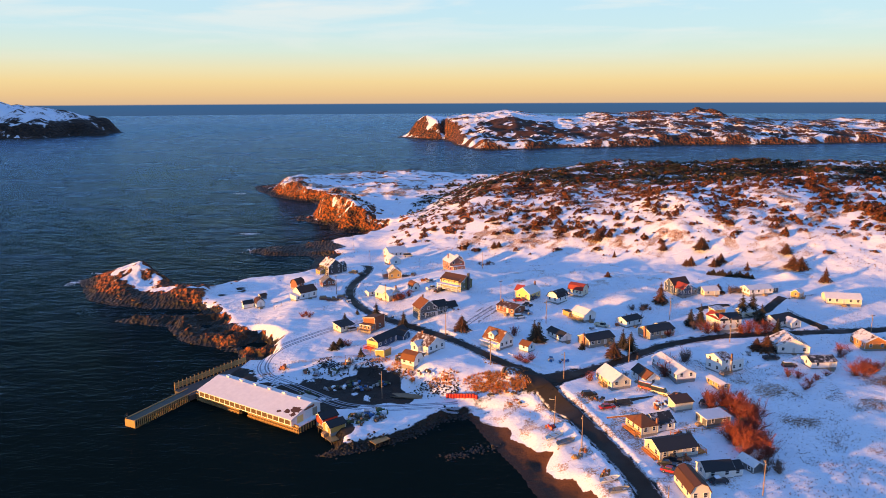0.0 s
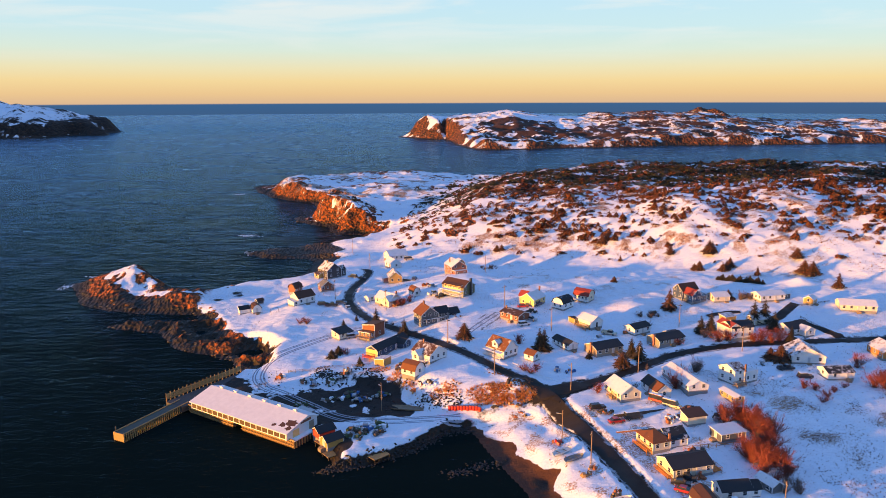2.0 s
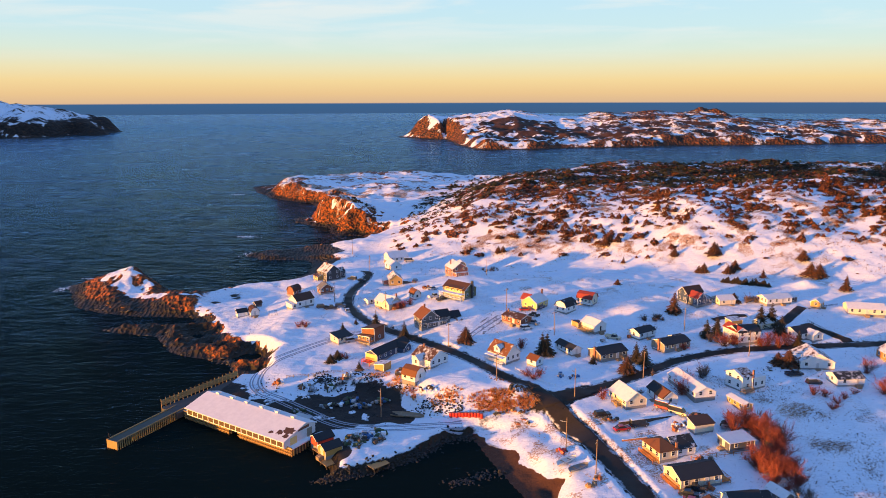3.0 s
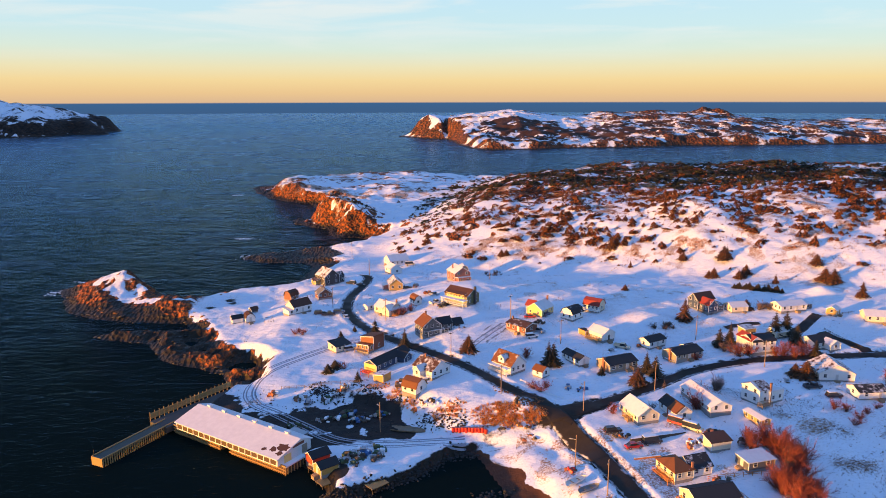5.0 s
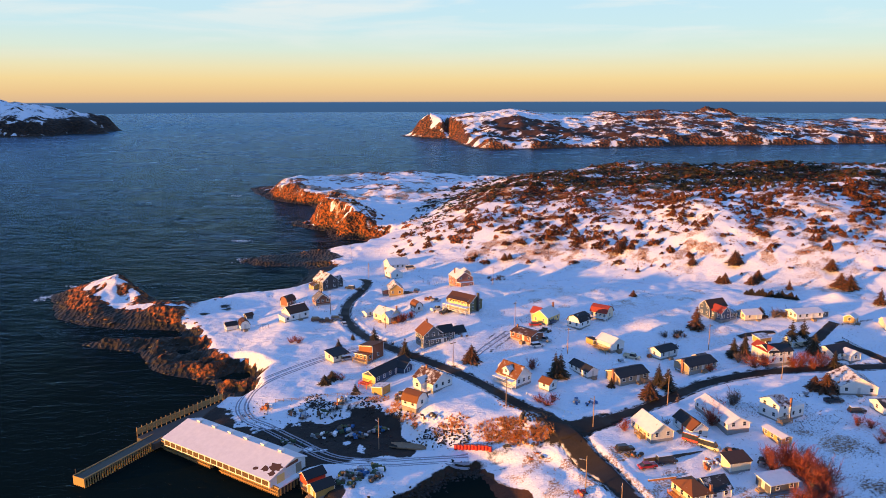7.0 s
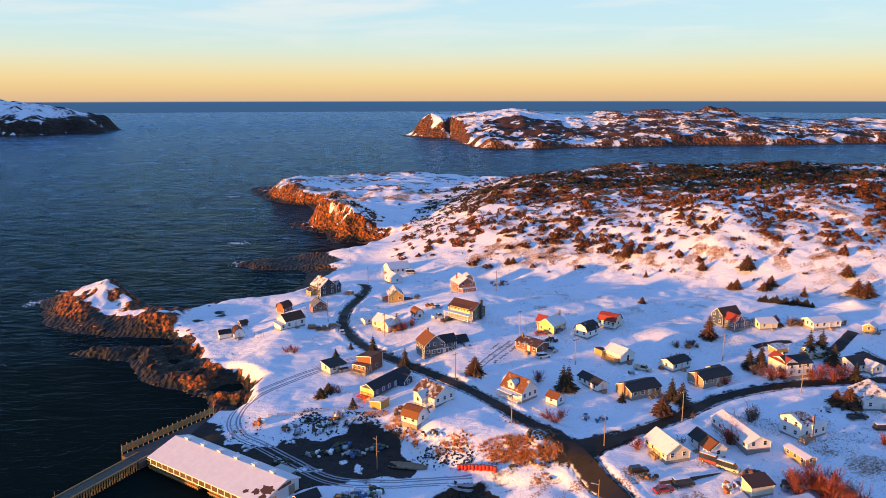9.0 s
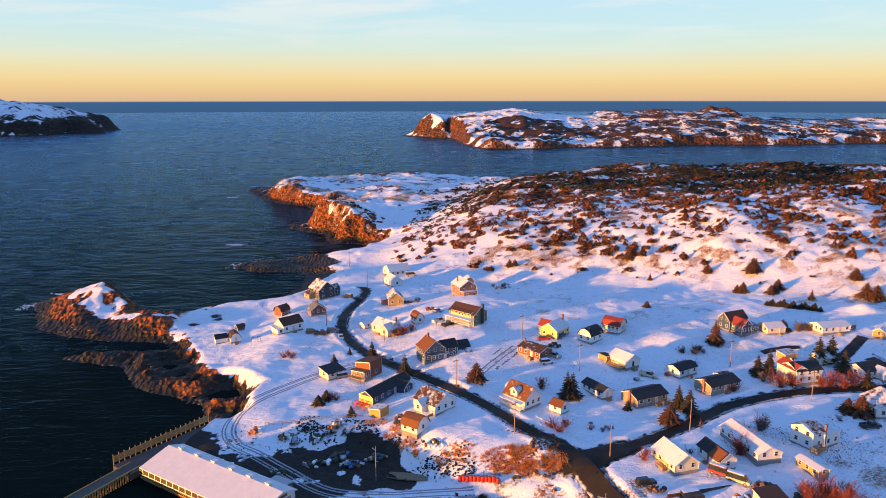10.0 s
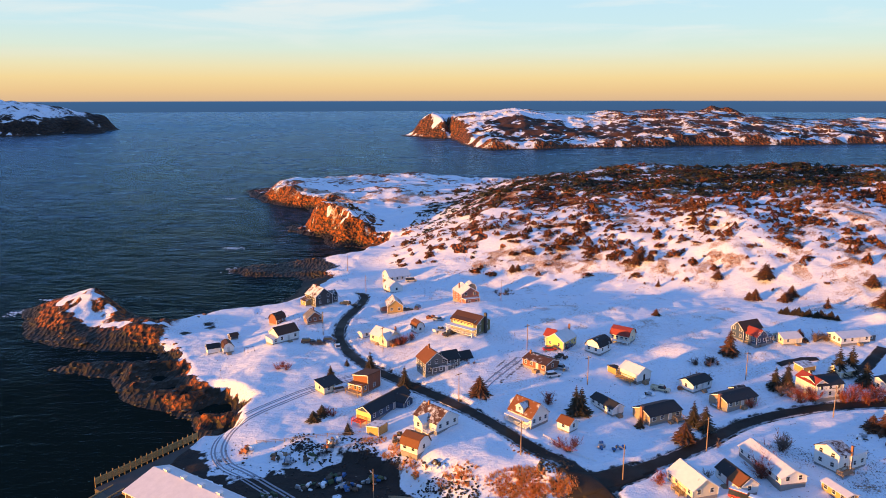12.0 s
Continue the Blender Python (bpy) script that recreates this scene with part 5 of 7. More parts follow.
def build_wharf():
    top = 2.3
    w = thing("wharf", -60.5, 199.3, -33.3, "timber wharf on lit yellow piles with a snowy deck", "wharf", z=0.0)
    L, D = 43.0, 16.0
    part("deck_slab", boxes((-L / 2, 0.4, top - 0.35, L / 2, D, top)), M_SNOWCAP, w, "snow-covered timber deck")
    part("crib_fill", boxes((-L / 2 + 0.4, 0.9, -2.0, -2.2, D, top - 0.4), (1.0, 0.9, -2.0, L / 2 - 0.4, D, top - 0.4)), M_DARKWOOD, w)
    rnd = random.Random(5)
    pile = data_of("pile_post", pole_bm(0.20, 0.17, -2.5, top - 0.3), M_PINE)
    n = 70
    for i in range(n):
        x = -L / 2 + 0.3 + i * (L - 0.6) / (n - 1)
        if -2.3 < x < 1.0:
            continue
        part("pile_post", pile, None, w, m=pose(x, 0.45 + rnd.uniform(-0.04, 0.04), rnd.uniform(-0.1, 0.25), rnd.uniform(-1.5, 1.5), rnd.uniform(-1.5, 1.5)))
    for i in range(14):
        part("pile_post", pile, None, w, m=pose(L / 2 - 0.2, 1.2 + i * 1.05, rnd.uniform(-0.1, 0.2)))
    for z in (0.55, 1.35):
        part("waler", boxes((-L / 2, 0.10, z, -2.3, 0.27, z + 0.25), (1.0, 0.10, z, L / 2, 0.27, z + 0.25)), M_PINE, w)
    part("kerb", boxes((-L / 2, 0.05, top - 0.05, L / 2, 0.38, top + 0.28)), M_PINE, w)
    s = thing("fish_shed", -57.3, 203.2, -33.3, "long white fish shed with a snow-covered roof on the wharf", "shed", "sheds", z=top)
    L, W, H, R = 38.6, 11.6, 1.95, 4.1
    yr = 2.0                                 # the ridge lies towards the land
    ring = [(-W / 2, 0.0), (-W / 2, H), (yr, R), (W / 2, H + 0.9), (W / 2, 0.0)]
    bm = bmesh.new()
    a, b = ([bm.verts.new((x, y, z)) for y, z in ring] for x in (-L / 2, L / 2))
    bm.faces.new(a)
    bm.faces.new(b[::-1])
    for i in range(5):
        bm.faces.new([a[i], b[i], b[(i + 1) % 5], a[(i + 1) % 5]])
    part("wall", bm, WALLS["white"], s)
    for (y0, z0), (y1, z1), o0, o1 in (((-W / 2, H), (yr, R), 0.5, 0.05), ((yr, R), (W / 2, H + 0.9), 0.0, 0.4)):
        dy, dz = y1 - y0, z1 - z0
        k = math.hypot(dy, dz)
        q0, q1 = (y0 - dy / k * o0, z0 - dz / k * o0 + 0.03), (y1 + dy / k * o1, z1 + dz / k * o1 + 0.03)
        bm = bmesh.new()
        vs = [bm.verts.new((x, y, z)) for x in (-L / 2 - 0.4, L / 2 + 0.4) for y, z in (q0, q1, (q1[0], q1[1] + 0.24), (q0[0], q0[1] + 0.24))]
        for f in ((0, 1, 2, 3), (7, 6, 5, 4), (0, 4, 5, 1), (1, 5, 6, 2), (2, 6, 7, 3), (3, 7, 4, 0)):
            bm.faces.new([vs[i] for i in f])
        part("roof_slope", bm, roof_of("brown", 0.88), s, "snow-covered roof with a few bare patches")
    rp = random.Random(8)
    for cx, cy, r in ((L / 2 - 1.6, -W / 2 + 3.6, 1.7), (L / 2 - 3.6, -W / 2 + 2.2, 1.1), (L / 2 - 1.0, -W / 2 + 1.6, 0.9), (L / 2 - 6.0, -W / 2 + 1.4, 0.7)):
        bm = bmesh.new()
        rim = []
        for i in range(14):
            a, q = 6.2832 * i / 14, r * rp.uniform(0.55, 1.0)
            x, y = min(cx + 1.3 * q * math.cos(a), L / 2 + 0.38), cy + q * math.sin(a)
            z = H + (R - H) * (y + W / 2) / (yr + W / 2) + 0.285
            rim.append((x, y, z))
        lo, hi = [bm.verts.new((x, y, z - 0.06)) for x, y, z in rim], [bm.verts.new((x, y, z)) for x, y, z in rim]
        bm.faces.new(hi)
        for i in range(14):
            bm.faces.new([lo[i], lo[(i + 1) % 14], hi[(i + 1) % 14], hi[i]])
        part("bare_patch", bm, roof_of("brown", 0.15), s, "bare brown shingles where snow has slid off")
    bay = (L - 0.6) / 17
    shutter = data_of("shutter", boxes((-bay / 2 + 0.14, -0.05, 0.3, bay / 2 - 0.14, 0.0, 1.65)), plain("dark_brown_shutter", (0.06, 0.03, 0.02), 0.6, vary=0.3))
    post = data_of("bay_post", boxes((-0.12, -0.12, 0.0, 0.12, 0.0, 1.9)), M_TRIM)
    for i in range(17):
        part("shutter", shutter, None, s, m=pose(-L / 2 + 0.3 + bay * (i + 0.5), -W / 2 - 0.004, 0))
    for i in range(18):
        part("bay_post", post, None, s, m=pose(-L / 2 + 0.3 + bay * i, -W / 2 - 0.008, 0))
    vent = data_of("roof_vent", boxes((-0.5, -0.45, 0, 0.5, 0.45, 0.55), (-0.65, -0.6, 0.55, 0.65, 0.6, 0.72)), M_TRIM)
    for i in range(6):
        part("roof_vent", vent, None, s, m=pose(-L / 2 + 4 + i * 6.0, yr + 0.5, R + 0.12))
    part("cargo_door", boxes((L / 2 + 0.005, -3.6, 0.0, L / 2 + 0.09, -1.2, 1.95)), WALLS["yellow"], s, "yellow cargo door")
    part("cargo_door", boxes((L / 2 + 0.005, 2.6, 0.0, L / 2 + 0.09, 4.4, 2.3)), WALLS["tan"], s)
    part("gable_panel", boxes((L / 2 + 0.005, -0.6, 2.7, L / 2 + 0.07, 3.4, 3.4)), WALLS["brick"], s)
    part("lean_to", boxes((10.5, W / 2 + 0.01, 0.0, 15.5, W / 2 + 3.0, 2.2), (10.3, W / 2 + 0.01, 2.2, 15.7, W / 2 + 3.2, 2.4)), M_METAL, s)


def build_jetty():
    top = 2.3
    j = thing("jetty", -80.6, 214.3, 245, "narrow timber jetty running out over the harbour", "jetty", z=0.0)
    L, W = 24.0, 3.8
    part("beam", boxes(*[(0, y - 0.2, top - 0.75, L, y + 0.2, top - 0.2) for y in (-1.5, 0.0, 1.5)]), M_DARKWOOD, j)
    plank = data_of("plank", boxes((-0.24, -W / 2, top - 0.2, 0.24, W / 2, top - 0.08)), plain("jetty_planks", (0.085, 0.08, 0.06), 0.8, vary=0.4, size=0.8))
    for i in range(47):
        part("plank", plank, None, j, m=pose(0.3 + i * 0.51, 0, 0.012 * (i % 3)))
    pile = data_of("pile_post", pole_bm(0.19, 0.16, -2.5, top - 0.2), M_PINE)
    for i in range(34):
        for y in (-W / 2 + 0.1, W / 2 - 0.1):
            part("pile_post", pile, None, j, m=pose(0.4 + i * 0.71, y, 0.05 * ((i * 7) % 4)))
    for i in range(6):
        part("pile_post", pile, None, j, m=pose(L, -W / 2 + 0.2 + i * 0.68, 0.1))
    for y in (-W / 2 + 0.12, W / 2 - 0.12):
        part("kerb", boxes((0, y - 0.13, top - 0.07, L, y + 0.13, top + 0.2)), M_PINE, j)
    part("end_fender", boxes((L, -W / 2, 0.2, L + 0.18, W / 2, top + 0.1)), M_PINE, j, "lit yellow timber fender")
    part("mooring_post", pole_bm(0.10, 0.08, 0, top + 1.6, 8, L - 0.5, -1.6), M_DARKWOOD, j)
    a = thing("wharf_approach", -74.5, 226.5, 56.5, "dark gravel-covered timber approach beside the wharf", "wharf", z=0.0)
    part("deck_slab", boxes((-17, -5.0, 0.6, 16, 2.3, 2.28)), plain("dark_gravel", (0.07, 0.062, 0.055), 0.85, vary=0.4, size=1.5), a)
    f = thing("timber_fence", -76.0, 225.3, 56.5, "yellowish timber wind fence with tall posts along the wharf", "fence", z=2.28)
    post = data_of("post", pole_bm(0.14, 0.12, -2.0, 2.3, 6), M_PINE)
    board = data_of("board", boxes((-0.74, -0.05, 0.1, 0.74, 0.05, 0.62)), plain("fence_boards", (0.28, 0.22, 0.09), 0.8, vary=0.4))
    for i in range(20):
        part("post", post, None, f, m=pose(-14.4 + i * 1.5, 2.6, 0.1 * (i % 2)))
        if i < 19:
            for k in range(3):
                part("board", board, None, f, m=pose(-13.65 + i * 1.5, 2.75, k * 0.58))


build_wharf()
build_jetty()


# ---- scatter helpers ----
def many(name, template, places, mat, label, category, kind="stuff"):
    """Copies of small meshes joined into one: template lists (verts, faces), places rows of x, y, z, turn, size, height, which."""
    vs, fs, off = [], [], 0
    for x, y, z, turn, s, hgt, k in places:
        v, f = template[int(k)]
        c, sn = math.cos(turn), math.sin(turn)
        w = np.empty_like(v)
        w[:, 0] = (v[:, 0] * c - v[:, 1] * sn) * s + x
        w[:, 1] = (v[:, 0] * sn + v[:, 1] * c) * s + y
        w[:, 2] = v[:, 2] * hgt + z
        vs.append(w)
        fs.append(f + off)
        off += len(v)
    co, tri = np.concatenate(vs).astype(np.float32), np.concatenate(fs).astype(np.int32)
    me = bpy.data.meshes.new(name)
    me.vertices.add(len(co))
    me.vertices.foreach_set("co", co.ravel())
    me.loops.add(tri.size)
    me.loops.foreach_set("vertex_index", tri.ravel())
    me.polygons.add(len(tri))
    me.polygons.foreach_set("loop_start", np.arange(0, tri.size, 3, dtype=np.int32))
    me.update(calc_edges=True)
    me.materials.append(mat)
    return tagged(new(name, me), label, category, kind=kind)


def foliage(name, a, b, rough=0.75, thin=0.0):
    m, t, bs = material(name, rough)
    g = t.nodes.new("ShaderNodeNewGeometry")
    o = t.nodes.new("ShaderNodeObjectInfo")
    c = mixc(t, g.outputs["Random Per Island"], a, b)
    c = mixc(t, mathn(t, "MULTIPLY", o.outputs["Random"], 0.35), c, tuple(v * 0.5 for v in a))
    t.links.new(c, bs.inputs["Base Color"])
    if thin:                                  # dry blades let light through
        tr, mx = t.nodes.new("ShaderNodeBsdfTranslucent"), nd(t, "ShaderNodeMixShader", Fac=thin)
        t.links.new(c, tr.inputs["Color"])
        t.links.new(bs.outputs[0], mx.inputs[1])
        t.links.new(tr.outputs[0], mx.inputs[2])
        t.links.new(mx.outputs[0], t.nodes["Material Output"].inputs["Surface"])
    return m


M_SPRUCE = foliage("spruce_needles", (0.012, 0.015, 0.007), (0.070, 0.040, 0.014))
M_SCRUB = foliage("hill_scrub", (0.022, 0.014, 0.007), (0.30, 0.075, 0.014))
# orange-tinted copy of the spruce needles; low sunlight is put into its colour
M_SPRUCE_LIT = foliage("sunlit_spruce_needles", (0.018, 0.014, 0.007), (0.17, 0.055, 0.014))
M_GREENSCRUB = foliage("spruce_scrub", (0.012, 0.016, 0.006), (0.055, 0.042, 0.012))
M_TWIG = foliage("red_twigs", (0.16, 0.028, 0.018), (0.34, 0.075, 0.036))
M_TWIG2 = foliage("grey_twigs", (0.10, 0.07, 0.06), (0.22, 0.14, 0.11))
M_BARK = plain("bark", (0.12, 0.085, 0.06), 0.9, vary=0.4, size=0.3)
M_STONE = plain("shore_stone", (0.021, 0.018, 0.016), 0.8, vary=0.6, size=1.0)
M_STONEWET = plain("wet_stone", (0.026, 0.021, 0.016), 0.6, vary=0.5, size=1.0)
M_TAN = plain("rusty_rock", (0.17, 0.065, 0.02), 0.85, vary=0.8, size=1.5, bumpy=0.6)


def tris(rng, centres, size, droop=0.0):
    """A loose triangle, gently folded, at each centre."""
    n = len(centres)
    d1 = rng.normal(size=(n, 3))
    d1 /= np.linalg.norm(d1, axis=1)[:, None]
    d2 = np.cross(d1, rng.normal(size=(n, 3)))
    d2 /= np.linalg.norm(d2, axis=1)[:, None] + 1e-9
    s = (size * rng.uniform(0.6, 1.4, n))[:, None]
    v = np.stack([centres + d1 * s, centres - d1 * s * 0.6 + d2 * s * 0.7, centres - d1 * s * 0.6 - d2 * s * 0.7 - np.array([0, 0, droop])], 1)
    return v.reshape(-1, 3), np.arange(3 * n).reshape(-1, 3)


def cone_clump(n, seed, lobes=1):
    """A ragged little spruce of unit radius and height."""
    rng = np.random.default_rng(seed)
    cs = []
    for k in range(lobes):
        ox, oy = (0, 0) if k == 0 else rng.uniform(-0.8, 0.8, 2)
        top = 1.0 if k == 0 else rng.uniform(0.5, 0.9)
        m = n // lobes
        z = rng.uniform(0.02, 1.0, m) ** 1.4
        r = (1 - z) * rng.uniform(0.55, 1.0, m) * (0.75 if lobes > 1 else 1.0)
        a = rng.uniform(0, 6.2832, m)
        cs.append(np.c_[ox + r * np.cos(a), oy + r * np.sin(a), z * top])
    return tris(rng, np.concatenate(cs), 0.30 if n < 60 else 0.20)


def dome_clump(n, seed):
    """A low wind-clipped bush."""
    rng = np.random.default_rng(seed)
    a, e = rng.uniform(0, 6.2832, n), np.arcsin(rng.uniform(0.0, 1, n))
    k = rng.uniform(0.6, 1.0, n) * (1 + 0.25 * np.sin(3 * a + seed))
    c = np.c_[k * np.cos(a) * np.cos(e), k * np.sin(a) * np.cos(e), 0.85 * k * np.sin(e)]
    return tris(rng, c, 0.30)


def stone(seed):
    rng = np.random.default_rng(seed)
    bm = bmesh.new()
    bmesh.ops.create_icosphere(bm, subdivisions=1, radius=1.0)
    v = np.array([p.co[:] for p in bm.verts])
    f = np.array([[p.index for p in q.verts] for q in bm.faces])
    bm.free()
    v *= rng.uniform(0.7, 1.2, (len(v), 1))
    v *= rng.uniform(0.6, 1.3, 3)
    for _ in range(7):                        # split faces
        n = rng.normal(size=3)
        n /= np.linalg.norm(n)
        over = np.maximum(v @ n - 0.42, 0)
        v -= over[:, None] * n
    return v, f


SPRUCES = [cone_clump(34, 10 + i) for i in range(4)] + [cone_clump(40, 20 + i, 3) for i in range(4)] + [dome_clump(36, 30 + i) for i in range(4)]
SPRUCES_NEAR = [cone_clump(130, 40 + i) for i in range(3)] + [cone_clump(150, 50 + i, 3) for i in range(3)] + [dome_clump(120, 60 + i) for i in range(3)]
STONES = [stone(70 + i) for i in range(8)]


def hill_scrub():
    rng = np.random.default_rng(8)
    n = 90000
    x, y = rng.uniform(-60, 460, n), rng.uniform(255, 640, n)
    keep = np.abs(x) < 0.64 * y + 25
    x, y = x[keep], y[keep]
    h, d, rocky, lot, dl, road_d, tracks, u, west, _ = land(x, y)
    n1, n2 = fbm(x, y, 16, 3, 401), fbm(x, y, 55, 3, 409)
    up = smooth((u - 10) / 60)
    dense = smooth((y - 345 + 0.12 * x) / 60) * smooth((560 - y) / 60)
    chance = 0.06 + up * (0.24 + 0.62 * smooth((n1 + 0.5 * n2 + 0.55 * dense - 0.20 + 0.22 * smooth((x - 60) / 80)) / 0.5))
    chance = chance * smooth(u / 25) * west * smooth((tracks - 1) / 4) * (h > 4)
    chance = chance + 0.35 * smooth((n1 + n2 - 0.4) / 0.5) * (np.hypot((x + 66) / 22, (y - 448) / 26) < 1) * (h > 5)
    chance = np.where(y > 575, chance * 0.25, chance)
    ok = (rng.uniform(0, 1, len(x)) < chance * 0.62) & (d > 3)
    x, y, h, near = x[ok], y[ok], h[ok], y[ok] < 360
    k = len(x)
    size = (0.55 + 2.2 * rng.uniform(0, 1, k) ** 1.4) * (1 + 0.35 * fbm(x, y, 25, 2, 5))
    size = size * (1 + 0.25 * (y > 380) + 0.25 * smooth((y - 385) / 40))
    tall = size * rng.uniform(0.55, 1.2, k) * np.where(y > 380, 0.62, 1.0)
    turn = rng.uniform(0, 6.28, k)
    green = ~near & (rng.uniform(0, 1, k) < smooth((y - 395 + 0.25 * x + 30 * fbm(x, y, 40, 2, 6)) / 50) * 0.75)
    for name, sel, tmpl, mat in (("near_scrub", near, SPRUCES_NEAR, M_SCRUB), ("hill_scrub", ~near & ~green, SPRUCES, M_SCRUB), ("spruce_scrub", green, SPRUCES, M_GREENSCRUB)):
        which = rng.integers(0, len(tmpl), sel.sum())
        squat = np.where(which >= len(tmpl) * 2 // 3, 0.65, 1.0)
        rows = np.c_[x[sel] * PLAN, y[sel] * PLAN, h[sel] * PLAN - 0.2, turn[sel], size[sel], tall[sel] * squat, which]
        many(name, tmpl, rows, mat, "low dark spruce scrub over the snowy hillside", "scrub")


hill_scrub()


# ---- trees and shrubs ----
def conifer_data(seed, height, radius, levels=15, arms=9):
    rng = np.random.default_rng(seed)
    bm = pole_bm(0.16, 0.03, -0.3, height * 0.96, 6)
    trunk = data_of("trunk", bm, M_BARK)
    vs, fs = [], []
    for l in range(levels):
        f = l / (levels - 1)
        z = height * (0.10 + 0.88 * f)
        r = radius * (1 - f) ** 0.75 * rng.uniform(0.65, 1.15) + 0.08
        n = max(4, int(arms * (1 - 0.5 * f)))
        for a in range(n):
            t = 6.2832 * (a + rng.uniform(-0.3, 0.3)) / n + l * 0.7
            rr = r * rng.uniform(0.65, 1.15)
            d, s = np.array([math.cos(t), math.sin(t), 0]), np.array([-math.sin(t), math.cos(t), 0])
            for k in range(4):
                q = (k + 0.6) / 4
                c = d * rr * q + np.array([0, 0, z - 0.32 * rr * q + 0.05 * rr])
                w = 0.30 * rr * (1.15 - 0.6 * q) + 0.06
                i = len(vs)
                vs += [c - d * w * 0.5 + s * w, c - d * w * 0.5 - s * w, c + d * w * 1.2 - np.array([0, 0, 0.22 * w]), c + np.array([0, 0, 0.28 * w])]
                fs += [(i, i + 1, i + 3), (i + 1, i + 2, i + 3), (i + 2, i, i + 3)]
    crown = mesh_from("crown", np.array(vs), fs, M_SPRUCE)
    return trunk, crown


CONIFERS = [conifer_data(1, 6.5, 2.0, 16, 11), conifer_data(2, 5.0, 2.1, 14, 11), conifer_data(3, 4.2, 2.7, 12, 13), conifer_data(4, 3.0, 1.3, 10, 9)]


# the same crowns again in the sunlit needle colour
LIT_CROWNS = [c.copy() for _, c in CONIFERS]
for c in LIT_CROWNS:
    c.materials[0] = M_SPRUCE_LIT


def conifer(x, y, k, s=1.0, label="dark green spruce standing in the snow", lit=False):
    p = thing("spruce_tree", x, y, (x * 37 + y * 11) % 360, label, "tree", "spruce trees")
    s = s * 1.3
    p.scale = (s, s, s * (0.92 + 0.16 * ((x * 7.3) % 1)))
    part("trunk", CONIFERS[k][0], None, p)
    part("crown", LIT_CROWNS[k] if lit else CONIFERS[k][1], None, p)


for x, y, k, s in ((-28.7, 275.2, 0, 0.9), (-17.6, 266.2, 0, 0.85), (30.2, 249.9, 0, 1.0), (31.9, 250.7, 1, 1.1), (60.6, 244.3, 0, 0.85), (62.4, 240.7, 1, 1.0),
                   (92.3, 267.8, 1, 0.95), (96.4, 268.8, 0, 0.9), (115.7, 276.9, 0, 1.1), (120.3, 278.3, 0, 1.15), (120.5, 270.3, 1, 1.1), (122.0, 259.7, 1, 0.85)):
    conifer(x, y, k, s)
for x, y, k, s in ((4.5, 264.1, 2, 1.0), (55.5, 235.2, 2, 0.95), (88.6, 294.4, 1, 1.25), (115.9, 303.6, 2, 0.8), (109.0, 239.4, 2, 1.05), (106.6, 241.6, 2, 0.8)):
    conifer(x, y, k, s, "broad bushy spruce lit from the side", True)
for x, y, k, s in ((-40.9, 273.9, 3, 0.8), (-36.8, 280.9, 3, 0.6), (-30.5, 236.2, 3, 0.9), (-40.8, 243.7, 2, 0.6), (-39.0, 246.8, 2, 0.6), (46.1, 243.4, 3, 0.8)):
    conifer(x, y, k, s, "small young spruce in the snow")


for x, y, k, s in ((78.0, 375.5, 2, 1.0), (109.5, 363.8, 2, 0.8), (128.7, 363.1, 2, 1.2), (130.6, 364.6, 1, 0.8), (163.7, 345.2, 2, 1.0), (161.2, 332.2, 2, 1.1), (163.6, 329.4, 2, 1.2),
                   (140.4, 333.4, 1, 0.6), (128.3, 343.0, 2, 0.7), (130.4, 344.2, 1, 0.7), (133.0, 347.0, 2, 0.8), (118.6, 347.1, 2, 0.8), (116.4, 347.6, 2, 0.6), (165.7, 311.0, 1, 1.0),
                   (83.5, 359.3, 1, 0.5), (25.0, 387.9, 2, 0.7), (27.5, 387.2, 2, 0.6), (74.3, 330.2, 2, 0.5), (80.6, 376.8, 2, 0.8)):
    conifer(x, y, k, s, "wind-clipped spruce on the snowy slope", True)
for i in range(16):
    conifer(121.0 + i * 1.05 + 0.3 * (i % 2), 329.4 - i * 0.66 + 0.5 * (i % 3), 2, 0.36 + 0.08 * (i % 3), "low spruce in a ragged dark hedge")



def twig_into(vs, fs, p0, p1, r0, r1):
    d = p1 - p0
    a = np.cross(d, (0.3, 0.5, 0.8))
    a /= np.linalg.norm(a) + 1e-9
    b = np.cross(d, a)
    b /= np.linalg.norm(b) + 1e-9
    i = len(vs)
    for p, r in ((p0, r0), (p1, r1)):
        for t in (0, 2.0944, 4.1888):
            vs.append(p + (a * math.cos(t) + b * math.sin(t)) * r)
    for k in range(3):
        m = (k + 1) % 3
        fs.append((i + k, i + m, i + 3 + m, i + 3 + k))


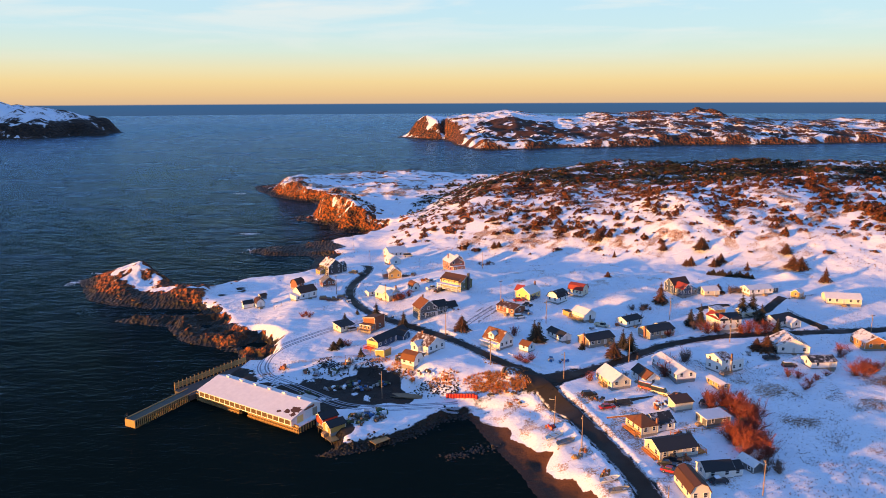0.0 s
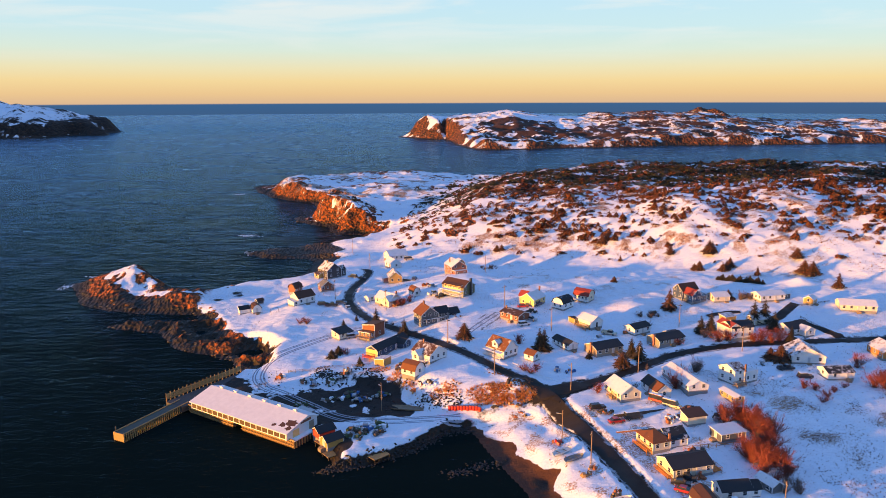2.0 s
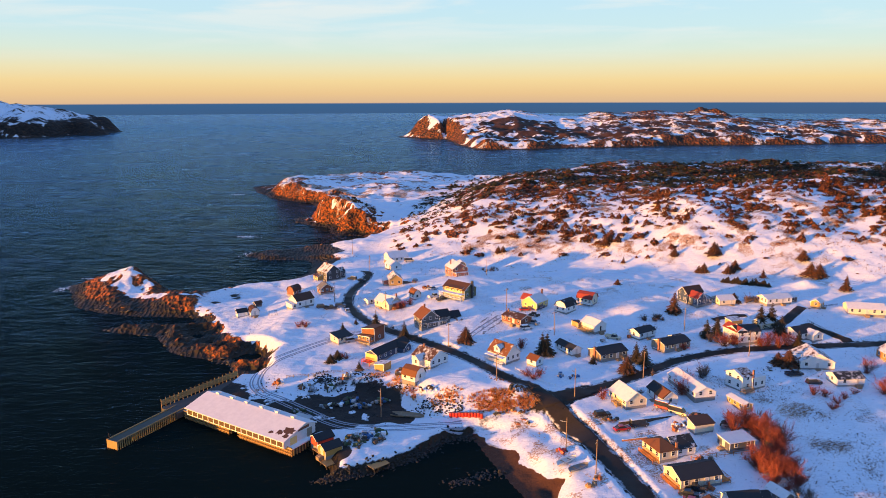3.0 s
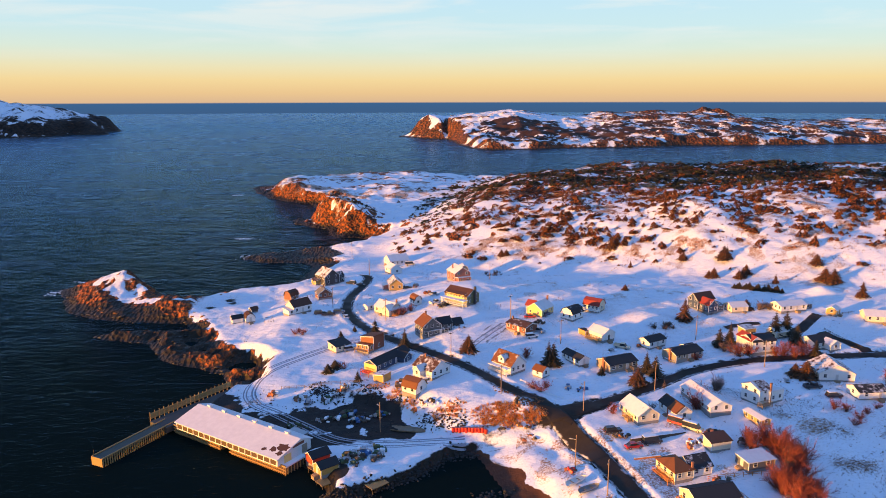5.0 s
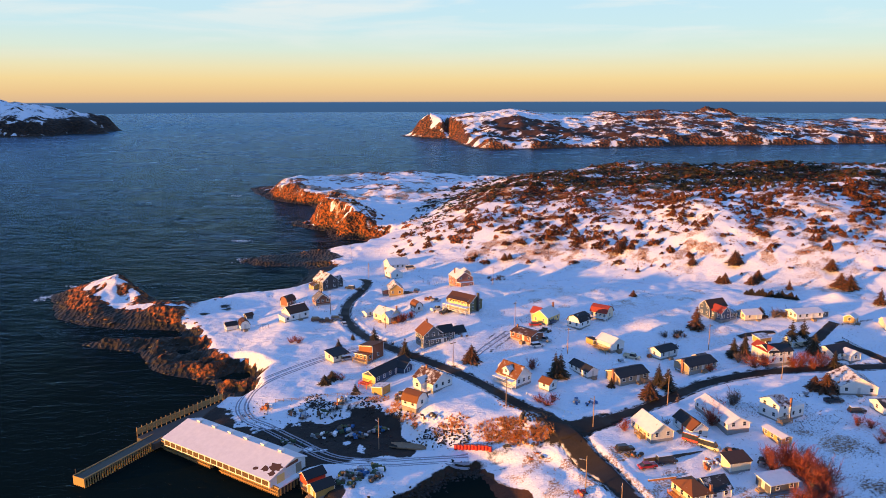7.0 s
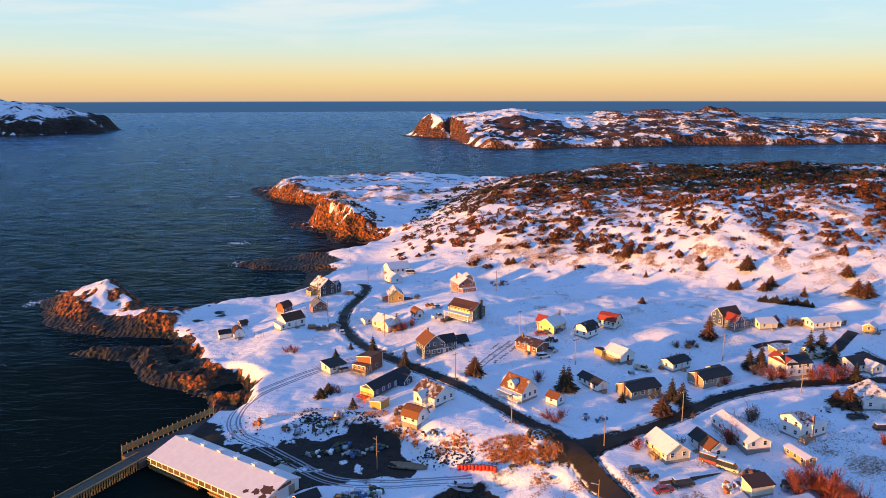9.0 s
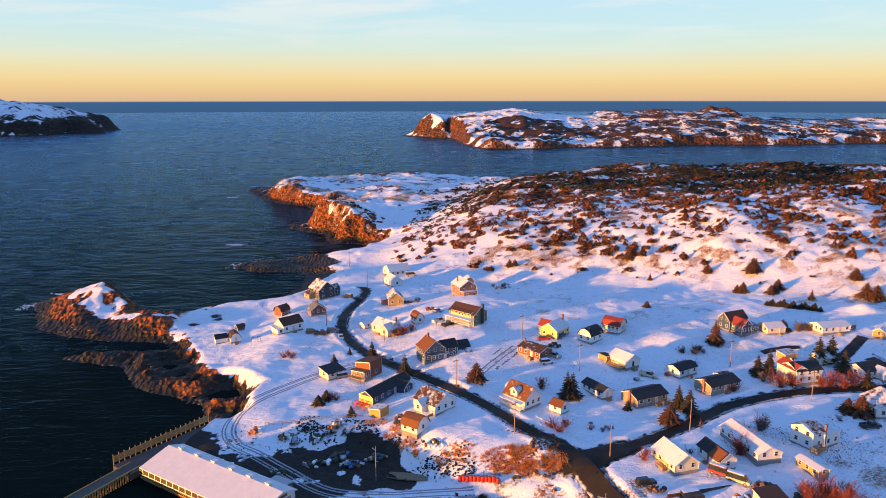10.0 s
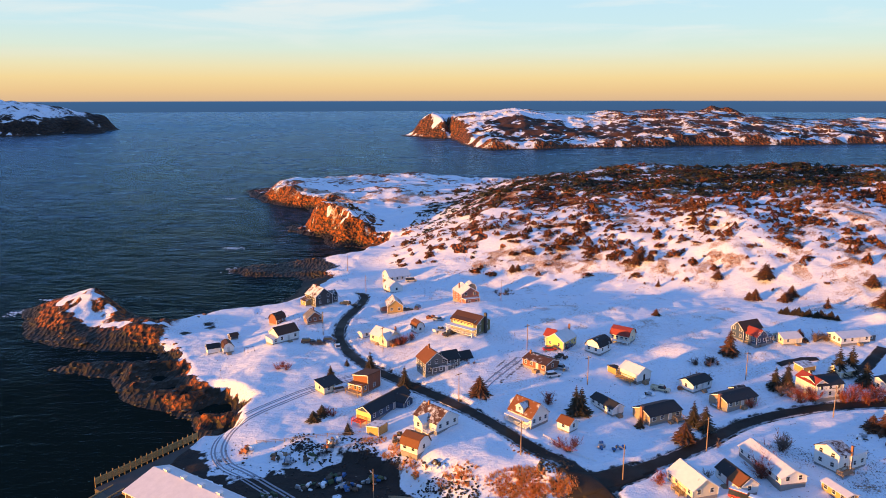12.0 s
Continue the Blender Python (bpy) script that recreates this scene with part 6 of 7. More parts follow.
def shrub_data(seed, stems, spread, mat, twigs=6):
    """A leafless shrub of unit height: stems with forking twigs."""
    rng = np.random.default_rng(seed)
    vs, fs, vt, ft = [], [], [], []
    for _ in range(stems):
        a, lean = rng.uniform(0, 6.28), rng.uniform(0.1, spread)
        p = np.array([rng.uniform(-0.12, 0.12), rng.uniform(-0.12, 0.12), -0.1])
        d = np.array([math.cos(a) * lean, math.sin(a) * lean, 1.0])
        n = rng.uniform(0.65, 1.0)
        for s in range(3):
            q = p + d * n / 3
            twig_into(vs, fs, p, q, 0.016 * (1 - s * 0.28), 0.016 * (0.72 - s * 0.28))
            for _k in range(twigs if s else twigs // 2):
                e = d + rng.normal(size=3) * 0.75
                e[2] = abs(e[2]) * 0.8 + 0.15
                m = p + (q - p) * rng.uniform(0.2, 1)
                g = m + e / np.linalg.norm(e) * rng.uniform(0.14, 0.30)
                twig_into(vt, ft, m, g, 0.009, 0.005)
                e2 = e + rng.normal(size=3) * 0.6
                twig_into(vt, ft, g, g + e2 / np.linalg.norm(e2) * rng.uniform(0.10, 0.22), 0.006, 0.003)
            p, d = q, d + rng.normal(size=3) * 0.15
    return mesh_from("stem", np.array(vs), fs, M_BARK), mesh_from("twig_crown", np.array(vt), ft, mat)


SHRUBS = [shrub_data(1, 16, 0.7, M_TWIG, 8), shrub_data(2, 22, 1.0, M_TWIG, 8), shrub_data(3, 14, 0.8, M_TWIG2, 8), shrub_data(4, 26, 1.4, M_TWIG, 7)]


def shrub(x, y, k, height, wide=1.0, label="leafless reddish shrub in the snow"):
    p = thing("bare_shrub", x, y, (x * 53 + y * 17) % 360, label, "shrub", "bare shrubs")
    p.scale = (height * wide, height * wide, height)
    part("stem", SHRUBS[k][0], None, p)
    part("twig_crown", SHRUBS[k][1], None, p)


for x, y, k, s in ((-58.0, 278.4, 3, 1.9), (-55.6, 277.6, 3, 2.0), (-57.0, 279.8, 1, 1.8), (-22.2, 298.3, 1, 2.6), (-19.6, 301.3, 1, 2.8), (-17.4, 303.8, 1, 2.6), (-20.6, 299.4, 3, 2.2), (23.6, 257.3, 1, 3.2),
                   (23.3, 231.4, 3, 2.2), (25.1, 229.6, 3, 2.4), (27.0, 231.8, 1, 2.2), (43.3, 215.2, 1, 2.8), (95.4, 258.2, 1, 4.0), (98.7, 259.0, 1, 3.8),
                   (111.4, 260.0, 0, 4.6), (114.4, 258.3, 1, 4.2), (117.8, 259.8, 0, 4.4), (108.5, 259.4, 1, 3.6), (55.0, 217.0, 2, 2.0), (80.2, 255.2, 1, 2.2)):
    shrub(x, y, k, s)
for x, y, k, s in ((67.4, 217.6, 1, 4.0), (69.4, 220.6, 1, 4.2), (71.6, 224.4, 1, 3.6), (132.1, 234.9, 0, 4.6), (128.5, 218.8, 1, 4.2), (130.8, 217.4, 0, 4.6),
                   (135.1, 220.9, 1, 4.4), (133.0, 222.8, 0, 4.0), (106.6, 217.6, 1, 2.6), (109.0, 215.8, 1, 2.4), (107.5, 208.6, 3, 2.0), (110.4, 211.0, 3, 2.0),
                   (113.8, 214.0, 1, 1.8), (118.6, 218.0, 3, 1.6), (-35.8, 246.2, 3, 1.8), (-37.6, 247.6, 3, 1.6)):
    shrub(x, y, k, s)
for x, y, s in ((77.2, 229.2, 4.0), (78.9, 231.0, 3.6), (68.6, 273.9, 1.8), (70.6, 275.0, 2.0), (72.6, 275.5, 2.2), (75.1, 275.1, 2.0), (92.0, 262.7, 3.4), (94.4, 262.4, 3.0),
                (62.4, 231.2, 1.6), (120.5, 302.0, 3.0)):
    shrub(x, y, 2, s, 1.0, "leafless grey shrub in the snow")


def thicket():
    rng = random.Random(12)
    line = curve([(78, 198), (81, 190), (79, 182), (75, 175), (75.5, 167), (74, 158)], 6)
    for i in range(46):
        q = line[int(i / 46 * (len(line) - 1))]
        x, y = q[0] + rng.gauss(0, 2.4), q[1] + rng.gauss(0, 1.8)
        if 64 < x < 76.5 and 181 < y < 190.5:
            continue
        k = 2 if y < 163 or rng.random() < 0.12 else rng.choice((0, 1, 1))
        shrub(x, y, k, rng.uniform(3.0, 5.2) if y > 164 else rng.uniform(2.0, 3.2), rng.uniform(0.8, 1.1), "leafless red-brown shrub in a dense thicket")


thicket()


# ---- stones along the shore ----
def shore_stones():
    rng = np.random.default_rng(21)
    line = curve([(-28.5, 146.2), (-24, 147.2), (-19, 149.2), (-13, 152.6), (-7, 157.6), (-1, 164.2), (3, 165)], 10)
    rows = []
    for i in range(620):
        q = line[rng.integers(0, len(line))] + rng.normal(0, 0.9, 2)
        s = rng.uniform(0.25, 0.8)
        rows.append((q[0] * PLAN, q[1] * PLAN, max(ground(q[0] * PLAN, q[1] * PLAN), -0.3) + 0.1 * s, rng.uniform(0, 6.28), s, s * 0.8, rng.integers(0, 8)))
    groin = curve([(-2, 174.5), (2, 176), (6, 178), (11, 179.5)], 8)
    for i in range(150):
        q = groin[rng.integers(0, len(groin))] + rng.normal(0, 1.1, 2)
        s = rng.uniform(0.25, 0.75)
        rows.append((q[0], q[1], max(ground(q[0], q[1]), -0.25) + 0.15, rng.uniform(0, 6.28), s, s * 0.8, rng.integers(0, 8)))
    many("revetment_stones", STONES, rows, M_STONE, "dark rough boulders along the harbour shore", "boulders")
    # broken ledges of the outer rocks and the cove
    n = 26000
    x, y = rng.uniform(-168, -40, n), rng.uniform(198, 480, n)
    h, d, rocky, *_ = land(x, y)
    for name, mat, lo, hi, cnt, label in (("tide_rocks", M_STONEWET, -0.6, 1.3, 700, "dark wet tidal rocks"), ("ledge_rocks", M_TAN, 1.0, 5.0, 90, "rust-brown broken ledges of rock")):
        ok = (h > lo) & (h < hi) & (rocky > 0.5) & (d < 11) & (d > -5)
        if name == "ledge_rocks":
            ok &= d < 8
        xs, ys, hs = x[ok][:cnt], y[ok][:cnt], h[ok][:cnt]
        k = len(xs)
        s = rng.uniform(0.4, 1.4, k) ** 1.5
        many(name, STONES, np.c_[xs * PLAN, ys * PLAN, np.maximum(hs * PLAN, -0.2) - 0.1 * s, rng.normal(0.9, 0.4, k), s * 1.3, s * rng.uniform(0.25, 0.6, k), rng.integers(0, 8, k)], mat, label, "rocks")


shore_stones()


# ---- dry grass poking through the snow ----
def tuft(seed, n=9):
    rng = np.random.default_rng(seed)
    vs = []
    for i in range(n):
        a, l = rng.uniform(0, 6.28), rng.uniform(0.25, 0.9)
        b = np.array([rng.uniform(-0.25, 0.25), rng.uniform(-0.25, 0.25), -0.05])
        s = np.array([-math.sin(a), math.cos(a), 0]) * 0.10
        vs += [b + s, b - s, b + np.array([math.cos(a) * l, math.sin(a) * l, rng.uniform(0.5, 1.0)])]
    return np.array(vs), np.arange(3 * n).reshape(-1, 3)


def dry_grass():
    rng = np.random.default_rng(33)
    tufts = [tuft(80 + i) for i in range(6)]
    m_straw, m_dark = foliage("straw_blades", (0.26, 0.13, 0.05), (0.58, 0.36, 0.14), thin=0.4), foliage("dark_stalks", (0.06, 0.045, 0.035), (0.18, 0.11, 0.07))
    n = 150000
    x, y = rng.uniform(-70, 170, n), rng.uniform(112, 345, n)
    keep = np.abs(x) < 0.66 * y + 5
    x, y = x[keep], y[keep]
    h, d, rocky, lot, dl, road_d, tracks, u, west, _ = land(x, y)
    n1, n2 = fbm(x, y, 7, 3, 501), fbm(x, y, 24, 3, 503)
    bank = smooth((4.2 - np.abs(dl + 1.0)) / 3) * (x > -12) * (x < 13) * (y > 167) * smooth((n1 + 0.6) / 0.5)
    field = smooth((x - 52) / 10) * smooth((190 - y) / 8) * (0.02 + 0.6 * smooth((n1 * 0.7 + n2 - 0.15) / 0.5))
    slope = smooth(u / 12) * smooth((75 - u) / 20) * 0.8 * smooth((n1 + 0.5 * n2 - 0.1) / 0.4)
    yard = 0.30 * smooth((n1 + 0.7 * n2 - 0.45) / 0.3) * (y > 190)
    near = smooth((x - 3) / 8) * smooth((40 - x) / 10) * smooth((166 - y) / 6) * 0.5 * smooth((n1 - 0.1) / 0.3)
    clear = (road_d > 1.5) & (tracks > 0.5) & (d > 3) & (h > 1.6)
    for name, prob, mat, lo, hi, lb in (("dry_grass", np.maximum(bank, np.maximum(slope, near)), m_straw, 0.25, 0.7, "straw-coloured dead grass poking through snow"),
                                        ("winter_stalks", np.maximum(field, yard), m_dark, 0.18, 0.45, "dark dead stalks scattered over the snowfield")):
        ok = clear & (rng.uniform(0, 1, len(x)) < prob * (0.3 if name == 'dry_grass' else 0.75))
        k = ok.sum()
        s = rng.uniform(lo, hi, k)
        many(name, tufts, np.c_[x[ok] * PLAN, y[ok] * PLAN, h[ok] * PLAN, rng.uniform(0, 6.28, k), s, s * rng.uniform(0.6, 1.1, k), rng.integers(0, 6, k)], mat, lb, "grass")


dry_grass()


# ---- rubble and field stubble ----
def rubble():
    rng = np.random.default_rng(61)
    line = curve([(-36, 193), (-30, 191.5), (-22, 190), (-17, 185), (-12, 180), (-6, 176), (-1, 173), (4, 171.5)], 8)
    rows = []
    for i in range(1300):
        q = line[min(int(rng.uniform(0, 1) ** 1.3 * len(line)), len(line) - 1)] + rng.normal(0, 2.0, 2)
        if fbm(q[:1], q[1:], 5, 2, 44)[0] < -0.1:
            continue
        s = rng.uniform(0.15, 0.55)
        rows.append((q[0] * PLAN, q[1] * PLAN, 0.0, rng.uniform(0, 6.28), s * 1.2, s * 0.8, rng.integers(0, 8)))
    for i in range(380):
        x, y = rng.uniform(-52, -16), rng.uniform(168, 198)
        if float(signed(np.array([x]), np.array([y]), LOT)[0]) < 1.5:
            continue
        s = rng.uniform(0.12, 0.45)
        rows.append((x * PLAN, y * PLAN, 0.0, rng.uniform(0, 6.28), s * 1.3, s * 0.7, rng.integers(0, 8)))
    rusty = []
    line = curve([(6, 173), (11, 174.5), (15, 176), (18.5, 176.5), (14, 181), (10, 184)], 8)
    for i in range(330):
        q = line[rng.integers(0, len(line))] + rng.normal(0, 1.1, 2)
        s = rng.uniform(0.15, 0.5)
        rusty.append((q[0] * PLAN, q[1] * PLAN, 0.0, rng.uniform(0, 6.28), s * 1.3, s * 0.8, rng.integers(0, 8)))
    rusty = np.array(rusty)
    rusty[:, 2] = heights(rusty[:, 0], rusty[:, 1]) + 0.05
    many("rusty_rubble", STONES, rusty, M_TAN, "rust-brown stones and scrap on the sunlit bank", "rubble")
    rows = np.array(rows)
    rows[:, 2] = heights(rows[:, 0], rows[:, 1]) + 0.05
    many("rubble", STONES, rows, M_STONE, "dark rubble and broken gear along the snowy bank", "rubble")


def field_stubble():
    rng = np.random.default_rng(35)
    tufts = [tuft(90 + i, 5) for i in range(6)]
    n = 90000
    x, y = rng.uniform(48, 150, n), rng.uniform(112, 196, n)
    ok = x < 0.66 * y + 5
    x, y = x[ok], y[ok]
    h, d, rocky, lot, dl, road_d, *_ = land(x, y)
    n1, n2 = fbm(x, y, 4, 3, 511), fbm(x, y, 22, 3, 513)
    clump = np.max([smooth(1.2 - np.hypot((x - a) / r, (y - b) / (0.8 * r)) + 0.4 * n1) for a, b, r in FIELD_SCRUB], axis=0)
    prob = 0.9 * clump + 0.5 * smooth((x - 52) / 12) * smooth((194 - y) / 10) * (0.03 + 0.80 * smooth((n1 * 0.5 + n2 - 0.15) / 0.5))
    ok = (rng.uniform(0, 1, len(x)) < 0.8 * prob) & (road_d > 2)
    k = ok.sum()
    s = rng.uniform(0.2, 0.5, k)
    many("field_stubble", tufts, np.c_[x[ok] * PLAN, y[ok] * PLAN, h[ok] * PLAN, rng.uniform(0, 6.28, k), s, s * rng.uniform(0.4, 0.9, k), rng.integers(0, 6, k)],
         foliage("field_stalks", (0.06, 0.026, 0.016), (0.24, 0.10, 0.05)), "dark stubble poking through the snowy field", "grass")


def tussocks():
    """The long golden grass on the bank above the drums."""
    rng = np.random.default_rng(77)
    tufts = [tuft(120 + i, 12) for i in range(5)]
    rows = []
    for cx, cy, rx, ry, n in ((10.5, 209.0, 7.0, 3.4, 330), (-2.0, 212.0, 5.0, 3.0, 90), (14.5, 206.0, 3.0, 1.8, 130), (-18.0, 225.5, 2.6, 3.6, 50), (-13.5, 219.0, 2.6, 2.4, 36), (-24.0, 231.0, 4.0, 1.6, 34), (20.0, 206.6, 3.4, 2.2, 140)):
        for _ in range(n):
            a, r = rng.uniform(0, 6.28), rng.uniform(0, 1) ** 0.6
            s = rng.uniform(0.5, 1.05)
            rows.append((cx + rx * r * math.cos(a), cy + ry * r * math.sin(a), 0.0, rng.uniform(0, 6.28), s * 1.3, s * rng.uniform(0.7, 1.2), rng.integers(0, 5)))
    rows = np.array(rows)
    rows[:, 2] = heights(rows[:, 0], rows[:, 1]) - 0.05
    many("golden_grass", tufts, rows, foliage("golden_blades", (0.72, 0.24, 0.05), (0.95, 0.66, 0.32), thin=0.45), "long golden dead grass on the bank", "grass")


rubble()
field_stubble()
tussocks()

# ---- driveways ----
for nm, ln, half, lb in (("side_street", [(134.4, 280.9), (135.6, 276.1), (137.6, 272.3), (141.0, 264.1), (143.0, 260.6)], 2.0, "narrow dark side street between snow banks"),
                         ("driveway", [(140.3, 295.8), (134.0, 289.4), (128.3, 284.0), (124.6, 281.7)], 1.8, "dark cleared driveway"),
                         ("lane", [(101.1, 285.7), (106.0, 287.7), (110.8, 289.2), (115.5, 289.3)], 1.2, "narrow cleared lane between houses")):
    ribbon(nm, curve(laid(ln) / PLAN, 6), half / PLAN, M_ROAD, lb, 0.12)


# ---- vehicles ----
def paint(name, c):
    m, t, b = material(name, 0.3)
    g = spot(t, 0.8, 3.0)
    t.links.new(mixc(t, mathn(t, "MULTIPLY", g, 0.35), c, tuple(v * 0.5 + 0.04 for v in c)), b.inputs["Base Color"])
    b.inputs["Coat Weight"].default_value = 0.5
    return m


PAINTS = {k: paint(f"{k}_car_paint", c) for k, c in dict(black=(0.012, 0.013, 0.016), red=(0.42, 0.02, 0.015), white=(0.72, 0.72, 0.72), silver=(0.34, 0.36, 0.40),
                                                        blue=(0.03, 0.06, 0.14), cream=(0.60, 0.52, 0.36)).items()}
M_LAMP = plain("headlight_glass", (0.7, 0.7, 0.68), 0.2, vary=0.05)
M_TAIL = plain("tail_light", (0.35, 0.01, 0.01), 0.3, vary=0.05)
WHEEL = None


def tapered(x0, x1, w0, z0, xa, xb, w1, z1):
    bm = bmesh.new()
    lo = [bm.verts.new((x, y, z0)) for x, y in ((x0, -w0), (x1, -w0), (x1, w0), (x0, w0))]
    hi = [bm.verts.new((x, y, z1)) for x, y in ((xa, -w1), (xb, -w1), (xb, w1), (xa, w1))]
    bm.faces.new(lo[::-1])
    bm.faces.new(hi)
    for i in range(4):
        bm.faces.new([lo[i], lo[(i + 1) % 4], hi[(i + 1) % 4], hi[i]])
    return bm


def wheel_data():
    bm = pole_bm(0.34, 0.34, -0.11, 0.11, 14)
    bmesh.ops.rotate(bm, verts=bm.verts, cent=(0, 0, 0), matrix=Matrix.Rotation(radians(90), 3, "X"))
    tyre = data_of("tyre", bm, M_RUBBER)
    bm = pole_bm(0.20, 0.20, -0.125, 0.125, 10)
    bmesh.ops.rotate(bm, verts=bm.verts, cent=(0, 0, 0), matrix=Matrix.Rotation(radians(90), 3, "X"))
    return tyre, data_of("rim", bm, M_METAL)


TYRE, RIM = wheel_data()


def car(x, y, rot, color, kind="suv", snow=False, label=""):
    """A parked vehicle facing its own +x."""
    p = thing({"suv": "car", "sedan": "car", "pickup": "pickup_truck", "van": "van"}[kind], x, y, rot, label or f"{color} {kind} parked on the snow", "car", "parked vehicles", sink=0.03)
    L = {"suv": 4.6, "sedan": 4.5, "pickup": 5.4, "van": 5.2}[kind]
    pm = PAINTS[color]
    bm = tapered(-L / 2, L / 2, 0.90, 0.32, -L / 2 + 0.08, L / 2 - 0.12, 0.86, 0.95 if kind != "sedan" else 0.88)
    bmesh.ops.bevel(bm, geom=list(bm.edges), offset=0.09, segments=2, affect="EDGES")
    part("body", bm, pm, p)
    z0 = 0.88
    x0, x1, xa, xb, zt = {"suv": (-2.2, 1.15, -1.95, 0.45, 1.62), "sedan": (-1.7, 1.1, -1.05, 0.35, 1.42), "pickup": (-0.6, 1.5, -0.35, 0.85, 1.72), "van": (-2.55, 1.9, -2.5, 1.2, 2.05)}[kind]
    bm = tapered(x0, x1, 0.80, z0, xa, xb, 0.66, zt)
    bmesh.ops.bevel(bm, geom=list(bm.edges), offset=0.05, segments=1, affect="EDGES")
    part("cabin", bm, M_GLASS, p)
    part("cabin_roof", bevelled((xa - 0.05, -0.70, zt - 0.05, xb + 0.05, 0.70, zt + 0.05), 0.03), pm, p)
    if kind == "pickup":
        part("bed", boxes((-2.6, -0.82, 0.90, -0.7, -0.74, 1.22), (-2.6, 0.74, 0.90, -0.7, 0.82, 1.22), (-2.62, -0.82, 0.90, -2.54, 0.82, 1.22)), pm, p)
    if snow:
        part("snow_layer", bevelled((xa, -0.64, zt + 0.05, xb, 0.64, zt + 0.18), 0.05), M_SNOWCAP, p, "snow on the roof")
    for sx in (-L * 0.31, L * 0.31):
        for sy in (-0.84, 0.84):
            w = part("tyre", TYRE, None, p, m=pose(sx, sy, 0.34))
            part("rim", RIM, None, w)
    for sy in (-0.62, 0.62):
        part("headlight", boxes((L / 2 - 0.11, sy - 0.18, 0.66, L / 2 - 0.02, sy + 0.18, 0.82)), M_LAMP, p)
        part("tail_light", boxes((-L / 2 + 0.0, sy - 0.12, 0.66, -L / 2 + 0.09, sy + 0.12, 0.86)), M_TAIL, p)


for x, y, rot, c, k, sn in ((-53.4, 303.2, 8, "black", "suv", 0), (-49.6, 301.6, 12, "black", "pickup", 0), (-45.8, 303.2, 10, "blue", "suv", 0), (-42.3, 298.6, 105, "white", "sedan", 0),
                            (36.0, 300.6, 55, "blue", "suv", 0), (31.2, 283.0, -35, "silver", "suv", 0), (27.9, 277.5, 20, "white", "suv", 1), (29.6, 298.0, 5, "red", "sedan", 0),
                            (58.2, 267.0, -32, "cream", "pickup", 0), (-8.2, 325.2, -20, "silver", "sedan", 1)):
    car(x, y, rot, c, k, bool(sn))
for x, y, rot, c, k, sn in ((-7.6, 313.0, 40, "white", "pickup", 0), (-4.2, 310.4, 45, "black", "pickup", 0), (-30.6, 388.8, 15, "blue", "sedan", 0), (-21.5, 386.5, 12, "cream", "van", 1),
                            (41.1, 204.8, 12, "black", "suv", 0), (44.6, 196.5, 15, "red", "sedan", 0), (50.0, 199.4, 15, "black", "van", 1), (59.6, 208.9, -40, "red", "van", 1),
                            (62.6, 205.6, -40, "cream", "van", 1), (51.2, 162.4, -20, "black", "sedan", 0)):
    car(x, y, rot, c, k, bool(sn))
for x, y, rot, c, k, sn in ((53.0, 165.0, -25, "black", "pickup", 0), (51.0, 159.2, -30, "red", "sedan", 0), (107.3, 231.7, 8, "black", "pickup", 0), (110.6, 225.6, 5, "black", "suv", 1),
                            (60.2, 153.4, 10, "black", "sedan", 1), (-20.6, 340.6, 20, "black", "sedan", 1), (-16.8, 342.4, 80, "blue", "suv", 0), (-42.5, 348.6, 160, "black", "sedan", 0),
                            (-46.8, 350.2, 165, "black", "suv", 1), (-36.2, 262.0, 30, "silver", "suv", 1)):
    car(x, y, rot, c, k, bool(sn))


# ---- poles, drums, boats and clutter ----
POLE = data_of("shaft", pole_bm(0.15, 0.09, -0.8, 8.6, 8), plain("pole_wood", (0.26, 0.17, 0.11), 0.85, vary=0.3))
ARM = data_of("crossarm", boxes((-1.1, -0.06, 7.9, 1.1, 0.06, 8.06)), M_DARKWOOD)
INSULATOR = data_of("insulator", pole_bm(0.05, 0.03, 8.06, 8.24, 6), M_LAMP)


def utility_pole(x, y, rot, arm=True):
    p = thing("utility_pole", x, y, rot, "weathered wooden utility pole", "pole", "utility poles")
    part("shaft", POLE, None, p)
    if arm:
        part("crossarm", ARM, None, p, m=pose(0, 0.14, 0))
        for dx in (-1.0, -0.4, 0.5, 1.0):
            part("insulator", INSULATOR, None, p, m=pose(dx, 0.14, 0))
    else:
        part("lamp_arm", boxes((-0.04, 0.0, 7.4, 0.04, 1.3, 7.5), (-0.14, 1.0, 7.34, 0.14, 1.7, 7.48)), M_METAL, p)


for x, y, rot, arm in ((35.5, 217.0, 20, 0), (59.5, 230.9, 25, 1), (99.9, 248.5, 10, 1), (37.5, 271.8, 30, 1), (21.9, 297.8, 40, 1), (13.0, 227.2, 45, 1), (-26.3, 292.6, 60, 1),
                       (-1.6, 259.2, 40, 1), (-49.4, 311.3, 80, 1), (-40.1, 366.8, 90, 1), (-55.3, 420.2, 90, 1), (86.7, 275.4, 15, 1), (16.8, 348.5, 40, 0), (32.5, 172.1, 70, 1),
                       (68.2, 148.4, 80, 1), (-21.0, 206.9, 30, 0), (27.4, 183.9, 60, 0), (152.0, 251.8, 10, 1), (44.0, 138.5, 80, 1)):
    utility_pole(x, y, rot, bool(arm))


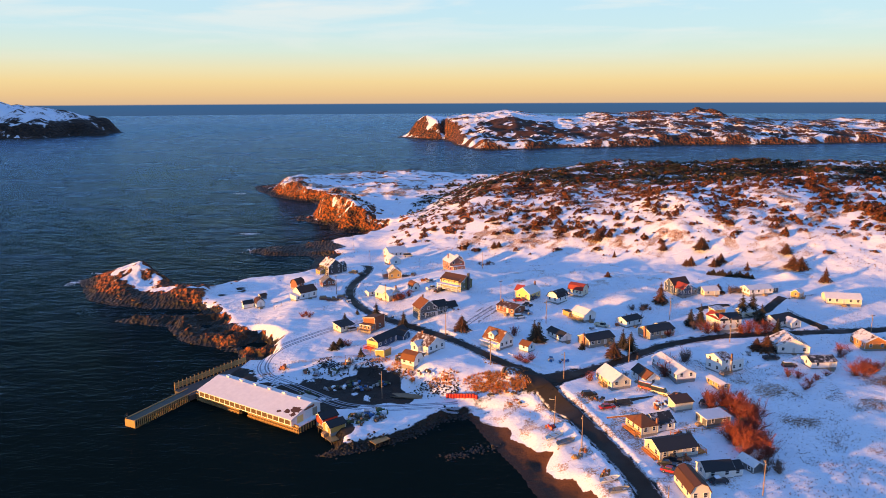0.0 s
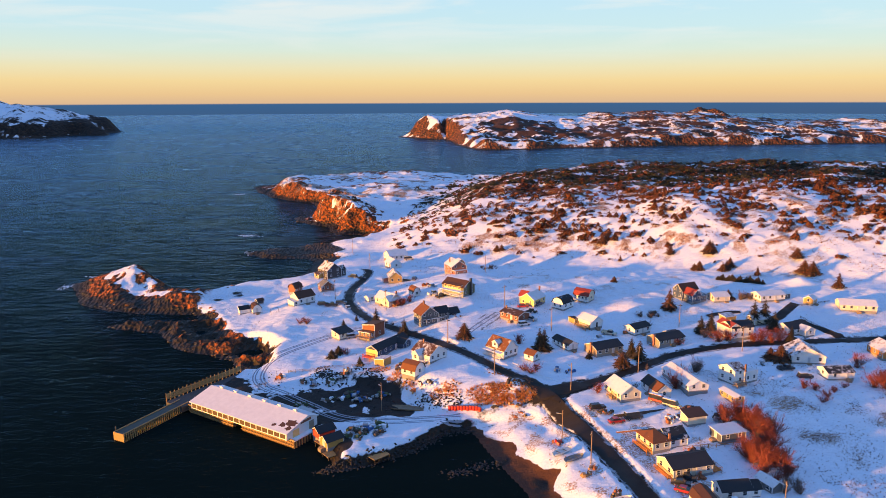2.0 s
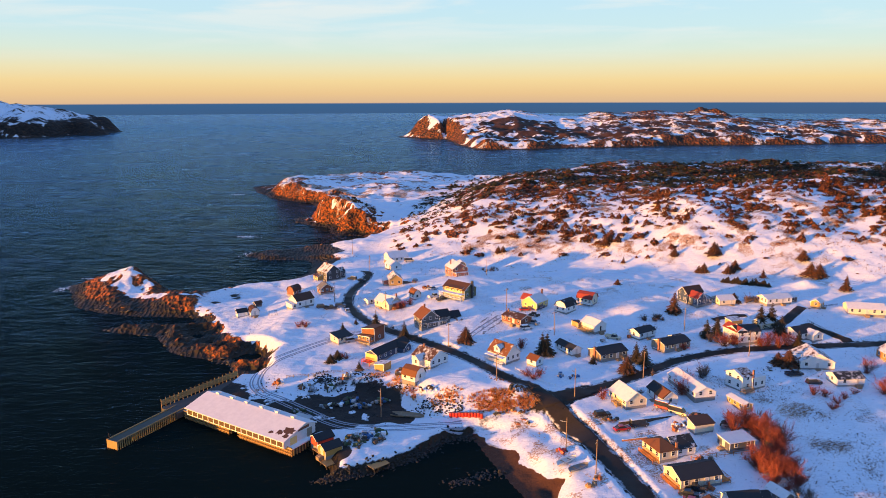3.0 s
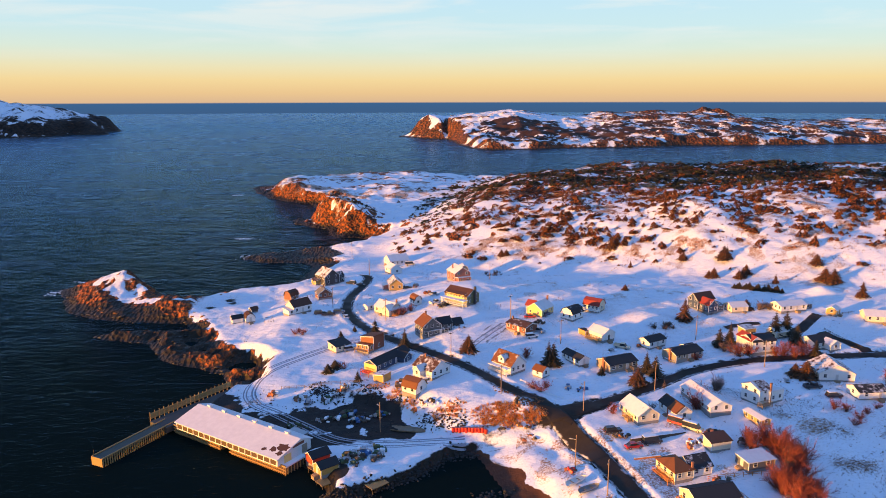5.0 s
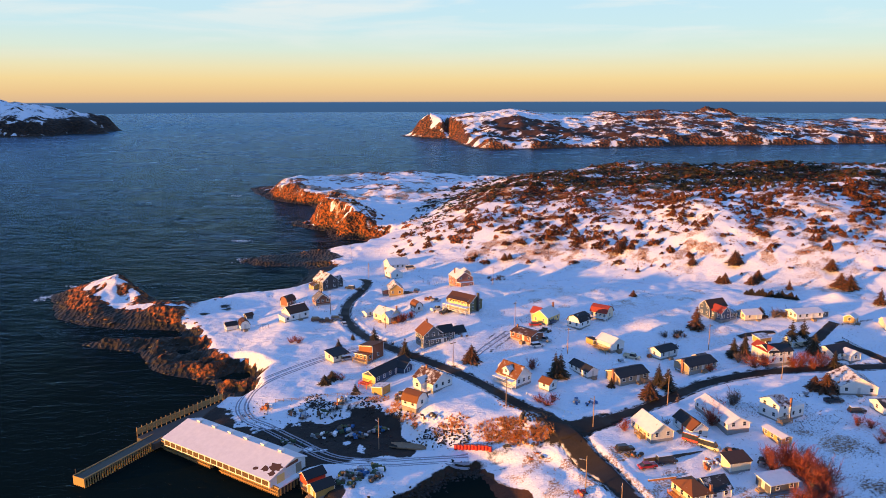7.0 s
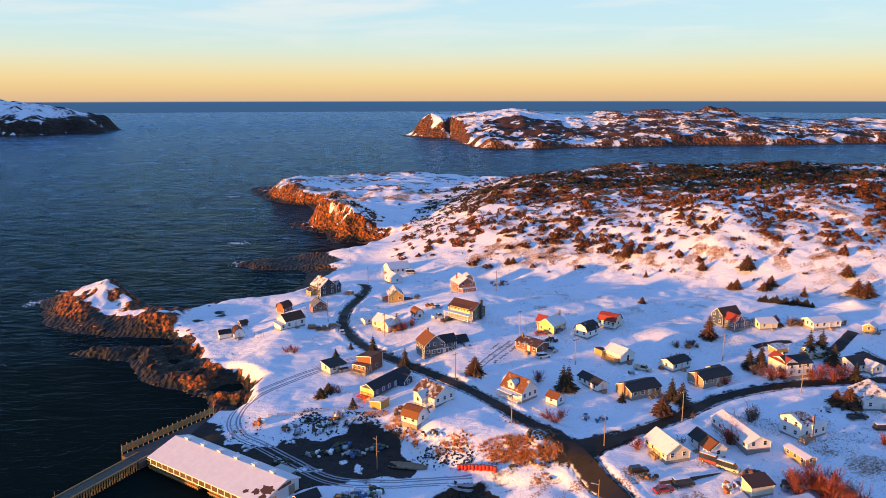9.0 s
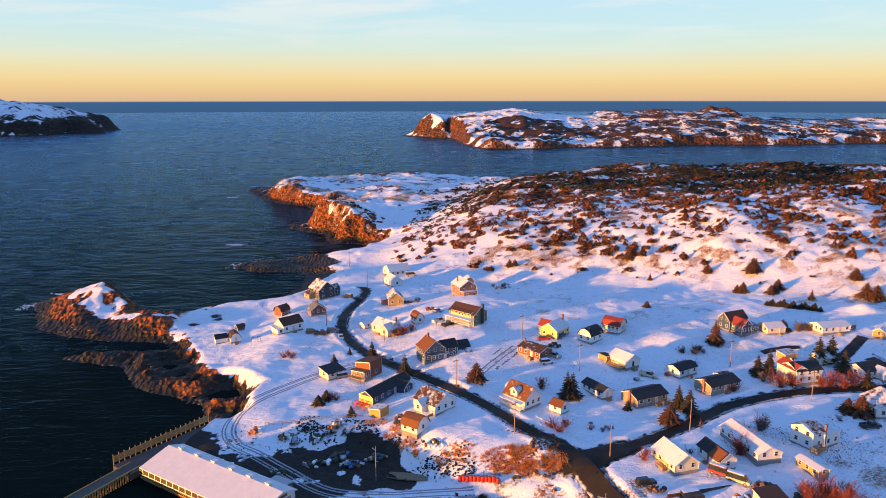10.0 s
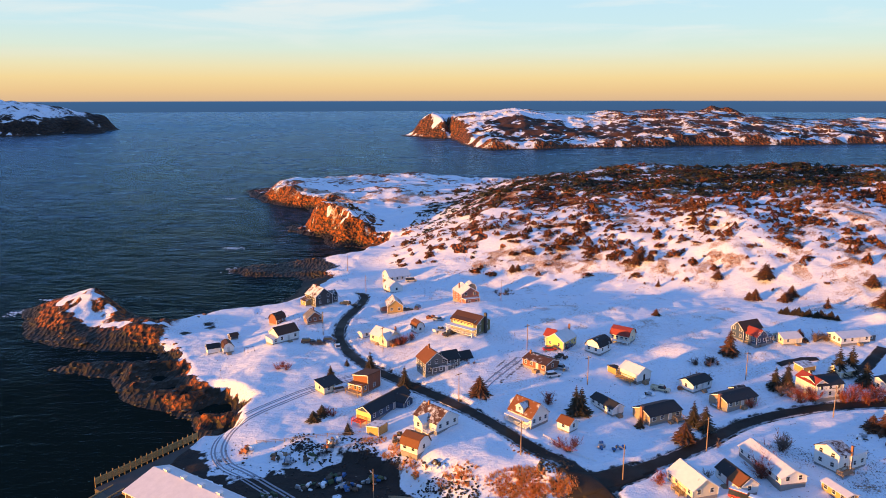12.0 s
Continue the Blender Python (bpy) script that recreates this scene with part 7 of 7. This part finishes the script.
def drum_data():
    bm = pole_bm(0.44, 0.44, 0, 1.25, 12)
    for z in (0.4, 0.85):
        pole_bm(0.47, 0.47, z, z + 0.06, 12, bm=bm)
    return data_of("drum", bm, plain("red_drum_paint", (0.55, 0.035, 0.02), 0.45, vary=0.3))


DRUM = drum_data()
DRUMLID = data_of("lid", pole_bm(0.45, 0.45, 1.25, 1.31, 12), plain("faded_drum_lid", (0.42, 0.10, 0.07), 0.5))
for i in range(11):
    x, y = -1.4 + i * 0.86, 205.2 - i * 0.19 + 0.12 * (i % 2)
    p = thing("storage_drum", x, y, i * 40, "bright red storage drum standing in snow", "drum", "row of red drums", sink=0.05)
    part("drum", DRUM, None, p)
    part("lid", DRUMLID, None, p)


def boat(x, y, rot, L, B, color, label, flip=False):
    """A small open boat: hull of curved frames, gunwale and thwarts."""
    p = thing("boat", x, y, rot, label, "boat", "small boats", sink=0.1)
    n, k = 9, 7
    def ring(inset, top):
        rows = []
        for i in range(n):
            f = i / (n - 1)
            w = B / 2 * (1 - abs(2 * f - 0.85) ** 2.6 / 2.4) if f < 0.99 else 0.04
            w = max(w - inset, 0.02)
            rows.append([(f * L - L / 2, w * math.sin(a), top - (top - inset) * math.cos(a) ** 0.8 + 0.18 * f * f) for a in (math.pi * (j / (k - 1) - 0.5) for j in range(k))])
        return rows
    bm = bmesh.new()
    o = [[bm.verts.new(q) for q in r] for r in ring(0.0, 0.75)]
    q = [[bm.verts.new(v) for v in r] for r in ring(0.07, 0.75)]
    for i in range(n - 1):
        for j in range(k - 1):
            bm.faces.new([o[i][j], o[i + 1][j], o[i + 1][j + 1], o[i][j + 1]])
            bm.faces.new([q[i][j + 1], q[i + 1][j + 1], q[i + 1][j], q[i][j]])
        for j in (0, k - 1):
            bm.faces.new([o[i][j], q[i][j], q[i + 1][j], o[i + 1][j]])
    for i in (0, n - 1):
        for j in range(k - 1):
            bm.faces.new([o[i][j], o[i][j + 1], q[i][j + 1], q[i][j]])
    part("hull", bm, color, p, m=pose(0, 0, 0.8, 180) if flip else None)
    if not flip:
        for f in (-0.22, 0.12):
            part("thwart", boxes((f * L - 0.14, -B * 0.42, 0.5, f * L + 0.14, B * 0.42, 0.56)), M_DECK, p)


M_BOATW, M_BOATG = plain("white_boat_paint", (0.66, 0.66, 0.64), 0.5), plain("grey_boat_paint", (0.24, 0.24, 0.24), 0.6)
boat(26.6, 177.6, 35, 6.0, 2.0, M_BOATW, "white open boat hauled out on the snow")
boat(29.0, 174.6, 30, 5.6, 1.9, M_BOATG, "grey open boat hauled out on the snow")
boat(36.0, 155.6, 20, 5.2, 1.8, M_BOATW, "white rowing boat laid up in the snow")
boat(37.0, 150.8, 15, 5.0, 1.7, M_BOATG, "grey rowing boat laid up in the snow")
boat(-13.6, 208.0, -12, 9.6, 3.0, M_DECK, "weathered old boat lying on the harbour lot")
boat(-4.5, 180.6, 10, 4.6, 1.7, M_BOATG, "upturned grey dinghy near the shore", True)

JUNK = [M_DARKWOOD, M_DECK, M_METAL, plain("faded_green_netting", (0.07, 0.10, 0.05), 0.9, vary=0.5), plain("blue_tarpaulin", (0.03, 0.12, 0.30), 0.6, vary=0.3),
        plain("rusty_iron", (0.30, 0.10, 0.04), 0.8, vary=0.4), M_SNOWCAP, plain("old_rope", (0.34, 0.20, 0.09), 0.9, vary=0.4), plain("red_plastic", (0.50, 0.03, 0.02), 0.5)]


def heap(x, y, rx, ry, n, mats, size, label, name="junk_heap", cat="scrap"):
    rnd = random.Random(int(x * 131 + y * 17))
    p = thing(name, x, y, rnd.uniform(0, 90), label, cat, "heaps of gear")
    for i in range(n):
        a, b, c = (size * rnd.uniform(0.4, 1.5) for _ in range(3))
        r = rnd.random() ** 0.5
        t = rnd.uniform(0, 6.28)
        bm = bevelled((-a / 2, -b / 2, 0, a / 2, b / 2, c * 0.8), 0.12 * min(a, b, c))
        part(rnd.choice(("crate", "trap", "sack")), bm, JUNK[rnd.choice(mats)], p,
             m=pose(rx * r * math.cos(t), ry * r * math.sin(t), (1 - r) * size * 1.1 - 0.1, rnd.uniform(-20, 20), rnd.uniform(-20, 20), rnd.uniform(0, 180)))


for x, y, rx, ry, n, mats, s, lb in ((-47.0, 227.3, 2.2, 1.4, 14, (0, 5, 6, 1), 0.9, "heap of old gear dusted with snow"), (-43.6, 224.5, 1.6, 1.2, 9, (4, 2, 0), 1.0, "gear heap under a blue tarpaulin"),
                                     (-33.7, 230.5, 3.4, 1.4, 16, (0, 1, 5, 6), 0.8, "broken timber heaped in the snow"), (-38.7, 226.5, 3.0, 1.6, 14, (0, 6, 3), 0.8, "dark gear heaped on the lot"),
                                     (-27.5, 212.7, 3.2, 1.4, 12, (0, 2, 4), 0.9, "crates and gear on the dark lot"), (-30.5, 217.5, 3.0, 1.6, 16, (4, 3, 0, 2), 1.0, "blue and green fishing gear heap"),
                                     (-24.5, 193.4, 2.6, 2.0, 22, (3, 2, 6, 0), 1.0, "stacked green fishing nets and traps")):
    heap(x, y, rx, ry, n, mats, s, lb)
for x, y, rx, ry, n, mats, s, lb in ((-20.6, 195.6, 2.2, 1.8, 16, (2, 3, 6), 1.0, "snow-dusted traps stacked by the sheds"), (35.6, 158.6, 1.6, 1.3, 10, (5, 7, 0), 0.8, "rusty scrap heap in the snow"),
                                     (31.5, 168.6, 3.4, 0.9, 12, (7, 5, 1), 0.8, "fallen timber lying on the snow"), (26.0, 182.6, 1.8, 1.0, 10, (8, 8, 0, 5), 0.7, "small heap of red and dark scrap beside boats"),
                                     (66.5, 202.5, 3.6, 2.2, 22, (0, 1, 6, 5), 1.0, "stacked lumber dusted with snow"), (60.5, 198.2, 3.0, 1.6, 14, (1, 5, 6), 0.9, "old planks piled in a yard"),
                                     (33.4, 232.4, 1.8, 1.0, 8, (4, 4, 2), 0.8, "blue tarpaulin heap half under snow")):
    heap(x, y, rx, ry, n, mats, s, lb)
for x, y, rx, ry, n, mats, s, lb in ((37.6, 231.0, 2.4, 0.9, 9, (4, 4, 0), 0.7, "low blue tarpaulin on the snow"), (53.5, 263.5, 2.0, 1.2, 9, (0, 2, 6), 0.9, "dark yard clutter in the snow"),
                                     (65.0, 268.5, 1.8, 1.2, 9, (5, 1, 6), 0.9, "wooden crates beside a shed"), (32.0, 291.5, 2.4, 1.2, 8, (0, 0, 6), 1.0, "dark trailer load in the snow"),
                                     (101.4, 237.0, 2.0, 1.0, 9, (0, 2, 6), 0.8, "dark machinery half under snow"), (-8.0, 222.5, 2.8, 1.6, 14, (1, 0, 6, 5), 0.9, "woodpile below the barn"),
                                     (-16.8, 234.0, 2.8, 1.6, 16, (1, 5, 0), 0.9, "brushwood heap beside a shed"), (-55.0, 230.0, 1.8, 1.3, 12, (7, 5, 6), 1.0, "straw-coloured mound of debris"),
                                     (-11.0, 328.0, 1.5, 0.9, 6, (5, 0), 0.9, "orange and black trailer load"), (108.0, 278.0, 3.0, 0.9, 9, (0, 6), 0.8, "dark lumber stacked along a yard")):
    heap(x, y, rx, ry, n, mats, s, lb)


def platform(x, y, rot, L, W, z, label):
    p = thing("slipway", x, y, rot, label, "slipway", z=z)
    for i in range(int(L / 0.42)):
        part("plank", boxes((-L / 2 + i * 0.42, -W / 2, -0.08, -L / 2 + i * 0.42 + 0.36, W / 2, 0.02)), M_PINE if z > 0.6 else M_DECK, p)
    for sx in (-1, 1):
        for sy in (-1, 1):
            part("post", pole_bm(0.10, 0.09, -2.5, 0.1, 6, sx * (L / 2 - 0.3), sy * (W / 2 - 0.2)), M_DARKWOOD, p)
    part("bearer", boxes((-L / 2, -W / 2 + 0.2, -0.35, L / 2, -W / 2 + 0.4, -0.09), (-L / 2, W / 2 - 0.4, -0.35, L / 2, W / 2 - 0.2, -0.09)), M_DARKWOOD, p)


platform(-20.4, 182.4, 42, 5.2, 5.6, 1.5, "reddish timber ramp on the stone revetment")
platform(-31.4, 184.0, 38, 5.6, 3.4, 1.0, "timber slipway platform below the fishing sheds")
platform(-20.8, 185.8, 35, 4.4, 4.0, 0.9, "sunlit timber platform over the shore stones")
platform(-34.8, 188.4, 40, 3.2, 4.6, 1.7, "small timber stage beside the red shed")


def rail_fence(points, label, h=1.0, gap=2.2, mat=None):
    line = laid(points)
    p = thing("rail_fence", *points[0], 0, label, "fence", "fences", z=0.0)
    x0, y0 = line[0]
    for a, b in zip(line, line[1:]):
        n = max(1, int(np.hypot(*(b - a)) / gap))
        for i in range(n):
            q, r = a + (b - a) * i / n, a + (b - a) * (i + 1) / n
            za, zb = ground(*q), ground(*r)
            part("post", boxes((q[0] - x0 - 0.06, q[1] - y0 - 0.06, za - 0.5, q[0] - x0 + 0.06, q[1] - y0 + 0.06, za + h)), mat or M_DECK, p)
            for f in (0.45, 0.85):
                bm, vs, fs = bmesh.new(), [], []
                twig_into(vs, fs, np.array([q[0] - x0, q[1] - y0, za + h * f]), np.array([r[0] - x0, r[1] - y0, zb + h * f]), 0.06, 0.06)
                bv = [bm.verts.new(v) for v in vs]
                for ff in fs:
                    bm.faces.new([bv[k] for k in ff])
                part("rail", bm, mat or M_DECK, p)


rail_fence([(-53.2, 232.4), (-44.0, 233.4), (-35.5, 234.3), (-27.0, 235.7)], "weathered rail fence above the harbour lot")
rail_fence([(19.8, 237.6), (25.7, 228.8), (31.0, 224.0)], "low pale board fence beside the road", 0.7, 2.0, M_TRIM)
rail_fence([(57.2, 178.9), (64.0, 180.6), (70.5, 181.2), (76.0, 181.6)], "red-brown rail fence beside the thicket", 1.1, 2.0, WALLS["orange"])

for x, y, rx, ry, n, mats, s, lb in ((17.4, 220.6, 2.6, 1.2, 14, (0, 5, 7), 0.8, "brown brush heap on the bank"), (17.5, 213.6, 4.0, 1.6, 14, (0, 5, 5, 7), 0.6, "heap of rusty scrap and rock on the bank"),
                                     (19.2, 205.6, 3.0, 1.4, 14, (5, 5, 7, 0), 0.6, "rust-coloured heap beside the drums"), (-12.0, 215.4, 1.6, 1.0, 9, (5, 7, 0), 0.7, "small brown heap at the foot of the bank"),
                                     (11.4, 204.0, 1.8, 0.8, 8, (3, 0), 0.7, "green netting beside the drums")):
    heap(x, y, rx, ry, n, mats, s, lb)
for x, y, rx, ry, n, mats, s, lb in ((-27.6, 191.6, 2.6, 1.6, 24, (3, 3, 0, 2), 1.0, "green netting and traps piled behind the fishing sheds"), (-24.0, 193.8, 2.2, 1.6, 22, (2, 0, 6, 4), 0.9, "grey traps piled behind the fishing sheds"),
                                     (-20.4, 191.8, 2.0, 1.6, 20, (2, 2, 6, 0), 0.8, "snow-dusted wire traps stacked on the spit"), (-25.2, 189.2, 2.6, 1.0, 16, (0, 3, 2), 0.8, "dark rope and gear strewn on the stones"),
                                     (-36.0, 214.0, 3.4, 1.6, 20, (0, 2, 3, 6), 0.8, "dark gear strewn behind the long shed"), (-44.0, 209.5, 3.0, 1.2, 18, (3, 0, 2), 0.7, "netting heap beside the long shed"),
                                     (-22.0, 216.5, 3.4, 1.2, 18, (4, 0, 2, 3), 0.9, "blue and grey gear at the foot of the bank")):
    heap(x, y, rx, ry, n, mats, s, lb)


# ---- yard structures and low scrub ----
def low_wall(p0, p1, h, w, mat, label, name="retaining_wall"):
    """A run of stacked timbers between two places, each timber its own part."""
    (x0, y0), (x1, y1) = laid([p0, p1])
    L, rot = math.hypot(x1 - x0, y1 - y0), math.degrees(math.atan2(y1 - y0, x1 - x0))
    p = thing(name, (p0[0] + p1[0]) / 2, (p0[1] + p1[1]) / 2, rot, label, "wall", sink=0.2)
    rows = max(1, round(h / 0.3))
    for k in range(rows):
        z = k * h / rows
        for i in range(max(1, round(L / 5))):
            n = max(1, round(L / 5))
            part("timber", bevelled((-L / 2 + i * L / n + 0.02, -w / 2, z, -L / 2 + (i + 1) * L / n - 0.02, w / 2, z + h / rows - 0.02), 0.03), mat, p)
    part("snow_layer", bevelled((-L / 2 + 0.1, -w / 2 + 0.05, h, L / 2 - 0.1, w / 2 - 0.05, h + 0.12), 0.05), M_SNOWCAP, p, "thin snow along the top")


low_wall((44.5, 199.6), (60.5, 204.7), 1.2, 0.5, M_DARKWOOD, "dark timber retaining wall across a snowy yard")
# the edging's orange sunlight is put into its board colour
low_wall((43.0, 189.9), (50.2, 192.1), 0.5, 0.4, WALLS["orange"], "low orange-lit timber edging a driveway")
heap(42.6, 202.2, 2.4, 1.2, 18, (0, 5, 0), 0.6, "dark brushwood beside a parked pickup", "brush_heap", "brushwood")
heap(73.2, 197.2, 2.2, 1.2, 9, (0, 2, 0), 1.1, "dark tarpaulin-covered gear beside a workshop")
heap(56.6, 165.6, 1.4, 1.0, 9, (5, 5, 7), 0.9, "orange digger parts and scrap in the snow")
heap(60.4, 178.6, 2.0, 0.8, 9, (5, 0, 1), 0.7, "rusty scrap beside a bungalow")


def swing_frame(x, y, rot):
    """An empty garden swing: two A-frames and a top bar."""
    p = thing("swing_frame", x, y, rot, "rusty metal swing frame standing in the snow", "swing")
    for sx in (-1.5, 1.5):
        for sy in (-0.9, 0.9):
            vs, fs, bm = [], [], bmesh.new()
            twig_into(vs, fs, np.array([sx * 1.15, sy, -0.2]), np.array([sx, 0.0, 2.3]), 0.05, 0.05)
            bv = [bm.verts.new(v) for v in vs]
            for f in fs:
                bm.faces.new([bv[k] for k in f])
            part("leg", bm, M_DARKWOOD, p)
    part("top_bar", boxes((-1.6, -0.05, 2.26, 1.6, 0.05, 2.36)), M_DARKWOOD, p)
    for sx in (-0.7, 0.5):
        part("swing_seat", boxes((sx, -0.12, 0.5, sx + 0.5, 0.12, 0.54), (sx + 0.02, -0.02, 0.54, sx + 0.05, 0.02, 2.26), (sx + 0.45, -0.02, 0.54, sx + 0.48, 0.02, 2.26)), M_DARKWOOD, p)


swing_frame(-71.9, 296.0, 25)


def garden_deck(x, y, rot, L, W, label):
    p = thing("garden_deck", x, y, rot, label, "deck")
    n = int(W / 0.3)
    for i in range(n):
        part("plank", boxes((-L / 2, -W / 2 + i * W / n, 0.28, L / 2, -W / 2 + (i + 1) * W / n - 0.02, 0.36)), M_DECK, p)
    for sx in (-1, 1):
        for sy in (-1, 1):
            part("post", boxes((sx * (L / 2 - 0.15) - 0.07, sy * (W / 2 - 0.15) - 0.07, -0.6, sx * (L / 2 - 0.15) + 0.07, sy * (W / 2 - 0.15) + 0.07, 0.28)), M_DARKWOOD, p)
    part("snow_layer", bevelled((-L / 2 + 0.25, -W / 2 + 0.2, 0.364, L / 2 - 0.25, W / 2 - 0.2, 0.5), 0.06), M_SNOWCAP, p, "snow lying on the boards")


garden_deck(73.4, 257.2, 26, 6.4, 3.4, "low timber deck under snow before a bungalow")
rail_fence([(139.4, 292.6), (147.0, 294.6), (154.8, 296.3)], "low dark rail fence across the snow", 0.7, 2.2, M_DARKWOOD)
rail_fence([(136.6, 283.0), (138.6, 274.0), (140.9, 265.6)], "low dark rail fence beside the side street", 0.7, 2.2, M_DARKWOOD)

rnd_low = random.Random(44)
for cx, cy, rx, ry, n, hi in ((21.5, 365.0, 6.0, 5.0, 13, 1.2), (77.8, 287.0, 4.2, 2.2, 10, 1.7), (3.0, 288.0, 2.5, 1.6, 4, 0.8), (98.0, 300.0, 2.5, 2.0, 4, 1.4), (122.5, 303.5, 2.2, 1.6, 4, 2.6)):
    for _ in range(n):
        shrub(cx + rnd_low.uniform(-rx, rx), cy + rnd_low.uniform(-ry, ry), 2, hi * rnd_low.uniform(0.7, 1.2), 1.5, "low grey leafless scrub in the snow")


# ---- breaking water over shoals ----
def foam():
    rng = np.random.default_rng(61)
    v = np.array([(math.cos(a) * r, math.sin(a) * r, 0.0) for a, r in ((0.0, 1.0), (0.9, 0.5), (1.7, 0.8), (2.6, 0.45), (3.3, 0.9), (4.2, 0.5), (5.2, 0.75))] + [(0, 0, 0.05)])
    f = np.array([(i, (i + 1) % 7, 7) for i in range(7)])
    rows = []
    for cx, cy, rx, ry, n in ((-137.0, 497.0, 7.0, 4.0, 90), (-203.0, 719.0, 7.0, 5.0, 50), (-189.0, 360.0, 3.0, 6.0, 40), (-186.0, 380.0, 4.0, 2.0, 20), (-120.0, 440.0, 4.0, 6.0, 40)):
        for _ in range(n):
            s = rng.uniform(0.2, 0.9)
            rows.append((cx + rng.normal(0, rx * 0.5), cy + rng.normal(0, ry * 0.5), 0.06, rng.normal(0.3, 0.5), s, 1.0, 0))
    many("sea_foam", [(v, f)], rows, M_SNOWCAP, "white foam where swell breaks over shoals", "foam")


foam()
